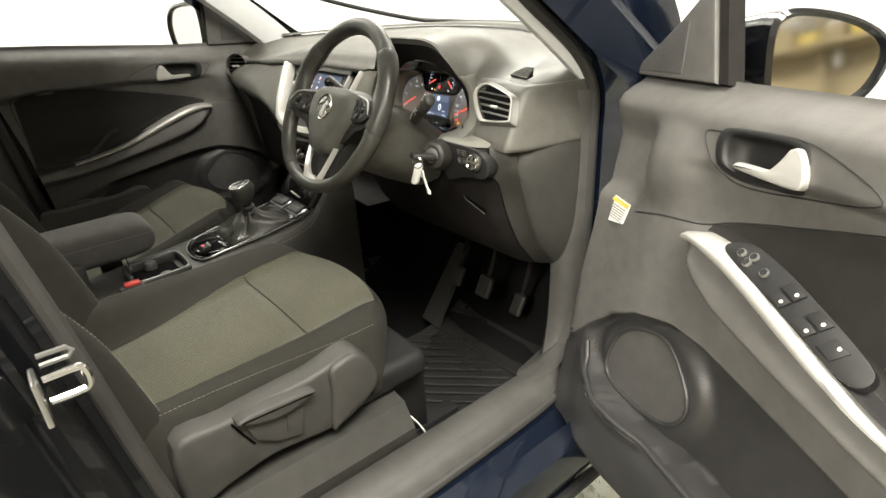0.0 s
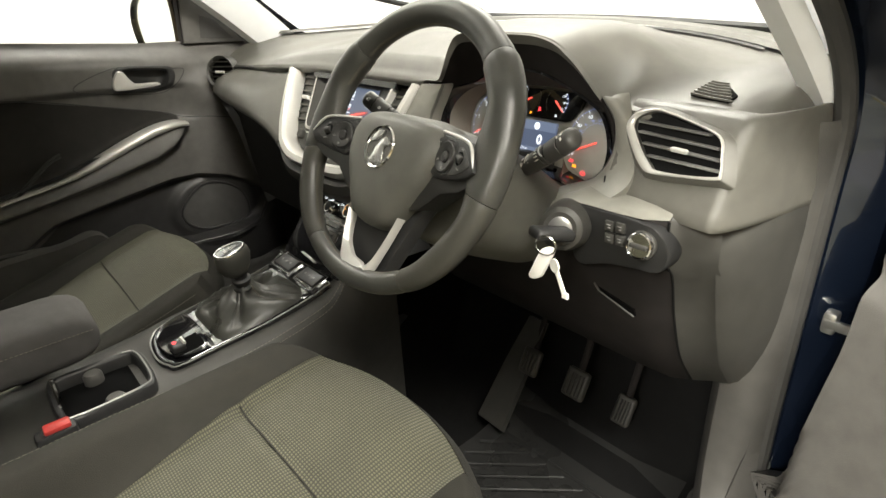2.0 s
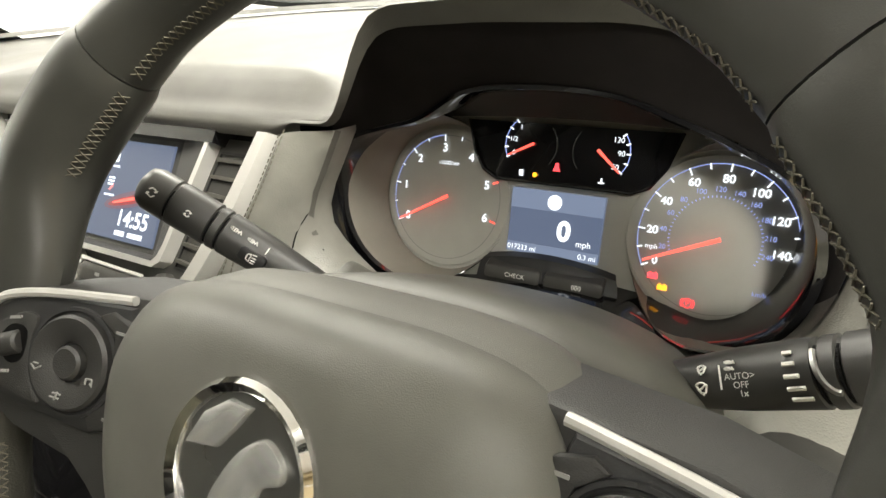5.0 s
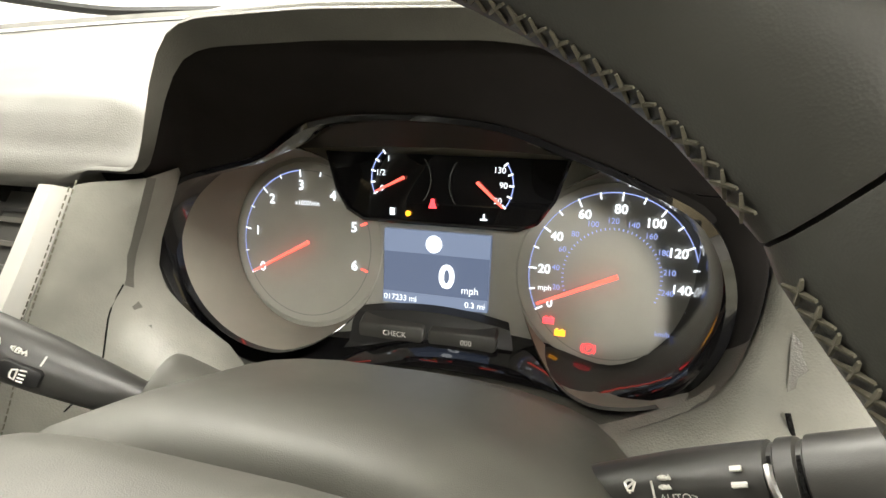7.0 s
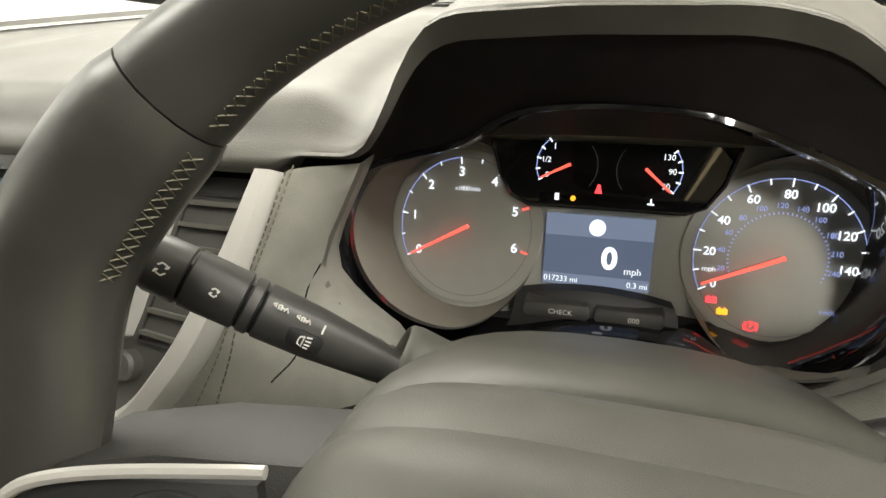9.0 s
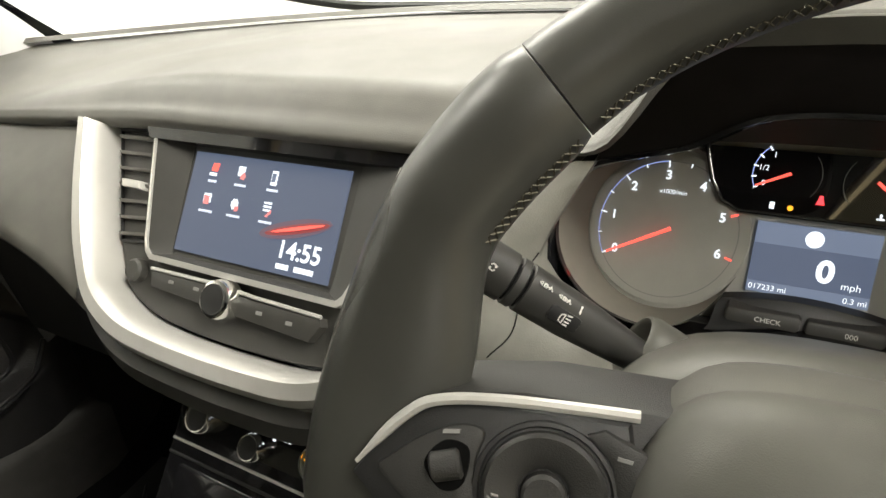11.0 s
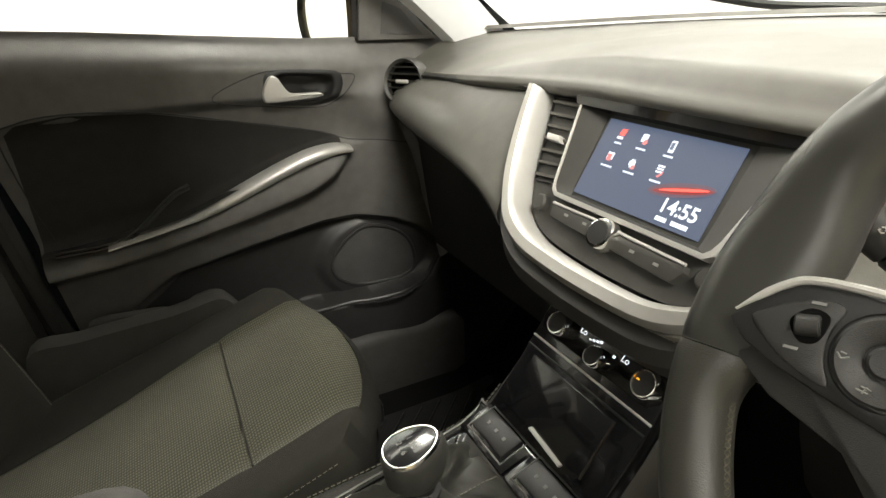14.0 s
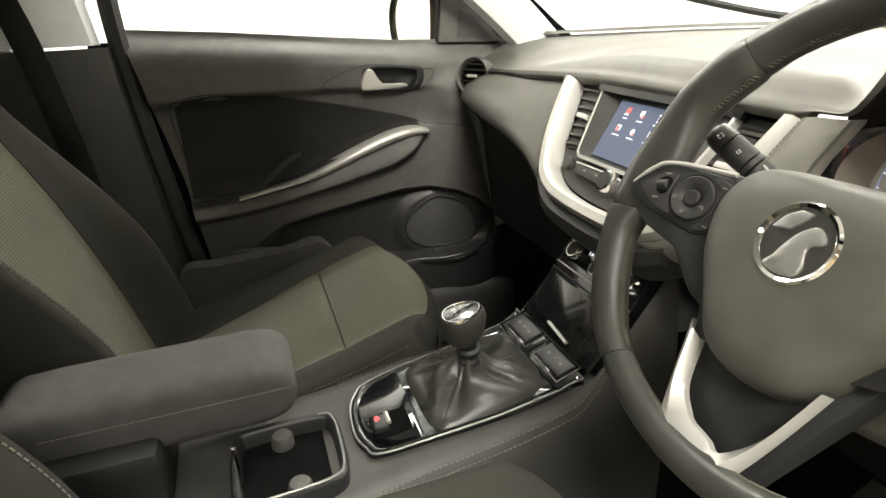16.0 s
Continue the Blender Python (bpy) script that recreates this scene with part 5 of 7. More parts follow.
for sx in (-1, 1):
    def wq(u, v, d):
        """A point on the spoke of this side, which leans towards the driver further out."""
        u = u if u < 0.134 else 0.134 + (u - 0.134) * 0.5
        return wp(sx * u, v - (0.005 if sx < 0 else -0.001), d + 0.24 * max(0.0, u - 0.08))

    def wr(u, v, d):
        """A point on the control pad of this side."""
        return wp(sx * u, v - (0.005 if sx < 0 else -0.001), d + 0.24 * max(0.0, u - 0.08))

    WQ = (WN - WU * sx * 0.23).normalized()
    spoke = [(0.05, 0.034), (0.11, 0.029), (0.15, 0.022), (0.172, 0.004), (0.165, -0.02), (0.13, -0.03), (0.10, -0.036), (0.07, -0.06), (0.04, -0.07)]
    part("spoke", prism([wq(u, v, 0.004) for u, v in spoke], WN * -0.034 + WV * 0.006, 0.003), M_SPOKE, wheel, "dark grey spoke")
    pad = [(0.1545, -0.006), (0.151, 0.0005), (0.1405, 0.0145), (0.1325, 0.0205), (0.117, 0.0245), (0.08, 0.0275), (0.072, 0.0), (0.074, -0.016), (0.088, -0.021), (0.112, -0.019), (0.132, -0.0165), (0.146, -0.0125)]
    pd = part("control_pad", prism([wr(u, v, 0.0105) for u, v in pad], WN * -0.014, 0.003), M_DARK, wheel, "black control pad with worn grey symbols")
    part("silver_strip", tube([wr(p.x, p.y, 0.0108) for p in spl([(0.1525, -0.002, 0), (0.147, 0.0068, 0), (0.1405, 0.0155, 0), (0.1325, 0.0216, 0), (0.113, 0.0262, 0), (0.078, 0.0305, 0)], 28)], [0.0007 + 0.0011 * sm(0, 8, k) for k in range(28)], 8), M_SILVER, wheel, "satin silver strip")
    part("switch_plate", prism([wr(p.x, p.y, 0.0118) for p in spl([(0.1455, -0.0022, 0), (0.142, 0.0035, 0), (0.135, 0.0105, 0), (0.125, 0.0165, 0), (0.1175, 0.016, 0), (0.1185, 0.006, 0), (0.1155, -0.006, 0), (0.111, -0.0145, 0), (0.12, -0.0145, 0), (0.133, -0.0105, 0)], 40, True)], WN * -0.003, 0.0012), M_SPOKE, pd, "dark grey switch plate")
    cc = (0.099, 0.0035)
    part("ring_groove", lathe(wr(cc[0], cc[1], 0.0098), WQ, [(0, 0.0202), (0.0022, 0.0200), (0.0024, 0.0188), (0.0014, 0.0182), (0.0014, 0.0)], 40), M_DARK, pd)
    part("control_ring", lathe(wr(cc[0], cc[1], 0.010), WQ, [(0, 0.0174), (0.0034, 0.0173), (0.0046, 0.0162), (0.0034, 0.0085), (0.0022, 0.0072), (0.0, 0.0072)], 40), M_SPOKE, pd)
    part("centre_button", lathe(wr(cc[0], cc[1], 0.010), WQ, [(0, 0.0064), (0.004, 0.0062), (0.005, 0.0052), (0.0046, 0.0)], 24), M_SPOKE, pd)
    for a, strokes in ((200, ((-0.002, 0.0008, 0.0, -0.001), (0.0, -0.001, 0.0022, 0.0008), (-0.001, 0.0014, 0.001, 0.0014))), (265, ((-0.0022, -0.0006, 0.0018, -0.0006), (-0.0012, 0.001, 0.0022, 0.001), (0.0, -0.0014, 0.0008, 0.0016))), (340, ((-0.0014, -0.001, -0.0014, 0.001), (-0.0014, 0.001, 0.0012, 0.0012), (0.0012, 0.0012, 0.0014, -0.001), (0.0004, -0.0002, 0.0018, -0.0014)))):
        c = (cc[0] - 0.0125 * math.cos(radians(a)), cc[1] + 0.0125 * math.sin(radians(a)))
        part("button_mark", merge(*[tube([wr(c[0] - x0, c[1] + y0, 0.0143), wr(c[0] - x1, c[1] + y1, 0.0143)], 0.0004, 5) for x0, y0, x1, y1 in strokes]), M_GREYINK, pd)
    # near-black plate paints the shade round the roller
    part("roller_well", prism([wr(p.x, p.y, 0.0122) for p in spl([(0.1325, 0.0035, 0), (0.128, 0.0112, 0), (0.1205, 0.0105, 0), (0.1205, 0.0, 0), (0.1265, -0.003, 0)], 24, True)], WN * -0.003, 0.0006), M_VOID, pd)
    part("thumb_roller", lathe(wr(0.1262, 0.0044, 0.0112), (WU * -sx * 0.86 + WV * 0.36 - WN * 0.2).normalized(), [(-0.0046, 0.0), (-0.0046, 0.0036), (-0.0038, 0.0046), (0.0038, 0.0046), (0.0046, 0.0036), (0.0046, 0.0)], 18), M_SPOKE, pd)
    for q, lean in (((0.1262, 0.0142), -0.0006), ((0.1275, -0.0066), -0.0006)):
        part("button_mark", prism([wr(q[0] + p, q[1] + r + lean * p / 0.0024, 0.0124) for p, r in ((-0.0024, 0.0006), (0.0024, 0.0006), (0.0024, -0.0006), (-0.0024, -0.0006))], WN * -0.001), M_GREYINK, pd, smooth=False)
    part("side_button", prism([wr(u, v, 0.0125) for u, v in ((0.073, 0.004), (0.0735, 0.021), (0.086, 0.0248), (0.0905, 0.0225), (0.083, 0.0165), (0.0788, 0.0045))], WN * -0.003, 0.001), M_SPOKE, pd)
    part("side_button", prism([wr(u, v, 0.0125) for u, v in ((0.0735, 0.0025), (0.0787, 0.0028), (0.081, -0.0065), (0.0885, -0.0142), (0.086, -0.0185), (0.0755, -0.0148))], WN * -0.003, 0.001), M_SPOKE, pd)
    for q in ((0.0795, 0.0185), (0.0785, -0.0125)):
        part("button_mark", prism([wr(q[0] + p, q[1] + r, 0.0132) for p, r in ((-0.002, 0.0005), (0.002, 0.0005), (0.002, -0.0005), (-0.002, -0.0005))], WN * -0.0006), M_GREYINK, pd, smooth=False)


def leg_d(v):
    return 0.008 + 0.004 * min(1, max(0, (-v - 0.083) / 0.075))


lo = [(-0.052, -0.079), (-0.040, -0.122), (-0.028, -0.156), (-0.015, -0.163), (0.0, -0.164), (0.015, -0.163), (0.028, -0.156), (0.040, -0.122), (0.052, -0.075)]
li = [(-0.0375, -0.0885), (-0.0285, -0.120), (-0.015, -0.134), (-0.008, -0.138), (0.0, -0.139), (0.008, -0.1405), (0.0185, -0.1425), (0.0362, -0.1172), (0.0485, -0.0755)]
rows = []
for o, i in zip(spl([(a, b, 0) for a, b in lo], 40), spl([(a, b, 0) for a, b in li], 40)):
    m = o.lerp(i, 0.5)
    rows.append([wp(o.x, o.y, leg_d(o.y) - 0.008), wp(o.x, o.y, leg_d(o.y) - 0.002), wp(m.x, m.y, leg_d(m.y) + 0.003), wp(i.x, i.y, leg_d(i.y) - 0.002), wp(i.x, i.y, leg_d(i.y) - 0.008)])
part("lower_spoke", grid(rows), M_SILVER, wheel, "satin silver lower spoke", sharp=50)
part("spoke_back", prism([wp(u, v, -0.006) for u, v in ((-0.07, -0.05), (-0.035, -0.15), (0.035, -0.15), (0.07, -0.05))], WN * -0.02, 0.003), M_DARK, wheel)

# ---- steering column with stalks, ignition lock ----
col = thing("steering_column", (0.38, 0.16, 0.9), "grey plastic steering column shroud with two stalks", "steering column")
rows = []
for dd, w, ht, hb in ((-0.045, 0.085, 0.05, 0.075), (-0.055, 0.10, 0.058, 0.085), (-0.09, 0.108, 0.06, 0.09), (-0.15, 0.112, 0.062, 0.09), (-0.215, 0.112, 0.051, 0.085), (-0.24, 0.10, 0.035, 0.07), (-0.26, 0.08, 0.01, 0.05)):
    r = []
    for k in range(40):
        t = 2 * math.pi * k / 40
        c, s = math.cos(t), math.sin(t)
        r.append(wp(w * math.copysign(abs(c) ** 0.8, c) + 0.004, (ht if s > 0 else hb) * math.copysign(abs(s) ** 0.75, s) - 0.008, dd))
    rows.append(r)
part("shroud", grid(rows, cu=True, caps=True), M_HUB, col, "dark grey column shroud", sharp=60)


PROFILE = [(0.0, 0.0075), (0.12, 0.0086), (0.28, 0.0105), (0.42, 0.0120), (0.55, 0.0124), (0.60, 0.0125), (0.605, 0.0115), (0.614, 0.0115), (0.619, 0.0126), (0.65, 0.0126), (0.655, 0.0116), (0.664, 0.0116), (0.669, 0.0128), (0.84, 0.0130), (0.845, 0.0120), (0.853, 0.0120), (0.858, 0.0130), (0.955, 0.0127), (0.985, 0.0110), (1.0, 0.007)]


def stalk(tip, base, sx):
    """A control lever: tapered root, grooved collars, capped end, white symbols on the side to the driver."""
    t, b = Vector(tip), Vector(base)
    d = (t - b).normalized()
    L = (t - b).length
    body = part("stalk", tube([b + d * L * f for f, r in PROFILE], [r for f, r in PROFILE], 24, flat=0.88, up=WN), M_STALK, col, "black control stalk with white symbols", sharp=50)
    for f in (0.6095, 0.6595, 0.849):
        part("stalk_groove", lathe(b + d * L * f, d, [(-0.0005, 0.0112), (0.0005, 0.0112)], 24), M_CARPET, body)
    face = Vector((0, -0.8, 0.55))
    face = (face - d * face.dot(d)).normalized()
    up = d.cross(face).normalized() * -sx

    def skin(f, along, o, lift=0.0004):
        rad = lerp_tab(PROFILE, f) * 0.97
        a = o / rad
        return b + d * (L * f + along) + (face * math.cos(a) + up * math.sin(a)) * (rad + lift)

    def ink(f, o, strokes, size=1.0, r=0.00045):
        bms = []
        for line in strokes:
            bms.append(tube([skin(f, -sx * p * 0.001 * size * -1, o + q * 0.001 * size) for p, q in line], r, 4))
        part("stalk_mark", merge(*bms), M_WHITEINK, body)["kind"] = "stuff"

    lamp = [[(-0.6, 1.9), (-2.2, 1.3), (-2.4, 0), (-2.2, -1.3), (-0.6, -1.9), (-0.6, 1.9)], [(0.2, 1.9), (2.3, 2.3)], [(0.2, 0.65), (2.5, 0.85)], [(0.2, -0.65), (2.5, -0.45)], [(0.2, -1.9), (2.3, -1.7)]]
    turn = [[(-1.9, 1.0), (-0.6, 2.2), (1.0, 1.9), (1.9, 0.9)], [(1.9, -0.8), (0.6, -2.1), (-1.0, -1.8), (-1.9, -0.7)], [(1.0, 0.7), (1.9, 0.9), (2.1, 2.0)], [(-1.0, -0.6), (-1.9, -0.7), (-2.1, -1.8)]]
    row = [[(-3.2, 0.5), (-2.0, 1.2), (-2.0, -0.4), (-3.2, 0.5)], [(-1.0, 1.0), (0.2, 1.0), (0.2, -0.6), (-1.0, -0.6), (-1.0, 1.0)], [(1.2, -0.7), (2.0, 1.1), (2.9, -0.7)], [(-0.4, 0.2), (2.0, 0.2)]]
    fan = [[(-1.8, 1.4), (-0.6, 2.1), (0.8, 2.1), (2.0, 1.3), (0.9, -1.2), (-0.7, -1.2), (-1.8, 1.4)], [(-1.3, -0.5), (1.4, 1.3)], [(-0.1, -1.2), (-0.1, -2.0)]]
    if sx < 0:
        for f, o, g, z in ((0.915, 0.001, turn, 1.1), (0.75, 0.001, turn, 0.75), (0.55, 0.0062, row, 1.15), (0.47, 0.0055, row, 1.05), (0.40, 0.0052, [[(0, 2), (0, -2)]], 1.0)):
            ink(f, o, g, z)
        key = part("stalk_button", prism([skin(0.44, q * 0.0078, w * 0.0036 - 0.0022, 0.0012) for q, w in ((-1, 0.7), (-0.8, 1), (0.8, 1), (1, 0.7), (1, -0.7), (0.8, -1), (-0.8, -1), (-1, -0.7))], face * -0.003, 0.0004), M_DARK, body, "raised black push button")
        part("stalk_mark", merge(*[tube([skin(0.44, -p * 0.0011, -0.0022 + q * 0.0011, 0.0017) for p, q in line], 0.0004, 4) for line in lamp]), M_WHITEINK, key)["kind"] = "stuff"
    else:
        for k in range(5):
            ink(0.545, 0.0078 - 0.0041 * k, [[(0, 0), (3.0 + 0.9 * k, 0)], [(0, 0.45), (3.0 + 0.9 * k, 0.45)]], 1.0, 0.0006)
        part("half_moon", tube([skin(0.60, 0.0075 - 0.006 * math.cos(q), 0.0085 - 0.0155 * math.sin(q), 0.0) for q in [math.pi * 0.5 * j / 14 for j in range(15)]], 0.0011, 6), M_METAL, body, "bright curved ridge")
        ink(0.885, 0.002, [[(-0.9, 0.9), (0.9, 0), (-0.9, -0.9), (-0.9, 0.9)]], 1.0, 0.0006)
        ink(0.93, 0.004, turn, 1.0)
        ink(0.93, -0.003, fan, 0.9)
        ink(0.335, 0.0045, fan, 0.9)
        ink(0.33, -0.0025, fan, 1.15)
        ink(0.385, 0.0, [[(0, 6), (0, -3)]], 1.0)
        ink(0.415, 0.0065, row, 0.62)
        ink(0.415, 0.004, row, 0.55)
        for o, tx in ((0.0012, "AUTO>"), (-0.0018, "OFF"), (-0.0048, "1x")):
            words("stalk_word", tx, skin(0.44, 0.0, o, 0.0006), d, up, 0.0033, M_WHITEINK, body)
    return body


def socket(at, out, radius):
    """The moulded mouth in the shroud that a stalk comes out of."""
    c, o = Vector(at), Vector(out).normalized()
    lip = part("stalk_socket", lathe(c - o * 0.012, o, [(-0.012, radius * 1.12), (0.006, radius * 1.12), (0.0105, radius * 1.06), (0.012, radius * 0.96), (0.0105, radius * 0.88), (0.0, radius * 0.84), (-0.012, radius * 0.8)], 32), M_HUB, col, "rounded stalk opening", sharp=70)
    # near-black disc paints the shade inside the socket
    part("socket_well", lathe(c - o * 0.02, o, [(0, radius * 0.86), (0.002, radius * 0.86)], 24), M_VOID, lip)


stalk((0.199, 0.112, 1.036), (0.305, 0.146, 0.965), -1)
stalk((0.574, 0.119, 1.031), (0.455, 0.150, 0.955), 1)
socket((0.290, 0.152, 0.972), (-0.83, -0.16, 0.5), 0.0165)
socket((0.478, 0.155, 0.962), (0.83, -0.16, 0.5), 0.0165)
ig = Vector((0.550, 0.132, 0.916))
iga = Vector((0.35, -0.9, 0.2)).normalized()
lock = part("ignition_lock", lathe(ig - iga * 0.05, iga, [(0, 0.032), (0.03, 0.03), (0.048, 0.026), (0.052, 0.02), (0.05, 0.012)], 30), M_DASHLOW, col, "round ignition lock")
part("lock_barrel", lathe(ig - iga * 0.004, iga, [(0, 0.015), (0.006, 0.0145), (0.007, 0.011), (0.007, 0.0)], 24), M_METAL, lock)

keys = thing("ignition_key", ig + iga * 0.01, "ignition key with split ring and two hanging fobs in the lock", "key")
kd = iga
part("key_head", rbox(*(ig + kd * 0.032), 0.026, 0.05, 0.013, 0.005, 3, Euler((radians(-12), 0, radians(-21))).to_matrix().to_4x4()), M_DARK, keys, "black key head")
part("key_blade", rbox(*(ig + kd * 0.006), 0.009, 0.014, 0.003, 0.0006, 1, Euler((radians(-12), 0, radians(-21))).to_matrix().to_4x4()), M_METAL, keys)
kr = ig + kd * 0.056 + Vector((0, 0, -0.006))
part("split_ring", tube([kr + Vector((0.011 * math.cos(k * 0.314), 0.004 * math.cos(k * 0.314), 0.011 * math.sin(k * 0.314) - 0.004)) for k in range(20)], 0.0012, 6, True), M_CHROME, keys)
k0 = kr + Vector((0.0, 0, -0.013))
part("white_fob", prism([k0 + Vector((a * 0.9 + b * 0.45, a * 0.3, b * 1.0)) for a, b in [(0.0085 * math.cos(t) * 0.95, (0.0 if math.sin(t) > 0 else -0.03) + 0.008 * math.sin(t)) for t in [2 * math.pi * j / 24 for j in range(24)]]], (0.001, 0.004, 0), 0.001), M_WHITEPL, keys, "white plastic key fob")
part("spare_key", merge(lathe(k0 + Vector((0.012, 0.002, -0.012)), (0.3, 1, 0), [(-0.001, 0.008), (0.001, 0.008)], 16), rbox(*(k0 + Vector((0.021, 0.003, -0.032))), 0.006, 0.002, 0.03, 0.0006, 1, Euler((0, radians(-25), 0)).to_matrix().to_4x4()), rbox(*(k0 + Vector((0.0275, 0.003, -0.044))), 0.009, 0.003, 0.008, 0.001, 1)), M_WHITEPL, keys, "pale key")

# ---- centre console ----
con = thing("centre_console", (0, -0.2, 0.27), "dark centre console with gloss black panel and stitched knee pads", "console")
rows = []
SEC = [(0.195, 0.842, 0.088), (0.165, 0.815, 0.092), (0.127, 0.77, 0.096), (0.09, 0.722, 0.100), (0.068, 0.696, 0.105), (0.035, 0.679, 0.11), (-0.05, 0.662, 0.112), (-0.15, 0.65, 0.114), (-0.22, 0.638, 0.115), (-0.30, 0.628, 0.117), (-0.45, 0.615, 0.118), (-0.62, 0.60, 0.118)]
for y, z, w in [(p.x, p.y, p.z) for p in spl(SEC, 48)]:
    dz = 0.02
    prof = [(-w - 0.03, 0.28), (-w - 0.025, z - 0.12), (-w - 0.012, z - 0.035), (-w, z - 0.012), (-w + 0.012, z - 0.003), (-w + 0.03, z), (0, z), (w - 0.03, z), (w - 0.012, z - 0.003), (w, z - 0.012), (w + 0.012, z - 0.035), (w + 0.025, z - 0.12), (w + 0.03, 0.28)]
    rows.append([(x, y, zz) for x, zz in prof])
part("console_body", grid(rows), M_DASHLOW, con, "dark grained console body", sharp=60)
for sx in (1, -1):
    for off in (0.0, 0.006):
        p = [Vector((sx * (w + 0.001 + off * 0.9), y, z - 0.0115 - off * 1.6)) for y, z, w in [(q.x, q.y, q.z) for q in spl(SEC[3:], 40)][:26]]
        stitches(p, 0.007, 0.0045, 0.0008, "stitching", M_STITCH, con, (sx * 0.001, 0, 0.0008))
# gloss panel with the climate controls
NA = Vector((0, -0.781, 0.625))


def ac(x, z, off=0.0):
    return Vector((x, 0.143 + 0.8 * (z - 0.81), z)) + NA * off


part("gloss_panel", prism([ac(x, z, 0.002) for x, z in ((-0.084, 0.838), (0.095, 0.838), (0.10, 0.76), (0.10, 0.712), (-0.078, 0.712), (-0.078, 0.76))], NA * -0.02, 0.003), M_GLOSS, con, "gloss black console panel")
cl = part("climate_panel", prism([ac(x, z, 0.007) for x, z in ((-0.074, 0.829), (0.09, 0.829), (0.095, 0.805), (0.085, 0.794), (-0.07, 0.794), (-0.078, 0.805))], NA * -0.01, 0.003), M_GLOSS, con, "gloss black climate panel")
for kx, kz, r in ((-0.045, 0.807, 0.014), (0.016, 0.802, 0.0115), (0.079, 0.808, 0.0145)):
    k = part("climate_knob", lathe(ac(kx, kz, 0.004), NA, [(0, r), (0.012, r * 0.97), (0.0148, r * 0.88), (0.0146, r * 0.8), (0.012, r * 0.74)], 28), M_CHROME, cl, "chrome ringed dial")
    part("dial_face", lathe(ac(kx, kz, 0.004), NA, [(0.008, r * 0.78), (0.0125, r * 0.76), (0.013, 0)], 24), M_DARK, k)
for cx in (-0.016, 0.044):
    words("climate_text", "Lo", ac(cx, 0.8135, 0.0077), (1, 0, 0), (0, 0.625, 0.781), 0.0095, G_WHITE, cl)
for ix, iz, w, h in ((-0.004, 0.811, 0.0016, 0.0005), (0.0005, 0.812, 0.0016, 0.0007), (0.005, 0.813, 0.0016, 0.0009), (0.0095, 0.814, 0.0016, 0.001), (0.031, 0.8105, 0.0014, 0.0011)):
    part("climate_digit", prism([ac(ix + a * w, iz + b * h, 0.0077) for a, b in ((-1, 1), (1, 1), (1, -1), (-1, -1))], NA * -0.0005), G_WHITE, cl, smooth=False)
part("heater_mark", prism([ac(0.0715 + a * 0.0016, 0.8085 + b * 0.0005, 0.0175) for a, b in ((-1, 1), (1, 1), (1, -1), (-1, -1))], NA * -0.0005), G_AMBER, cl, smooth=False)
for kk, z in enumerate((0.786, 0.777)):
    part("panel_rib", tube([ac(-0.078, z, 0.002), ac(0.098, z, 0.002)], 0.0014, 6), M_DARK if kk else M_SILVER, con)
cub = part("cubby_lid", prism([ac(x, z, 0.006) for x, z in ((-0.06, 0.772), (0.068, 0.772), (0.07, 0.722), (-0.058, 0.722))], NA * -0.01, 0.003), M_GLOSS, con, "gloss black cubby lid")
part("lid_handle", tube([ac(-0.006, 0.724, 0.008), ac(0.048, 0.720, 0.008)], 0.003, 8, flat=0.6), M_SILVER, cub, "silver lid handle")
# gear surround
sur = [(-0.085, 0.065), (-0.092, 0.04), (-0.075, -0.17), (-0.05, -0.215), (0.0, -0.228), (0.05, -0.222), (0.078, -0.185), (0.088, 0.03), (0.08, 0.065)]


def top_z(y):
    return lerp_tab([(-0.62, 0.60), (-0.45, 0.615), (-0.30, 0.628), (-0.22, 0.638), (-0.15, 0.65), (-0.05, 0.662), (0.035, 0.679), (0.068, 0.696), (0.09, 0.722)], y)


so2 = spl([(x, y, 0) for x, y in sur], 60, True)
part("gear_surround", grid([[Vector((p.x * k, (p.y + 0.08) * k - 0.08, top_z((p.y + 0.08) * k - 0.08) + h)) for p in so2] for k, h in ((1.02, -0.003), (1.0, 0.006), (0.97, 0.009), (0.93, 0.008), (0.90, 0.004), (0.3, 0.003))], cu=True, caps=True), M_GLOSS, con, "gloss black gear surround", sharp=50)
part("surround_rim", tube([Vector((p.x * 1.005, p.y, top_z(p.y) + 0.0065)) for p in so2], 0.0015, 6, True), M_RIM, con, "thin silver rim")
rows = []
n = 48
for k, (f, zz) in enumerate(((0.0, 0.0), (0.04, 0.008), (0.12, 0.010), (0.25, 0.013), (0.4, 0.018), (0.55, 0.022), (0.7, 0.027), (0.82, 0.034), (0.93, 0.046), (1.0, 0.054))):
    r = []
    for j in range(n):
        t = 2 * math.pi * j / n
        c, s = math.cos(t), math.sin(t)
        bx, by = 0.078 * math.copysign(abs(c) ** 0.3, c), -0.052 + 0.086 * math.copysign(abs(s) ** 0.35, s)
        ex, ey = 0.013 * c, -0.058 + 0.013 * s
        g = f ** 0.8
        w = 0.007 * math.sin(math.pi * f) * (math.sin(5 * t + 1 + 3 * f) + 0.8 * math.sin(9 * t + 5 * f))
        x, y = bx + (ex - bx) * g, by + (ey - by) * g
        r.append((x + w * c, y + w * s, 0.006 + (0.66 + 0.13 * (by + 0.05)) * (1 - f) + 0.66 * f + zz + 0.9 * w))
    rows.append(r)
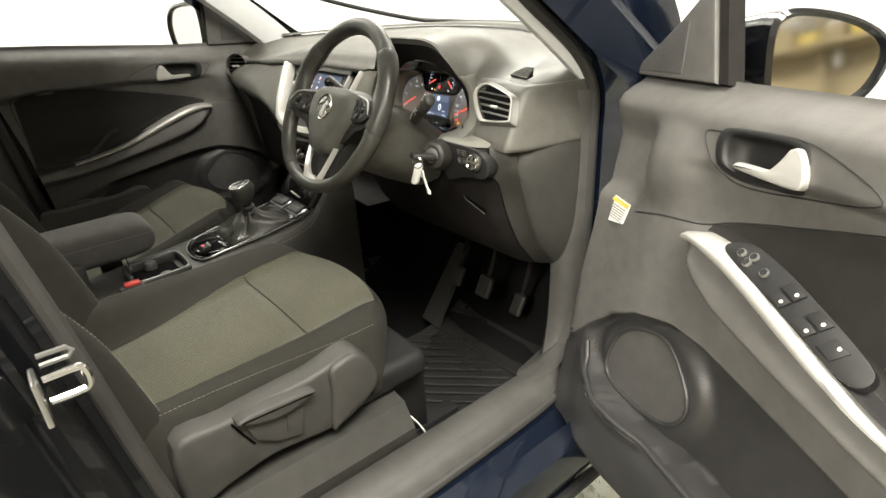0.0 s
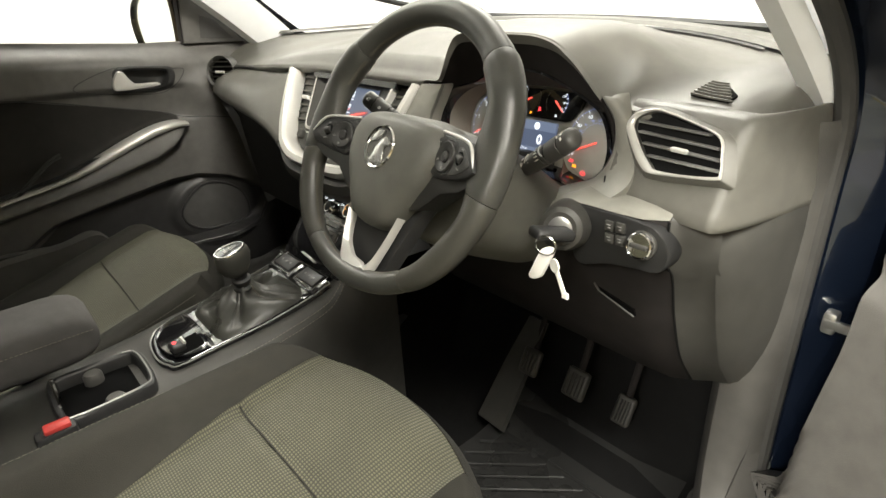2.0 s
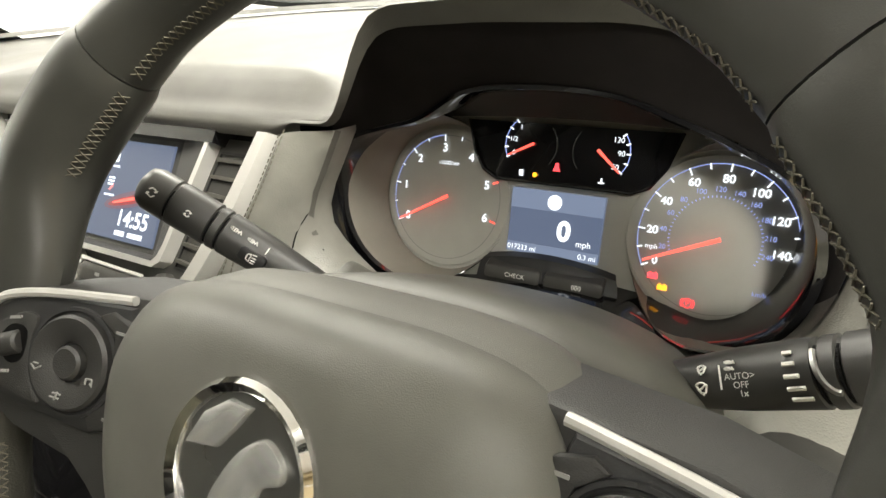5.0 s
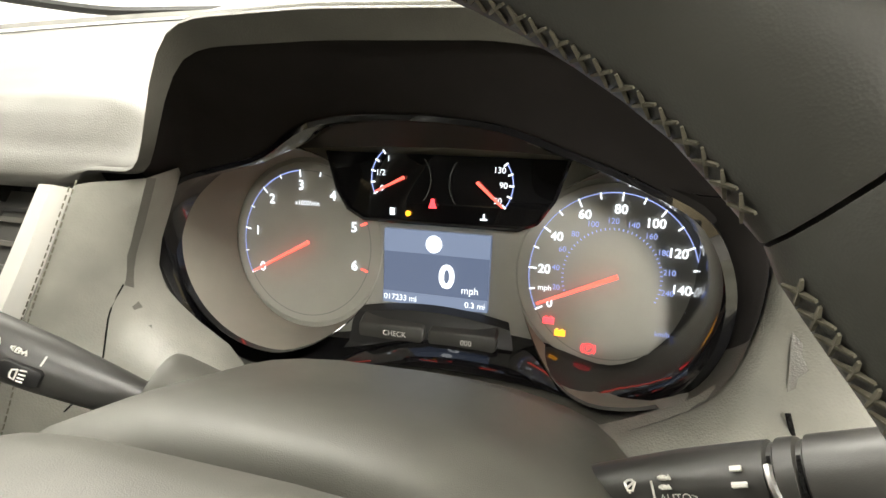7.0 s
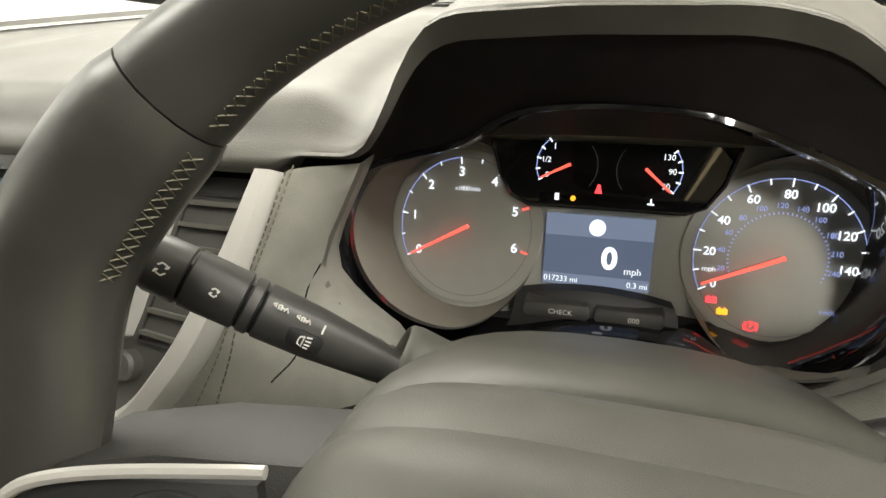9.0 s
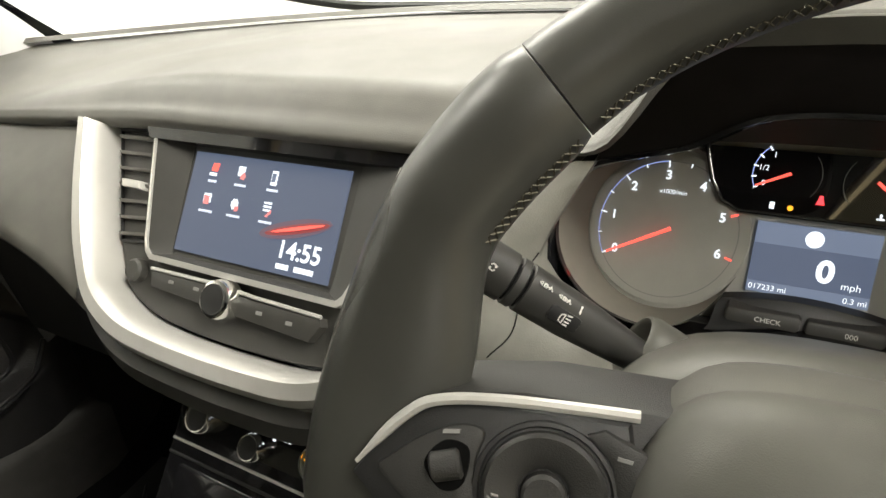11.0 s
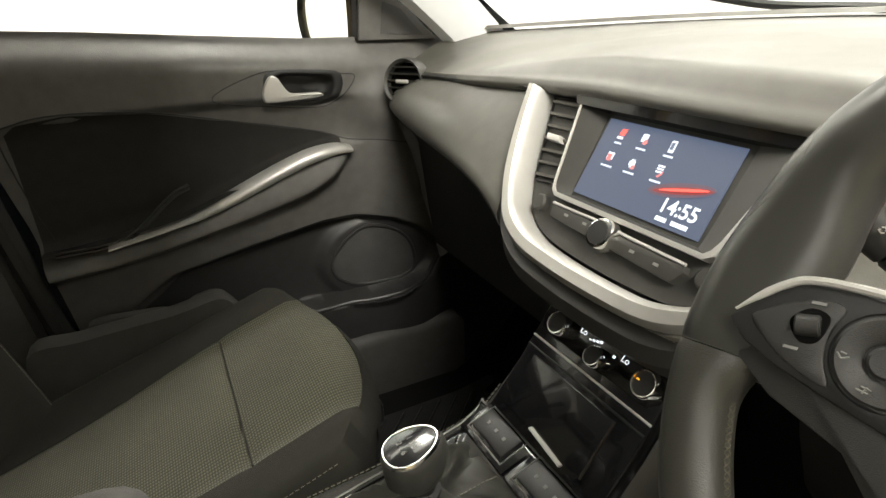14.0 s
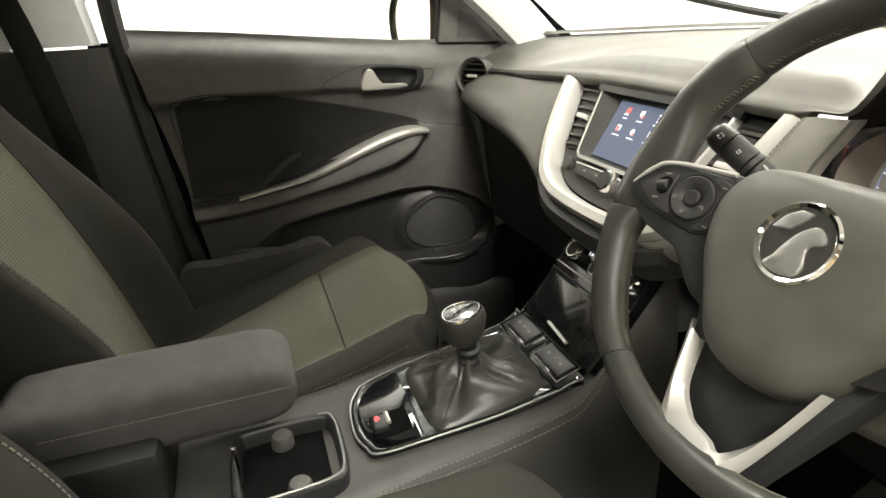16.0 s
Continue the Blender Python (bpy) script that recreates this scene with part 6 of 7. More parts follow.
part("gaiter", grid(rows, cu=True), M_LEATHER, con, "wrinkled black leather gear gaiter", sharp=80)
stitches([Vector(r[12]) + Vector((0, 0, 0.002)) for r in rows[2:]], 0.005, 0.003, 0.0007, "stitching", M_STITCH, con)
stitches([Vector(r[2]) + Vector((0.002, 0, 0.002)) for r in rows[2:]], 0.005, 0.003, 0.0007, "stitching", M_STITCH, con)
for bx in (-0.044, 0.046):
    b = part("console_switch", rbox(bx, 0.051, top_z(0.051) + 0.012, 0.062, 0.030, 0.008, 0.003, 2, Euler((radians(20), 0, 0)).to_matrix().to_4x4()), M_DARK, con, "black rocker switch")
    part("switch_bed", rbox(bx, 0.051, top_z(0.051) + 0.0075, 0.088, 0.048, 0.006, 0.0025, 2, Euler((radians(20), 0, 0)).to_matrix().to_4x4()), M_GLOSS, con, "gloss black switch surround")
    part("switch_frame", tube([(bx + a * 0.034, 0.051 + c * 0.018, top_z(0.051) + 0.011 + 0.006 * c) for a, c in ((-1, -1), (1, -1), (1, 1), (-1, 1))], 0.0013, 6, True), M_RIM, con)
    for q in (-0.015, 0.0, 0.015):
        part("switch_mark", rbox(bx + q, 0.05, top_z(0.05) + 0.0165, 0.004, 0.004, 0.0012, 0, 1, Euler((radians(20), 0, 0)).to_matrix().to_4x4()), M_GREYINK, b, smooth=False)
# parking brake switch
pz = top_z(-0.185)
part("brake_switch_plate", prism([(p.x, p.y, pz + 0.0105 + 0.09 * (p.y + 0.18)) for p in spl([(-0.066, -0.147, 0), (0.069, -0.147, 0), (0.070, -0.16, 0), (0.062, -0.19, 0), (0.03, -0.212, 0), (-0.02, -0.214, 0), (-0.055, -0.19, 0), (-0.066, -0.16, 0)], 40, True)], (0, 0, -0.005), 0.0015), M_GLOSS, con, "gloss black switch plate")
# no real recess: a near-black sheet paints the slot's shade
part("switch_slot", prism([(p.x, p.y, pz + 0.0118 + 0.09 * (p.y + 0.18)) for p in spl([(0.012, -0.158, 0), (0.05, -0.158, 0), (0.055, -0.165, 0), (0.055, -0.202, 0), (0.05, -0.207, 0), (0.016, -0.207, 0), (0.011, -0.2, 0), (0.011, -0.165, 0)], 32, True)], (0, 0, -0.003)), M_VOID, con, "slot round the switch, its shade painted near-black")
pb = part("brake_switch", rbox(0.034, -0.196, pz + 0.014, 0.026, 0.022, 0.014, 0.004, 3), M_DARK, con, "parking brake switch with red light")
part("brake_light", lathe((0.031, -0.200, pz + 0.0195), (0, -0.3, 1), [(0, 0.0045), (0.002, 0.004), (0.0022, 0)], 14), G_REDW, pb, "red lit mark")
part("switch_cap", tube([(0.024, -0.186, pz + 0.0215), (0.044, -0.186, pz + 0.0215)], 0.003, 6), M_SILVER, pb)
# cup holder well
cz = top_z(-0.31) + 0.019
c_out = spl([(-0.026, -0.36, 0), (-0.026, -0.265, 0), (-0.012, -0.247, 0), (0.03, -0.244, 0), (0.084, -0.247, 0), (0.101, -0.262, 0), (0.107, -0.31, 0), (0.107, -0.362, 0), (0.09, -0.379, 0), (-0.01, -0.379, 0)], 60, True)
C_MID = Vector((0.04, -0.31, 0))
c_in = [p.lerp(C_MID, 0.15) for p in c_out]
cup = part("cup_holder", grid([[o + Vector((0, 0, cz - 0.022)), o + Vector((0, 0, cz + 0.003)), o.lerp(i, 0.25) + Vector((0, 0, cz + 0.007)), o.lerp(i, 0.8) + Vector((0, 0, cz + 0.0065)), i + Vector((0, 0, cz + 0.003)), i.lerp(C_MID, 0.03) + Vector((0, 0, cz - 0.017))] for o, i in zip(c_out, c_in)], cv=True), M_DARK, con, "black cup holder with rounded rim", sharp=60)
# shallow well; the near-black sheet paints the shade of a deeper one
part("cup_well", prism([p + Vector((0, 0, cz - 0.0145)) for p in c_in], (0, 0, -0.003)), M_VOID, cup, "near-black sheet painting the shade of a deep well")
for fx, fy in ((-0.004, -0.318), (0.086, -0.305)):
    part("cup_finger", lathe((fx, fy, cz - 0.014), (0, 0, 1), [(0, 0.0145), (0.013, 0.014), (0.017, 0.0115), (0.018, 0)], 24), M_SEATPL, cup, "rounded grey cup finger")
part("cup_rim", tube([o.lerp(i, 0.5) + Vector((0, 0, cz + 0.0075)) for o, i in zip(c_out[6:46], c_in[6:46])], 0.0016, 6), M_RIM, cup, "thin silver rim")
for bx in (0.134, -0.134):
    bk = thing("belt_buckle", (bx, -0.36, 0.56), "black seat belt buckle with red button", "seat belt buckle", "seat belt buckles")
    part("buckle_body", rbox(bx * 0.92, -0.385, 0.617, 0.026, 0.05, 0.09, 0.006, 2), M_DARK, bk)
    part("red_button", rbox(bx * 0.92, -0.382, 0.664, 0.02, 0.032, 0.008, 0.003, 2), M_RED, bk, "red release button")

gear = thing("gear_lever", (0, -0.058, 0.74), "black gear lever with a silver topped knob", "gear lever")
part("lever_neck", lathe((0.004, -0.06, 0.70), (0.2, -0.1, 1), [(0, 0.0135), (0.006, 0.0165), (0.010, 0.0165), (0.014, 0.0125), (0.019, 0.0125), (0.022, 0.0165), (0.028, 0.0165), (0.031, 0.012), (0.048, 0.0115)], 24), M_DARK, gear)
kb = Vector((0.013, -0.066, 0.738))
KA = Vector((0.06, -0.22, 1)).normalized()
KY = Vector((0, 1, 0.22)).normalized()


def knob_ring(prof, n=36):
    return [[kb + KA * h + Vector((1, 0, 0)) * r * math.cos(t) + KY * r * (1.22 * math.sin(t) - (0.12 * math.cos(2 * t) if h > 0.03 else 0)) for t in [2 * math.pi * k / n for k in range(n)]] for h, r in prof]


part("knob", grid(knob_ring([(0.0, 0.012), (0.003, 0.0155), (0.010, 0.020), (0.020, 0.0238), (0.032, 0.0252), (0.042, 0.0247), (0.048, 0.0228), (0.0505, 0.0205)]), cu=True, caps=True), M_LEATHER, gear, "black knob", sharp=60)
part("knob_ring", grid(knob_ring([(0.0488, 0.0226), (0.0508, 0.0221), (0.0521, 0.0211), (0.0521, 0.0202), (0.0512, 0.0197)]), cu=True), M_CHROME, gear, "chrome knob ring")
part("knob_cap", grid(knob_ring([(0.0512, 0.0198), (0.0518, 0.017), (0.0526, 0.009), (0.053, 0.001)]), cu=True, caps=True), M_GLOSS, gear, "gloss black cap")
words("shift_pattern", "1 3 5", kb + KA * 0.0534 + KY * 0.004, (1, 0, -0.06), KY, 0.0075, M_GREYINK, gear)
words("shift_pattern", "2 4 6", kb + KA * 0.0534 - KY * 0.006, (1, 0, -0.06), KY, 0.0075, M_GREYINK, gear)

arm = thing("armrest", (-0.02, -0.45, 0.62), "grey cloth centre armrest with rounded front", "armrest")
ARX0, ARX1 = -0.118, 0.008
rows = []
for y, s in ((-0.289, 0.12), (-0.291, 0.4), (-0.297, 0.66), (-0.308, 0.86), (-0.324, 0.96), (-0.345, 1.0), (-0.42, 1.0), (-0.56, 1.0), (-0.60, 0.95), (-0.615, 0.8)):
    cx, cz2, hw, hh = (ARX0 + ARX1) / 2, 0.714 - 0.01 * (-0.3 - y) , (ARX1 - ARX0) / 2, 0.045
    r = []
    for k in range(28):
        t = 2 * math.pi * k / 28
        c, q = math.cos(t), math.sin(t)
        r.append((cx + hw * (0.7 + 0.3 * s) * math.copysign(abs(c) ** 0.5, c), y, cz2 + hh * s * math.copysign(abs(q) ** 0.5, q)))
    rows.append(r)
part("armrest_pad", grid(rows, cu=True, caps=True), M_ARM, arm, "grey cloth pad", sharp=70)
stitches([(ARX1 + 0.0012, y, 0.727) for y in [-0.30 - 0.01 * k for k in range(28)]], 0.006, 0.004, 0.0007, "stitching", M_STITCH, arm)
part("armrest_arm", rbox(-0.025, -0.53, 0.655, 0.13, 0.16, 0.09, 0.01, 2), M_DARK, arm)
part("latch_strip", tube([(0.062, -0.37, 0.60), (0.062, -0.37, 0.70)], 0.003, 6), M_CHROME, arm)
# ---- front seats ----


def seat(cx, side, driver):
    """side: +1 where the outer edge of the seat lies towards +x."""
    st = thing("front_seat", (cx, -0.25, 0.27), "grey woven cloth front seat with darker bolsters" + (" and height lever" if driver else ""), "car seat", "front seats")

    def top(x, y):
        """Height of the cushion's upper face, x from the seat's middle."""
        a = abs(x)
        mid = 0.658 + 0.15 * min(0, y + 0.06) + 0.006 * math.cos(x * 10) - 0.012 * sm(-0.05, 0.03, y)
        side_z = 0.676 + 0.02 * min(0, y + 0.06) - 0.02 * sm(-0.08, 0.02, y)
        z = mid + (side_z - mid) * sm(0.135, 0.205, a) - 0.075 * sm(0.225, 0.272, a) ** 1.5
        if not driver:
            z -= (0.18 + 0.12 * sm(0.135, 0.205, a)) * max(0.0, -0.06 - y)
        return z - 0.006 * math.exp(-((y + 0.178) / 0.008) ** 2) * (1 - sm(0.15, 0.17, a))

    def half(y):
        """Half the width of the woven centre."""
        return 0.166 - 0.03 * sm(-0.12, -0.45, y)

    def nose(x):
        return 0.024 - 0.10 * (abs(x) / 0.25) ** 2.3

    rows, n = [], 30
    for k in range(n + 1):
        g = -1 + 2 * k / n
        xn = 0.166 * g
        yn = nose(xn)
        r = [(cx + xn, yn - 0.012, 0.57), (cx + xn, yn - 0.002, 0.60), (cx + xn, yn - 0.004, 0.624), (cx + xn, yn - 0.012, 0.638)]
        for j in range(49):
            y = yn - 0.025 - (0.56 + yn - 0.025) * j / 48
            x = half(y) * g
            r.append((cx + x, y, top(x, y)))
        rows.append(r)
    part("cushion_front", grid([[Vector(p) + Vector((0, 0.001, 0)) for p in r[:5]] for r in rows]), M_CLOTH2, st, "dark plain cloth front edge", sharp=80)
    part("cushion_centre", grid([r[4:] for r in rows]), M_CLOTH, st, "woven grey cloth seat centre", sharp=80)
    seam = [Vector((cx + x, -0.178, top(x, -0.178) + 0.0022)) for x in [-0.158 + 0.316 * j / 24 for j in range(25)]]
    part("cross_seam", tube(seam, 0.0014, 5), M_CLOTH2, st)
    for s in (-1, 1):
        rows = []
        for j in range(49):
            r = []
            for k in range(15):
                f = k / 14
                x0 = 0.166 + (0.272 - 0.166) * f
                yn = nose(x0)
                y = yn - 0.025 - (0.56 + yn - 0.025) * j / 48
                x = half(y) - 0.002 + (0.272 - half(y) + 0.002) * f
                r.append((cx + s * x, y, top(x, y) + 0.0015 * (1 - f)))
            r += [(cx + s * 0.274, y, min(0.585, r[-1][2] - 0.01)), (cx + s * 0.270, y, min(0.545, r[-1][2] - 0.05))]
            rows.append(r)
        front = []
        for k in range(15):
            x = 0.165 + 0.107 * k / 14
            front.append((cx + s * x, nose(x) - 0.002, 0.625 - 0.03 * k / 14))
        front += [(cx + s * 0.274, nose(0.272) - 0.02, 0.575), (cx + s * 0.270, nose(0.272) - 0.02, 0.545)]
        low = [(q[0], q[1] - 0.01, 0.545) for q in front]
        part("cushion_bolster", grid([low, front] + rows), M_CLOTH2, st, "dark plain cloth bolster", sharp=80)
        stitches([Vector(r[10]) + Vector((0, 0, 0.0005)) for r in rows], 0.007, 0.0045, 0.0005, "stitching", M_STITCH, st)
    part("cushion_base", rbox(cx, -0.27, 0.545 if driver else 0.43, 0.53, 0.56, 0.06, 0.02, 3), M_DARK, st)
    # backrest
    rec = radians(18)
    bu = Vector((0, -math.sin(rec), math.cos(rec)))
    bn = Vector((0, math.cos(rec), math.sin(rec)))
    b0 = Vector((cx, -0.575, 0.58 if driver else 0.50))

    def bk(x, h, d):
        return b0 + Vector((x, 0, 0)) + bu * h + bn * d

    def bd(x, h):
        w = bw(h)
        f = sm(0.55, 0.86, abs(x) / w)
        return 0.05 + (0.085 - 0.07 * sm(0.15, 0.55, h)) * f - 0.06 * sm(0.9, 1.0, abs(x) / w) ** 1.5 + 0.012 * math.sin(h * 6) - 0.02 * sm(0.55, 0.68, h)

    def bw(h):
        return 0.255 - 0.05 * sm(0.35, 0.68, h)

    hs = [0.68 * j / 30 for j in range(31)]
    rows = [[bk(x, h, bd(x, h)) for x in [-0.6 * bw(h) + 1.2 * bw(h) * k / 24 for k in range(25)]] for h in hs]
    part("backrest_centre", grid(rows), M_CLOTHB, st, "woven grey cloth back centre", sharp=80)
    for s in (-1, 1):
        rows = []
        for h in hs:
            w = bw(h)
            r = [bk(s * w * (0.597 + 0.403 * k / 12), h, bd(w * (0.597 + 0.403 * k / 12), h) + 0.002) for k in range(13)]
            r += [bk(s * w * 1.01, h, -0.02), bk(s * w * 0.98, h, -0.08)]
            rows.append(r)
        part("backrest_bolster", grid(rows), M_CLOTH2, st, "dark plain cloth bolster", sharp=80)
        stitches([Vector(r[8]) + bn * 0.001 for r in rows], 0.007, 0.0045, 0.0008, "stitching", M_STITCH, st)
    part("backrest_shell", grid([[bk(-bw(h) * 0.98, h, -0.08), bk(-bw(h) * 0.9, h, -0.1), bk(0, h, -0.1), bk(bw(h) * 0.9, h, -0.1), bk(bw(h) * 0.98, h, -0.08)] for h in hs]), M_DARK, st)
    part("backrest_top", grid([[bk(x, 0.68 + a, d) for x in (-0.2, -0.1, 0, 0.1, 0.2)] for a, d in ((0, 0.045), (0.02, 0.02), (0.02, -0.06), (0, -0.1))]), M_CLOTH2, st)
    hr = [[bk(0.13 * math.copysign(abs(math.cos(t)) ** 0.5, math.cos(t)) * q, 0.83 + 0.1 * math.copysign(abs(math.sin(t)) ** 0.6, math.sin(t)) * q, d) for t in [2 * math.pi * j / 28 for j in range(28)]] for q, d in ((0.7, 0.05), (0.92, 0.045), (1.0, 0.02), (1.0, -0.02), (0.85, -0.04))]
    part("headrest", grid(hr, cu=True, caps=True), M_CLOTH2, st)
    for q in (-0.06, 0.06):
        part("headrest_post", tube([bk(q, 0.66, -0.03), bk(q, 0.76, -0.01)], 0.006, 8), M_CHROME, st)
    # side valance on the outer side
    ox = cx + side * 0.275
    val = [(-0.46, 0.52), (-0.46, 0.638), (-0.384, 0.645), (-0.293, 0.65), (-0.244, 0.652), (-0.205, 0.658), (-0.165, 0.664), (-0.143, 0.652), (-0.12, 0.61), (-0.125, 0.575), (-0.16, 0.55), (-0.215, 0.53), (-0.273, 0.535), (-0.332, 0.54), (-0.4, 0.528)]
    sv = part("side_valance", prism([(ox + side * 0.012, p.x, p.y) for p in spl([(y, z, 0) for y, z in val], 60, True)], (-side * 0.05, 0, 0), 0.01, 3), M_SEATPL, st, "grey plastic seat side cover")
    nose_o = [(-0.222, 0.534), (-0.214, 0.60), (-0.212, 0.648), (-0.19, 0.66), (-0.165, 0.662), (-0.145, 0.65), (-0.124, 0.61), (-0.129, 0.578), (-0.162, 0.554), (-0.2, 0.537)]
    part("valance_nose", prism([(ox + side * 0.021, p.x, p.y) for p in spl([(y, z, 0) for y, z in nose_o], 40, True)], (-side * 0.014, 0, 0), 0.008, 3), M_SEATPL, sv)
    lev = [(-0.374, 0.644), (-0.352, 0.651), (-0.30, 0.648), (-0.258, 0.644), (-0.246, 0.637), (-0.262, 0.630), (-0.30, 0.622), (-0.34, 0.628)]
    part("height_lever", prism([(ox + side * 0.032, p.x, p.y) for p in spl([(y, z, 0) for y, z in lev], 32, True)], (-side * 0.024, 0, 0), 0.005, 3), M_SEATPL, st, "grey plastic seat height lever")
    part("lever_plate", prism([(ox + side * 0.021, y, z) for y, z in ((-0.368, 0.64), (-0.262, 0.632), (-0.268, 0.60), (-0.276, 0.56), (-0.32, 0.572), (-0.35, 0.594))], (-side * 0.014, 0, 0), 0.004, 2), M_SEATPL, st)
    part("valance_groove", tube([(ox + side * 0.0215, -0.296, 0.622), (ox + side * 0.0215, -0.299, 0.585)], 0.0018, 5), M_SEATPL, st)
    # shade of the gap painted as a near-black bar
    part("valance_gap", tube([(ox + side * 0.0135, -0.378, 0.638), (ox + side * 0.0135, -0.366, 0.612), (ox + side * 0.0135, -0.352, 0.585)], 0.002, 5), M_VOID, st)
    for s in (-1, 1):
        part("seat_rail", rbox(cx + s * 0.21, -0.2, 0.33, 0.04, 0.62, 0.05, 0.006), M_DARK, st)
        for yy in (-0.02, -0.42):
            part("rail_bracket", rbox(cx + s * 0.21, yy, 0.43, 0.03, 0.09, 0.19, 0.006), M_DARK, st)
    part("rail_cover", grid([[(ox - side * 0.05, y, 0.515), (ox + side * 0.012, y, 0.505), (ox + side * 0.04, y, 0.46), (ox + side * 0.03, y, 0.35), (ox + side * 0.02, y, 0.27)] for y in (-0.5, -0.3, -0.15, -0.07)] + [[(ox - side * 0.05, -0.04, 0.42), (ox - side * 0.02, -0.035, 0.41), (ox, -0.035, 0.38), (ox, -0.035, 0.33), (ox, -0.03, 0.27)]]), M_DASHLOW, st)
    return st


seat(0.395, 1, True)
seat(-0.372, -1, False).matrix_basis.translation.y -= 0.018
wire = thing("seat_wire", (0.60, -0.02, 0.29), "thin pale wire loop under the seat front", "cable")
part("wire", tube(spl([(0.58, -0.06, 0.40), (0.61, -0.03, 0.41), (0.635, 0.0, 0.36), (0.63, 0.01, 0.31), (0.65, 0.02, 0.285)], 24), 0.002, 6), M_WHITEPL, wire)
part("connector", rbox(0.645, 0.015, 0.288, 0.03, 0.02, 0.016, 0.003), M_DARK, wire)

# ---- floor mats and pedals ----
for cx, nm in ((0.42, "driver"), (-0.42, "passenger")):
    mt = thing("floor_mat", (cx, 0.2, 0.265), "black ribbed rubber floor mat", "floor mat", "floor mats")
    part("mat_sheet", grid([[(cx - 0.20, y, z), (cx - 0.1, y, z - 0.004), (cx + 0.1, y, z - 0.004), (cx + 0.20, y, z)] for y, z in ((-0.05, 0.272), (0.1, 0.272), (0.3, 0.272), (0.41, 0.29), (0.52, 0.36))]), M_MATR, mt)
    sg = 1 if cx > 0 else -1
    for k in range(14):
        c = 0.10 + 0.42 - 0.046 * k
        u0, u1 = max(-0.18, -0.035 - c), min(0.185, 0.345 - c)
        part("mat_rib", tube([(cx + sg * (u0 + (u1 - u0) * q / 4), c + u0 + (u1 - u0) * q / 4, 0.2725) for q in range(5)], 0.0038, 8), M_MATR, mt)
    part("mat_rib", tube([(cx - 0.16, 0.352, 0.277), (cx, 0.354, 0.275), (cx + 0.185, 0.352, 0.281)], 0.004, 8), M_MATR, mt)


def pedal(name, x, y, z, w, h, tilt, label, arm_top):
    pd = thing(name, (x, y, z - h / 2), label, "pedal", "pedals")
    m = Euler((radians(tilt), 0, 0)).to_matrix().to_4x4()
    part("pedal_pad", rbox(x, y, z, w, 0.016, h, 0.0075, 4, m), M_DASHLOW, pd, "grooved black rubber pad")
    for k in range(-2, 3):
        part("pad_rib", rbox(x + k * w * 0.17, y - 0.009, z + 0.003, w * 0.07, 0.004, h * 0.75, 0.0015, 1, m), M_RUBBER, pd)
    part("pedal_arm", tube(spl([(x, y + 0.012, z + h * 0.2), (x, y + 0.04, z + 0.08), arm_top], 12), 0.007, 8), M_TUNNEL, pd)


pedal("clutch_pedal", 0.29, 0.40, 0.456, 0.046, 0.058, -28, "black rubber clutch pedal", (0.31, 0.46, 0.68))
pedal("brake_pedal", 0.405, 0.40, 0.463, 0.05, 0.06, -28, "worn black rubber brake pedal", (0.41, 0.47, 0.68))
pedal("accelerator_pedal", 0.487, 0.445, 0.421, 0.038, 0.06, -32, "black floor hinged accelerator pedal", (0.50, 0.50, 0.62))
fr = thing("foot_rest", (0.245, 0.38, 0.29), "long grey plastic clutch foot rest", "foot rest")
part("rest_plate", grid([[(0.205, 0.33, 0.30), (0.205, 0.325, 0.31), (0.28, 0.32, 0.312), (0.28, 0.33, 0.30)], [(0.222, 0.40, 0.42), (0.222, 0.392, 0.428), (0.285, 0.388, 0.43), (0.285, 0.40, 0.42)], [(0.25, 0.45, 0.53), (0.25, 0.44, 0.535), (0.295, 0.437, 0.537), (0.295, 0.45, 0.53)]], cu=True, caps=True), M_DASHLOW, fr)


# ---- front doors ----
DH, DD = Vector((0.781, 0.32, 0.79)), Vector((0.9135, -0.4047, 0.042))
DN, DU = Vector((-0.405, -0.895, 0.186)), Vector((0.038, 0.187, 0.982))


def on_right(u, z, d=0.0):
    return DH + DD * u + DN * d + DU * (z - 0.8)


def on_left(u, z, d=0.0):
    rise = lerp_tab([(0.04, -0.014), (0.34, -0.004), (0.56, 0.014), (0.71, 0.027), (0.95, 0.043)], u)
    return Vector((-0.735 + d, 0.414 - u, z + rise * sm(0.93, 1.08, z) * (1 - sm(1.1, 1.4, z))))


GRIP = [(0.26, 0.866), (0.29, 0.872), (0.34, 0.871), (0.38, 0.862), (0.435, 0.846), (0.515, 0.815), (0.56, 0.798), (0.62, 0.779), (0.75, 0.757), (0.82, 0.75), (0.95, 0.75)]
POCK = [(0.0, 0.46), (0.05, 0.56), (0.09, 0.62), (0.14, 0.672), (0.2, 0.705), (0.28, 0.722), (0.36, 0.722), (0.455, 0.708), (0.56, 0.69), (0.66, 0.672), (0.74, 0.62), (0.85, 0.56), (1.0, 0.54)]
LEAF = [(0.26, 0.87), (0.29, 0.855), (0.33, 0.818), (0.38, 0.793), (0.5, 0.763), (0.65, 0.733), (0.75, 0.718), (1.0, 0.705)]
BIN = [(0.0, 0.72), (0.06, 0.66), (0.09, 0.60), (0.115, 0.565), (0.15, 0.543), (0.22, 0.532), (0.36, 0.525), (0.6, 0.525), (1.0, 0.54)]


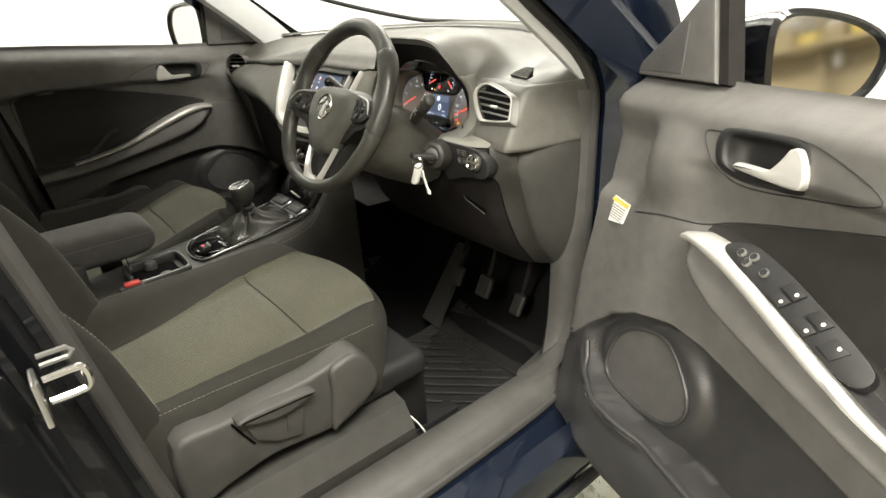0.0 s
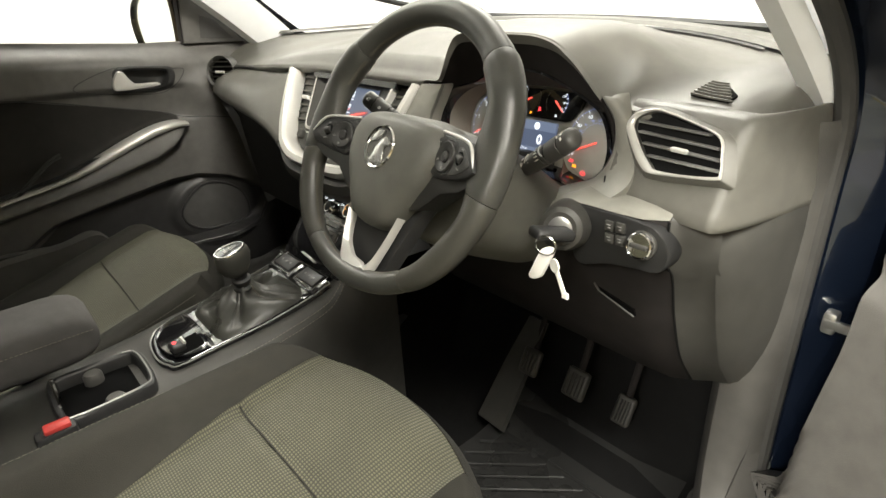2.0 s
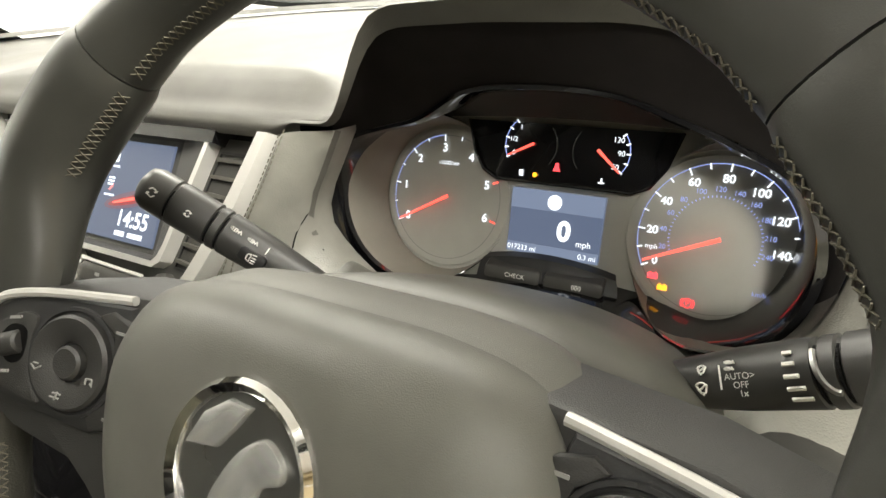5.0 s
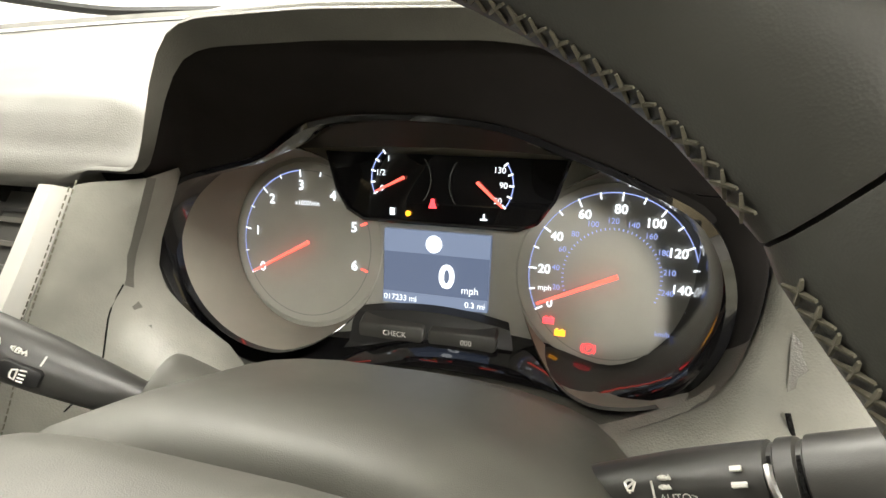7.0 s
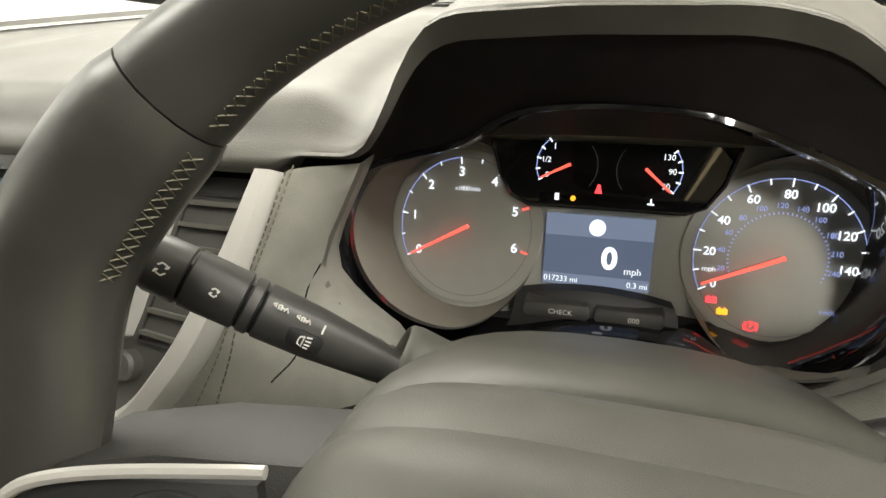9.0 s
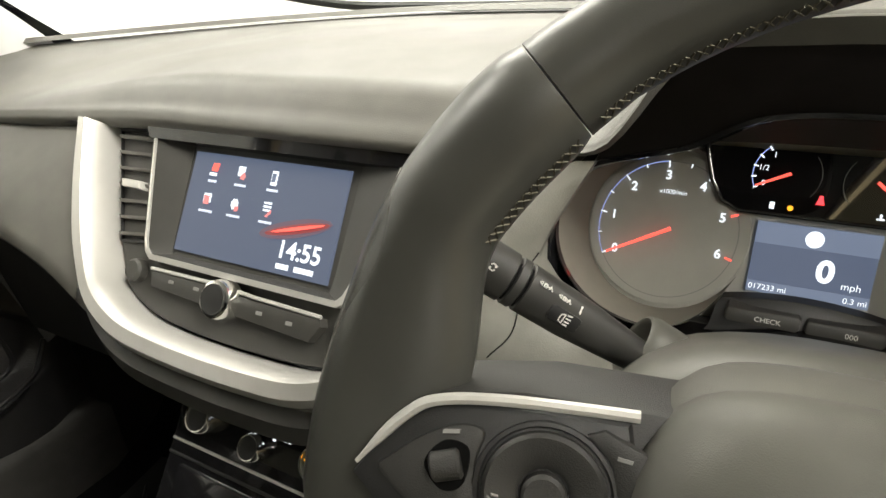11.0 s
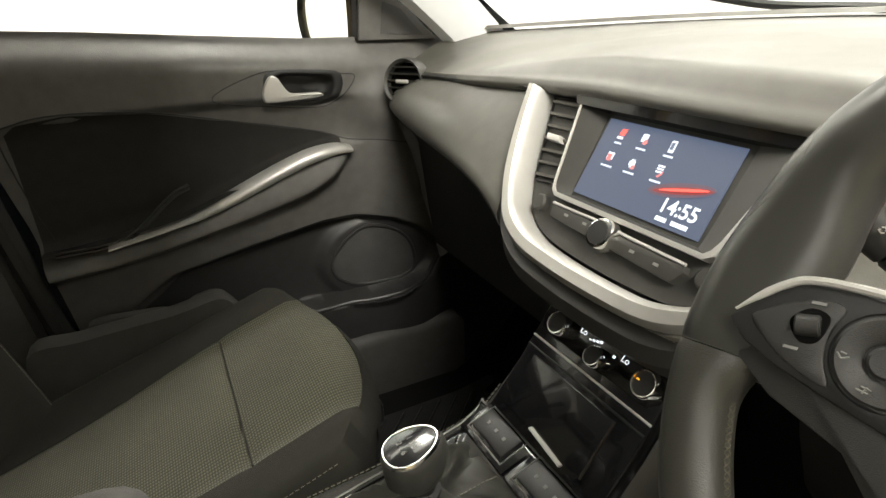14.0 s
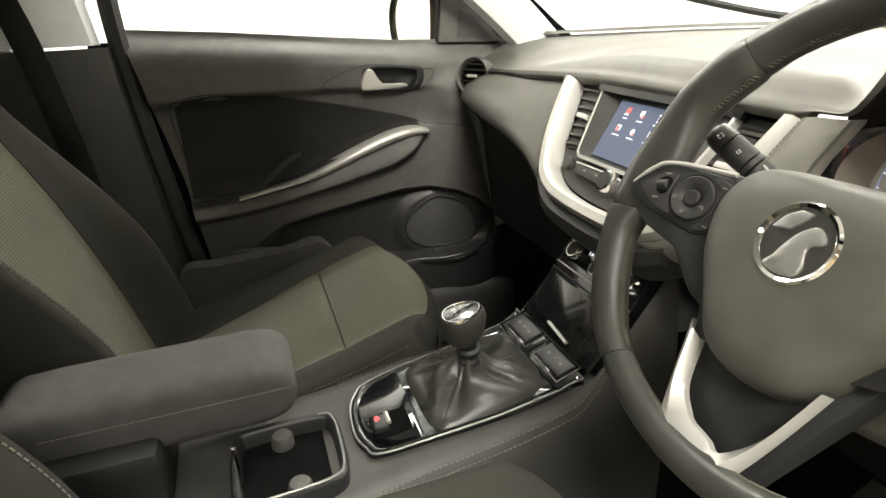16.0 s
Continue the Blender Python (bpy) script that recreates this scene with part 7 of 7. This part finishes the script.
def door_depth(u, z):
    zg, zp = lerp_tab(GRIP, u), lerp_tab(POCK, u)
    d = 0.0
    d -= 0.05 * sm(1.02, 1.085, z) ** 1.6 + 0.012 * sm(0.98, 0.90, z) * sm(0.18, 0.3, u)
    # raised arm rest below the grip line, fading to the front
    front = sm(0.22, 0.36, u)
    below = sm(zg + 0.004, zg - 0.012, z)
    zl = lerp_tab(LEAF, u)
    d += (0.022 + 0.014 * sm(zg, zl, z)) * sm(0.27, 0.32, u) * below * sm(zl - 0.014, zl + 0.006, z)
    # inset cloth pad above the arm rest
    pad = front * sm(zg + 0.002, zg + 0.02, z) * (1 - sm(0.945 + 0.02 * math.sin(u * 3), 0.965 + 0.02 * math.sin(u * 3), z))
    d -= 0.018 * pad
    # map pocket, hollow above and bulging below
    if z < zp:
        rz = lerp_tab(BIN, u)
        ws = 0.006 + 0.034 * sm(0.17, 0.09, u)
        d -= 0.036 * sm(zp, zp - 0.022, z) * sm(rz - ws, rz + ws, z) * sm(0.06, 0.17, u)
        d += 0.026 * (1 - sm(rz - ws, rz + ws, z)) * sm(0.06, 0.16, u) * sm(zp, zp - 0.05, z) * (1 - 0.5 * sm(0.5, 0.38, z))
    # round bulge in front of the inner handle
    d += 0.016 * (1 - sm(0.2, 1.3, math.hypot((u - 0.205) / 0.065, (z - 0.95) / 0.06)))
    d -= 0.022 * sm(0.165, 0.13, u) * sm(0.86, 0.90, z) * sm(1.03, 0.97, z)
    # loudspeaker swell
    e = math.hypot((u - 0.25) / 0.125, (z - 0.605) / 0.1)
    d += 0.018 * (1 - sm(0.85, 1.1, e))
    # hollow behind the inner handle
    e = (((u - 0.362) / 0.058) ** 4 + ((z - 0.996) / 0.026) ** 4) ** 0.25
    d -= 0.032 * (1 - sm(0.92, 1.08, e))
    d -= 0.05 * sm(0.03, 0.0, u) + 0.03 * sm(0.40, 0.36, z)
    return d


def door_front(z):
    return lerp_tab([(0.36, 0.02), (0.42, -0.005), (0.52, -0.02), (0.55, -0.05), (0.575, -0.01), (0.69, 0.028), (0.80, 0.036), (0.89, 0.034), (0.95, 0.006), (1.02, -0.045), (1.07, -0.08)], z)


def door_rear(z):
    return lerp_tab([(0.36, 0.82), (0.55, 0.83), (0.8, 0.86), (1.0, 0.90), (1.08, 0.925)], z)


def car_door(name, at, right):
    dr = thing(name, at(0.4, 0.36), "open front door with grey moulded inner panel" if right else "closed passenger door with grey moulded inner panel", "car door", "front doors")

    def P(u, z, d=0.0):
        return at(u, z, door_depth(u, z) + d)

    nrm = DN if right else Vector((1, 0, 0))
    low_rows, top_rows = [], []
    for k in range(121):
        f = k / 120
        zp = lerp_tab(POCK, 0.9 * f)

        def at_f(z):
            return P(door_front(z) + (door_rear(z) - door_front(z)) * f, z)

        edge_d = -0.075
        low_rows.append([at_f(0.36 + (zp - 0.36) * j / 60) for j in range(61)])
        top_rows.append([at_f(zp + (1.085 - zp) * j / 110) for j in range(111)] + [at(door_front(1.08) + (door_rear(1.08) - door_front(1.08)) * f, 1.082, -0.085)])
    # lower panel's tone also stands in for the shade inside the pocket
    for name2, rws, material, label in (("inner_panel", top_rows, M_DOOR, "grey grained upper panel"), ("lower_panel", low_rows, M_DOORLOW, "hard plastic lower panel, toned darker for pocket shade")):
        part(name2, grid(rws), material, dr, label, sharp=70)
    zs = [0.36 + 0.72 * k / 60 for k in range(61)]
    for nm, fn in (("front_return", door_front), ("rear_return", door_rear)):
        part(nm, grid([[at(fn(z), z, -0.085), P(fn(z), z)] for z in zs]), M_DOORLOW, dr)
    # belt roll and window seal
    part("window_seal", tube([at(0.27, 1.072, -0.078), at(0.93, 1.076, -0.078)], 0.008, 8), M_SEAL, dr)
    # outer skin
    sk = [[at(u, z, -0.10 - 0.045 * math.sin(math.pi * min(1, (z - 0.26) / 0.8)) ** 0.7) for u in (-0.02, 0.0, 0.3, 0.6, 0.9, 1.0)] for z in (0.28, 0.4, 0.55, 0.7, 0.85, 0.98, 1.06)]
    part("outer_skin", grid(sk), M_PAINT, dr, "dark blue painted skin")
    part("door_edge", grid([[at(-0.02, z, -0.12), at(-0.005, z, -0.085), at(door_front(z), z, -0.07)] for z in (0.30, 0.45, 0.6, 0.8, 0.95, 1.06)]), M_PAINT, dr)
    # cloth pad edge line
    pl = [(0.15, 0.862), (0.18, 0.869), (0.22, 0.877), (0.285, 0.885), (0.34, 0.905), (0.5, 0.945), (0.64, 0.975), (0.76, 0.982), (0.83, 0.975), (0.86, 0.955), (0.85, 0.86), (0.83, 0.775)]
    part("pad_groove", tube([P(p.x, p.y, 0.0) for p in spl([(a, b, 0) for a, b in pl], 60)], 0.0014, 6), M_DARK, dr)
    top_l = [(0.285, 0.884), (0.34, 0.904), (0.5, 0.944), (0.64, 0.973), (0.76, 0.98), (0.83, 0.973), (0.858, 0.955), (0.862, 0.94)]
    rows = []
    for k in range(61):
        u = 0.30 + 0.55 * k / 60
        zt, zb = lerp_tab(top_l, u), lerp_tab(GRIP, u) + 0.009
        rows.append([P(u, zb + (zt - zb) * j / 16, 0.0012) for j in range(17)])
    part("door_pad", grid(rows), M_PAD, dr, "dark cloth door pad", sharp=70)
    # silver grip
    g = spl([(0.284, 0.868, 0), (0.32, 0.872, 0), (0.37, 0.866, 0), (0.435, 0.845, 0), (0.515, 0.814, 0), (0.56, 0.797, 0), (0.62, 0.779, 0), (0.75, 0.756, 0)], 50)
    rows = []
    for k, p in enumerate(g):
        f = k / 49
        w = 0.0035 + 0.0085 * math.sin(math.pi * min(1, f * 1.1 + 0.05)) ** 0.8
        q = 0.022 * sm(0.22, 0.36, p.x)
        rows.append([at(p.x, p.y + w * 1.1, q - 0.03), at(p.x, p.y + w, q - 0.004), at(p.x, p.y + w * 0.3, q + 0.006), at(p.x, p.y - w * 0.5, q + 0.006), at(p.x, p.y - w, q)])
    part("silver_grip", grid(rows), M_SILVER, dr, "satin silver grip strip", sharp=60)
    # arm rest shelf and switches
    sh = [[at(u, lerp_tab(GRIP, u) + 0.010, dd) for dd in (-0.014, 0.004, 0.018)] for u in [0.40 + 0.45 * k / 20 for k in range(21)]]
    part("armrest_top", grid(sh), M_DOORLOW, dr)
    if right:
        swn = (DN * 0.75 + Vector((0, 0, 0.66))).normalized()

        def sw(u, v, off=0.0):
            return at(u + 0.02 * v, lerp_tab(GRIP, u) + 0.011 + 0.026 * v, 0.020 - 0.018 * v) + swn * off

        def slab(u, v, du, dv, h):
            return prism([sw(u - du, v - dv, h), sw(u + du, v - dv, h), sw(u + du, v + dv, h), sw(u - du, v + dv, h)], swn * -(h + 0.002), 0.0012)

        sp = part("switch_panel", prism([sw(p.x, p.y, 0.002) for p in spl([(0.365, 0.25, 0), (0.38, 0.85, 0), (0.42, 1.0, 0), (0.53, 1.0, 0), (0.575, 0.8, 0), (0.575, 0.1, 0), (0.50, 0.0, 0), (0.40, 0.0, 0)], 40, True)], swn * -0.012, 0.002), M_DARK, dr, "black window switch panel")
        for u, v in ((0.388, 0.42), (0.402, 0.6), (0.404, 0.3), (0.428, 0.45)):
            kn = part("mirror_switch", lathe(sw(u, v, 0.001), swn, [(0, 0.0062), (0.003, 0.0058), (0.004, 0.005)], 18), M_METAL, sp, "small chrome edged button")
            part("button_cap", lathe(sw(u, v, 0.001), swn, [(0.002, 0.005), (0.0042, 0.0045), (0.0045, 0.0)], 16), M_DARK, kn)
        for u in (0.464, 0.505):
            for v in (0.25, 0.72):
                b = part("window_switch", slab(u, v, 0.011, 0.2, 0.005), M_DARK, sp, "black window switch")
                part("switch_mark", lathe(sw(u + 0.006, v, 0.005), swn, [(0, 0.0025), (0.0006, 0.0023), (0.0007, 0)], 12), M_WHITEINK, b, "round white mark")
        b = part("lock_switch", slab(0.538, 0.45, 0.010, 0.28, 0.004), M_DARK, sp)
        part("switch_mark", lathe(sw(0.540, 0.6, 0.004), swn, [(0, 0.0025), (0.0006, 0.0023), (0.0007, 0)], 12), M_WHITEINK, b, "round white mark")
    for off in (0.0, 0.007):
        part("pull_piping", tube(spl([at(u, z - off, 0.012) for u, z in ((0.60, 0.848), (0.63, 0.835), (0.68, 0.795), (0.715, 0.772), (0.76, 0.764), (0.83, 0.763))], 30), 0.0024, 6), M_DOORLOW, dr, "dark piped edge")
    # inner handle in its recess
    hb = [(0.262, 1.013), (0.30, 1.02), (0.40, 1.03), (0.46, 1.02), (0.53, 0.985), (0.42, 0.963), (0.33, 0.955), (0.29, 0.975)]
    part("handle_bezel", tube([P(p.x, p.y, 0.0005) for p in spl([(a, b, 0) for a, b in hb], 60, True)], 0.0009, 5, True), M_DARK, dr)
    hr = spl([(0.304, 0.998, 0), (0.308, 1.016, 0), (0.33, 1.021, 0), (0.37, 1.023, 0), (0.405, 1.022, 0), (0.419, 1.012, 0), (0.42, 0.99, 0), (0.412, 0.974, 0), (0.38, 0.970, 0), (0.34, 0.968, 0), (0.315, 0.976, 0)], 44, True)
    hc = Vector((0.362, 0.996, 0))

    def flat(u, z):
        e = (((u - 0.362) / 0.058) ** 4 + ((z - 0.996) / 0.026) ** 4) ** 0.25
        return door_depth(u, z) + 0.032 * (1 - sm(0.92, 1.08, e))

    part("handle_recess", grid([[at(hc.x + (p.x - hc.x) * k, hc.y + (p.y - hc.y) * k, flat(hc.x + (p.x - hc.x) * k, hc.y + (p.y - hc.y) * k) + o) for p in hr] for k, o in ((1.3, -0.0005), (1.27, 0.0012), (1.06, 0.0022), (1.0, 0.001), (0.96, -0.006), (0.9, -0.020), (0.6, -0.026), (0.01, -0.027))], cu=True), M_DARK, dr, "dark hollow behind the handle", sharp=60)
    lev = [(0.333, 0.978), (0.334, 0.9855), (0.345, 0.987), (0.385, 0.988), (0.396, 0.993), (0.405, 1.005), (0.412, 1.017), (0.422, 1.021), (0.430, 1.016), (0.438, 1.003), (0.443, 0.988), (0.441, 0.978), (0.432, 0.9745), (0.39, 0.975)]
    part("inner_handle", prism([at(p.x, p.y, door_depth(0.46, 0.99) + 0.005 + 0.005 * sm(0.33, 0.40, p.x)) for p in spl([(a, b, 0) for a, b in lev], 70, True)], nrm * -0.012, 0.0035, 3), M_SILVER, dr, "satin silver door handle", sharp=60)
    # loudspeaker grille with its rim
    sg = [(0.152, 0.575), (0.162, 0.63), (0.20, 0.668), (0.258, 0.684), (0.305, 0.662), (0.345, 0.615), (0.335, 0.572), (0.29, 0.545), (0.22, 0.542), (0.17, 0.55)]
    so3 = spl([(a, b, 0) for a, b in sg], 48, True)
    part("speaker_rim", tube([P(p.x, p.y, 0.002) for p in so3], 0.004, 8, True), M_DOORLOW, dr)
    c = Vector((0.25, 0.608, 0))
    part("speaker_grille", grid([[P(c.x + (p.x - c.x) * k, c.y + (p.y - c.y) * k, 0.001 + 0.004 * (1 - k)) for p in so3] for k in (1.0, 0.7, 0.4, 0.004)], cu=True), M_GRILLE, dr, "perforated speaker grille")
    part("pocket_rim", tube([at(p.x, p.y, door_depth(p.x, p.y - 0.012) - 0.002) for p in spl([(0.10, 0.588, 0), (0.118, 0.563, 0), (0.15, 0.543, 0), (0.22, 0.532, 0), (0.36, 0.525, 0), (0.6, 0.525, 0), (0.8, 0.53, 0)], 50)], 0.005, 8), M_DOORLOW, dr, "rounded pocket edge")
    # sail panel with tweeter, frame post
    M = -1 if right else -1
    sl = [(0.0, 1.078), (0.065, 1.13), (0.112, 1.17), (0.15, 1.21), (0.166, 1.21), (0.218, 1.078)] if right else [(0.065, 1.078), (0.13, 1.145), (0.205, 1.225), (0.222, 1.225), (0.236, 1.078)]
    nrm = DN if right else Vector((1, 0, 0))
    part("sail_panel", prism([at(u, z, -0.03) for u, z in sl], nrm * -0.03, 0.004), M_DOOR, dr, "dark grey sail panel")
    part("tweeter_grille", prism([at(u, z, -0.0285) for u, z in (((0.02, 1.086), (0.07, 1.128), (0.115, 1.165), (0.13, 1.165), (0.14, 1.086)) if right else ((0.095, 1.086), (0.145, 1.138), (0.182, 1.15), (0.19, 1.09)))], nrm * -0.004, 0.001), M_GRILLE, dr, "perforated tweeter grille")
    lean = 0.16 if right else 0.03
    part("frame_post", grid([[at(0.238 - lean * f, 1.079 + 0.42 * f, dd) for dd in (-0.036, -0.065)] + [at(0.220 - lean * f, 1.079 + 0.42 * f, dd) for dd in (-0.065, -0.036)] for f in (0, 0.5, 1)], cu=True), M_TUNNEL, dr)
    part("frame_rail", tube(spl([at(0.02, 1.07, -0.06), at(0.13, 1.19, -0.07), at(0.27, 1.34, -0.09), at(0.45, 1.46, -0.12), at(0.75, 1.51, -0.15), at(0.97, 1.46, -0.15), at(1.0, 1.1, -0.1)], 40), 0.016, 8), M_PAINT, dr)
    if not right:
        part("side_pane", prism([at(0.26, 1.07, -0.06), at(0.25, 1.33, -0.09), at(0.45, 1.45, -0.12), at(0.75, 1.5, -0.15), at(0.96, 1.45, -0.15), at(0.95, 1.07, -0.07)], (0.004, 0, 0)), M_PANE, dr).visible_shadow = False
    # door mirror
    if right:
        mc, mx, mn = at(0.20, 1.108, -0.248) + Vector((0, 0, 0.03)), Vector((0.4552, 0.8904, 0)), Vector((0.777, -0.678, 0.2)).normalized()
    else:
        mc, mx, mn = Vector((-0.95, 0.165, 1.115)), Vector((-1, 0, 0)), Vector((0.22, -1, 0.03)).normalized()
    mx = (mx - mn * mx.dot(mn)).normalized()
    mz = mn.cross(mx).normalized()
    mz = mz if mz.z > 0 else -mz
    shape = [(-0.095, -0.055), (-0.098, 0.03), (-0.085, 0.068), (-0.03, 0.078), (0.05, 0.068), (0.09, 0.04), (0.098, -0.01), (0.07, -0.062), (0.0, -0.072), (-0.07, -0.068)]
    ms = spl([(a, b, 0) for a, b in shape], 48, True)
    ms = [p * 1.12 for p in ms]
    if right:
        ms = spl([(a, b, 0) for a, b in ((-0.085, -0.06), (-0.088, 0.0), (-0.082, 0.05), (-0.062, 0.068), (-0.02, 0.065), (0.03, 0.05), (0.068, 0.027), (0.082, 0.002), (0.072, -0.03), (0.05, -0.058), (0.02, -0.068), (-0.05, -0.067))], 48, True)
    part("mirror_housing", grid([[mc + mx * (p.x * k - 0.55 * max(0, o - 0.02)) + mz * p.y * k - mn * o for p in ms] for k, o in ((0.93, 0.006), (1.02, -0.008), (1.12, -0.004), (1.17, 0.02), (1.17, 0.07), (1.08, 0.115), (0.8, 0.15), (0.4, 0.165), (0.05, 0.17))], cu=True), M_PAINTD, dr, "black painted mirror housing")
    part("mirror_glass", grid([[mc + mx * p.x * k + mz * p.y * k + mn * -0.003 for p in ms] for k in (0.95, 0.5, 0.004)], cu=True, caps=False), M_MIRROR, dr, "mirror glass")
    part("mirror_foot", tube([mc - mx * 0.07 - mz * 0.05 - mn * 0.05, at(0.16, 1.075, -0.07)], 0.028, 10, flat=0.6), M_DARK, dr)
    return dr, P


M_GRILLE = mat("perforated_grille", (0.07, 0.068, 0.066), 0.5, bump=1.0, bscale=420)
rd, RP = car_door("driver_door", on_right, True)
ld, LP = car_door("passenger_door", on_left, False)
lab = part("paper_label", prism([RP(u, z, 0.004) for u, z in ((0.083, 0.872), (0.135, 0.868), (0.128, 0.832), (0.083, 0.826))], DN * -0.001), M_WHITEPL, rd, "white paper label", smooth=False)
for k in range(6):
    zb = 0.8595 - 0.0044 * k
    part("label_bar", prism([RP(0.087, zb, 0.0062), RP(0.129 - 0.001 * k, zb - 0.003, 0.0062), RP(0.129 - 0.001 * k, zb - 0.0045, 0.0062), RP(0.087, zb - 0.0015, 0.0062)], DN * -0.0005), M_GREYINK, lab, smooth=False)
part("label_band", prism([RP(u, z, 0.0062) for u, z in ((0.084, 0.871), (0.134, 0.867), (0.134, 0.861), (0.084, 0.865))], DN * -0.0005), M_YELLOW, lab, smooth=False)

# ---- seat belt on the far pillar ----
sb = thing("seat_belt", (-0.68, -0.62, 0.5), "black woven seat belt hanging down the pillar", "seat belt")
p = spl([(-0.655, -0.70, 1.30), (-0.665, -0.66, 1.16), (-0.672, -0.635, 1.0), (-0.675, -0.62, 0.85), (-0.68, -0.60, 0.6), (-0.69, -0.58, 0.4)], 20)
part("webbing", grid([[q + Vector((0, -0.024, 0)), q + Vector((0.002, 0, 0)), q + Vector((0, 0.024, 0)), q + Vector((-0.002, 0.024, 0)), q + Vector((-0.002, -0.024, 0))] for q in p], cu=True), M_RUBBER, sb)
part("belt_stop", lathe((-0.672, -0.615, 0.93), (1, 0, 0), [(0, 0.007), (0.004, 0.006), (0.005, 0)], 14), M_DARK, sb)

# ---- workshop things seen in the mirrors ----
for lx, ly in ((-2.1, 2.4), (-0.8, 2.4), (-2.2, -0.4), (2.4, -0.6), (2.0, -4.2), (3.6, 2.0)):
    cl = thing("ceiling_light", (lx, ly, 3.8), "square white ceiling light panel", "ceiling light", "ceiling lights")
    part("frame", rbox(lx, ly, 3.75, 1.3, 1.7, 0.08, 0.01), M_WHITEPL, cl)
bm_ = thing("steel_beam", (5.4, 0, 3.3), "painted steel roof beam along the workshop", "beam")
part("beam_web", rbox(5.4, -1, 3.2, 0.02, 10, 0.3, 0.003), M_CREAM, bm_)
part("beam_flange", rbox(5.4, -1, 3.05, 0.2, 10, 0.02, 0.003), M_CREAM, bm_)
for zz in (1.2, 2.42, 2.5):
    rail = thing("wall_rail", (5.97, 0, zz), "grey metal conduit along the workshop wall", "conduit", "wall conduits")
    part("pipe", tube([(5.95, -6, zz), (5.95, 4, zz)], 0.025, 8), M_METAL, rail)
# stand-ins for ceiling lights, set on the wall where the mirror looks
for yy in (-0.72, 0.0):
    wl = thing("stand_in_ceiling_light", (5.98, yy, 2.75), "glowing panel on the workshop wall in place of a ceiling light", "wall light", "high lights")
    part("panel_frame", rbox(5.985, yy, 2.82, 0.03, 0.34, 0.26, 0.004), M_CREAM, wl)
    part("diffuser", rbox(5.965, yy, 2.82, 0.012, 0.30, 0.22, 0.002), G_PANEL, wl, "glowing white diffuser")
for yy in (-1.1, -0.32, 0.5):
    pt = thing("wall_post", (5.9, yy, 0), "cream painted steel post on the workshop wall", "post", "wall posts")
    part("post_flange", rbox(5.92, yy, 1.9, 0.1, 0.05, 3.78, 0.004), M_CREAM, pt)
shelf = thing("wall_shelf", (5.8, -0.2, 2.2), "long cream shelf on the workshop wall", "shelf")
part("shelf_board", rbox(5.8, -0.2, 2.2, 0.36, 3.0, 0.04, 0.004), M_CREAM, shelf)
for yy in (-1.4, -0.2, 1.0):
    part("bracket", rbox(5.9, yy, 2.1, 0.16, 0.03, 0.16, 0.003), M_METAL, shelf)
for k in range(6):
    bx = thing("storage_box", (5.8, -0.95 + 0.19 * k, 2.22), "yellow storage box on the workshop shelf", "box", "storage boxes")
    part("box_body", rbox(5.78, -0.95 + 0.19 * k, 2.265 + 0.02 * (k % 3), 0.2, 0.14, 0.09 + 0.04 * (k % 3), 0.01), M_YELLOW if k % 2 else M_CREAM, bx)
bulb = thing("hanging_bulb", (5.0, -0.3, 2.45), "bare bulb hanging on a cord from the ceiling", "lamp")
part("cord", tube([(5.0, -0.3, 3.8), (5.0, -0.3, 2.6)], 0.006, 6), M_DARK, bulb)
part("glass_bulb", lathe((5.0, -0.3, 2.45), (0, 0, 1), [(0, 0.0), (0.01, 0.03), (0.04, 0.045), (0.08, 0.035), (0.11, 0.018), (0.15, 0.016)], 20), M_WHITEPL, bulb)
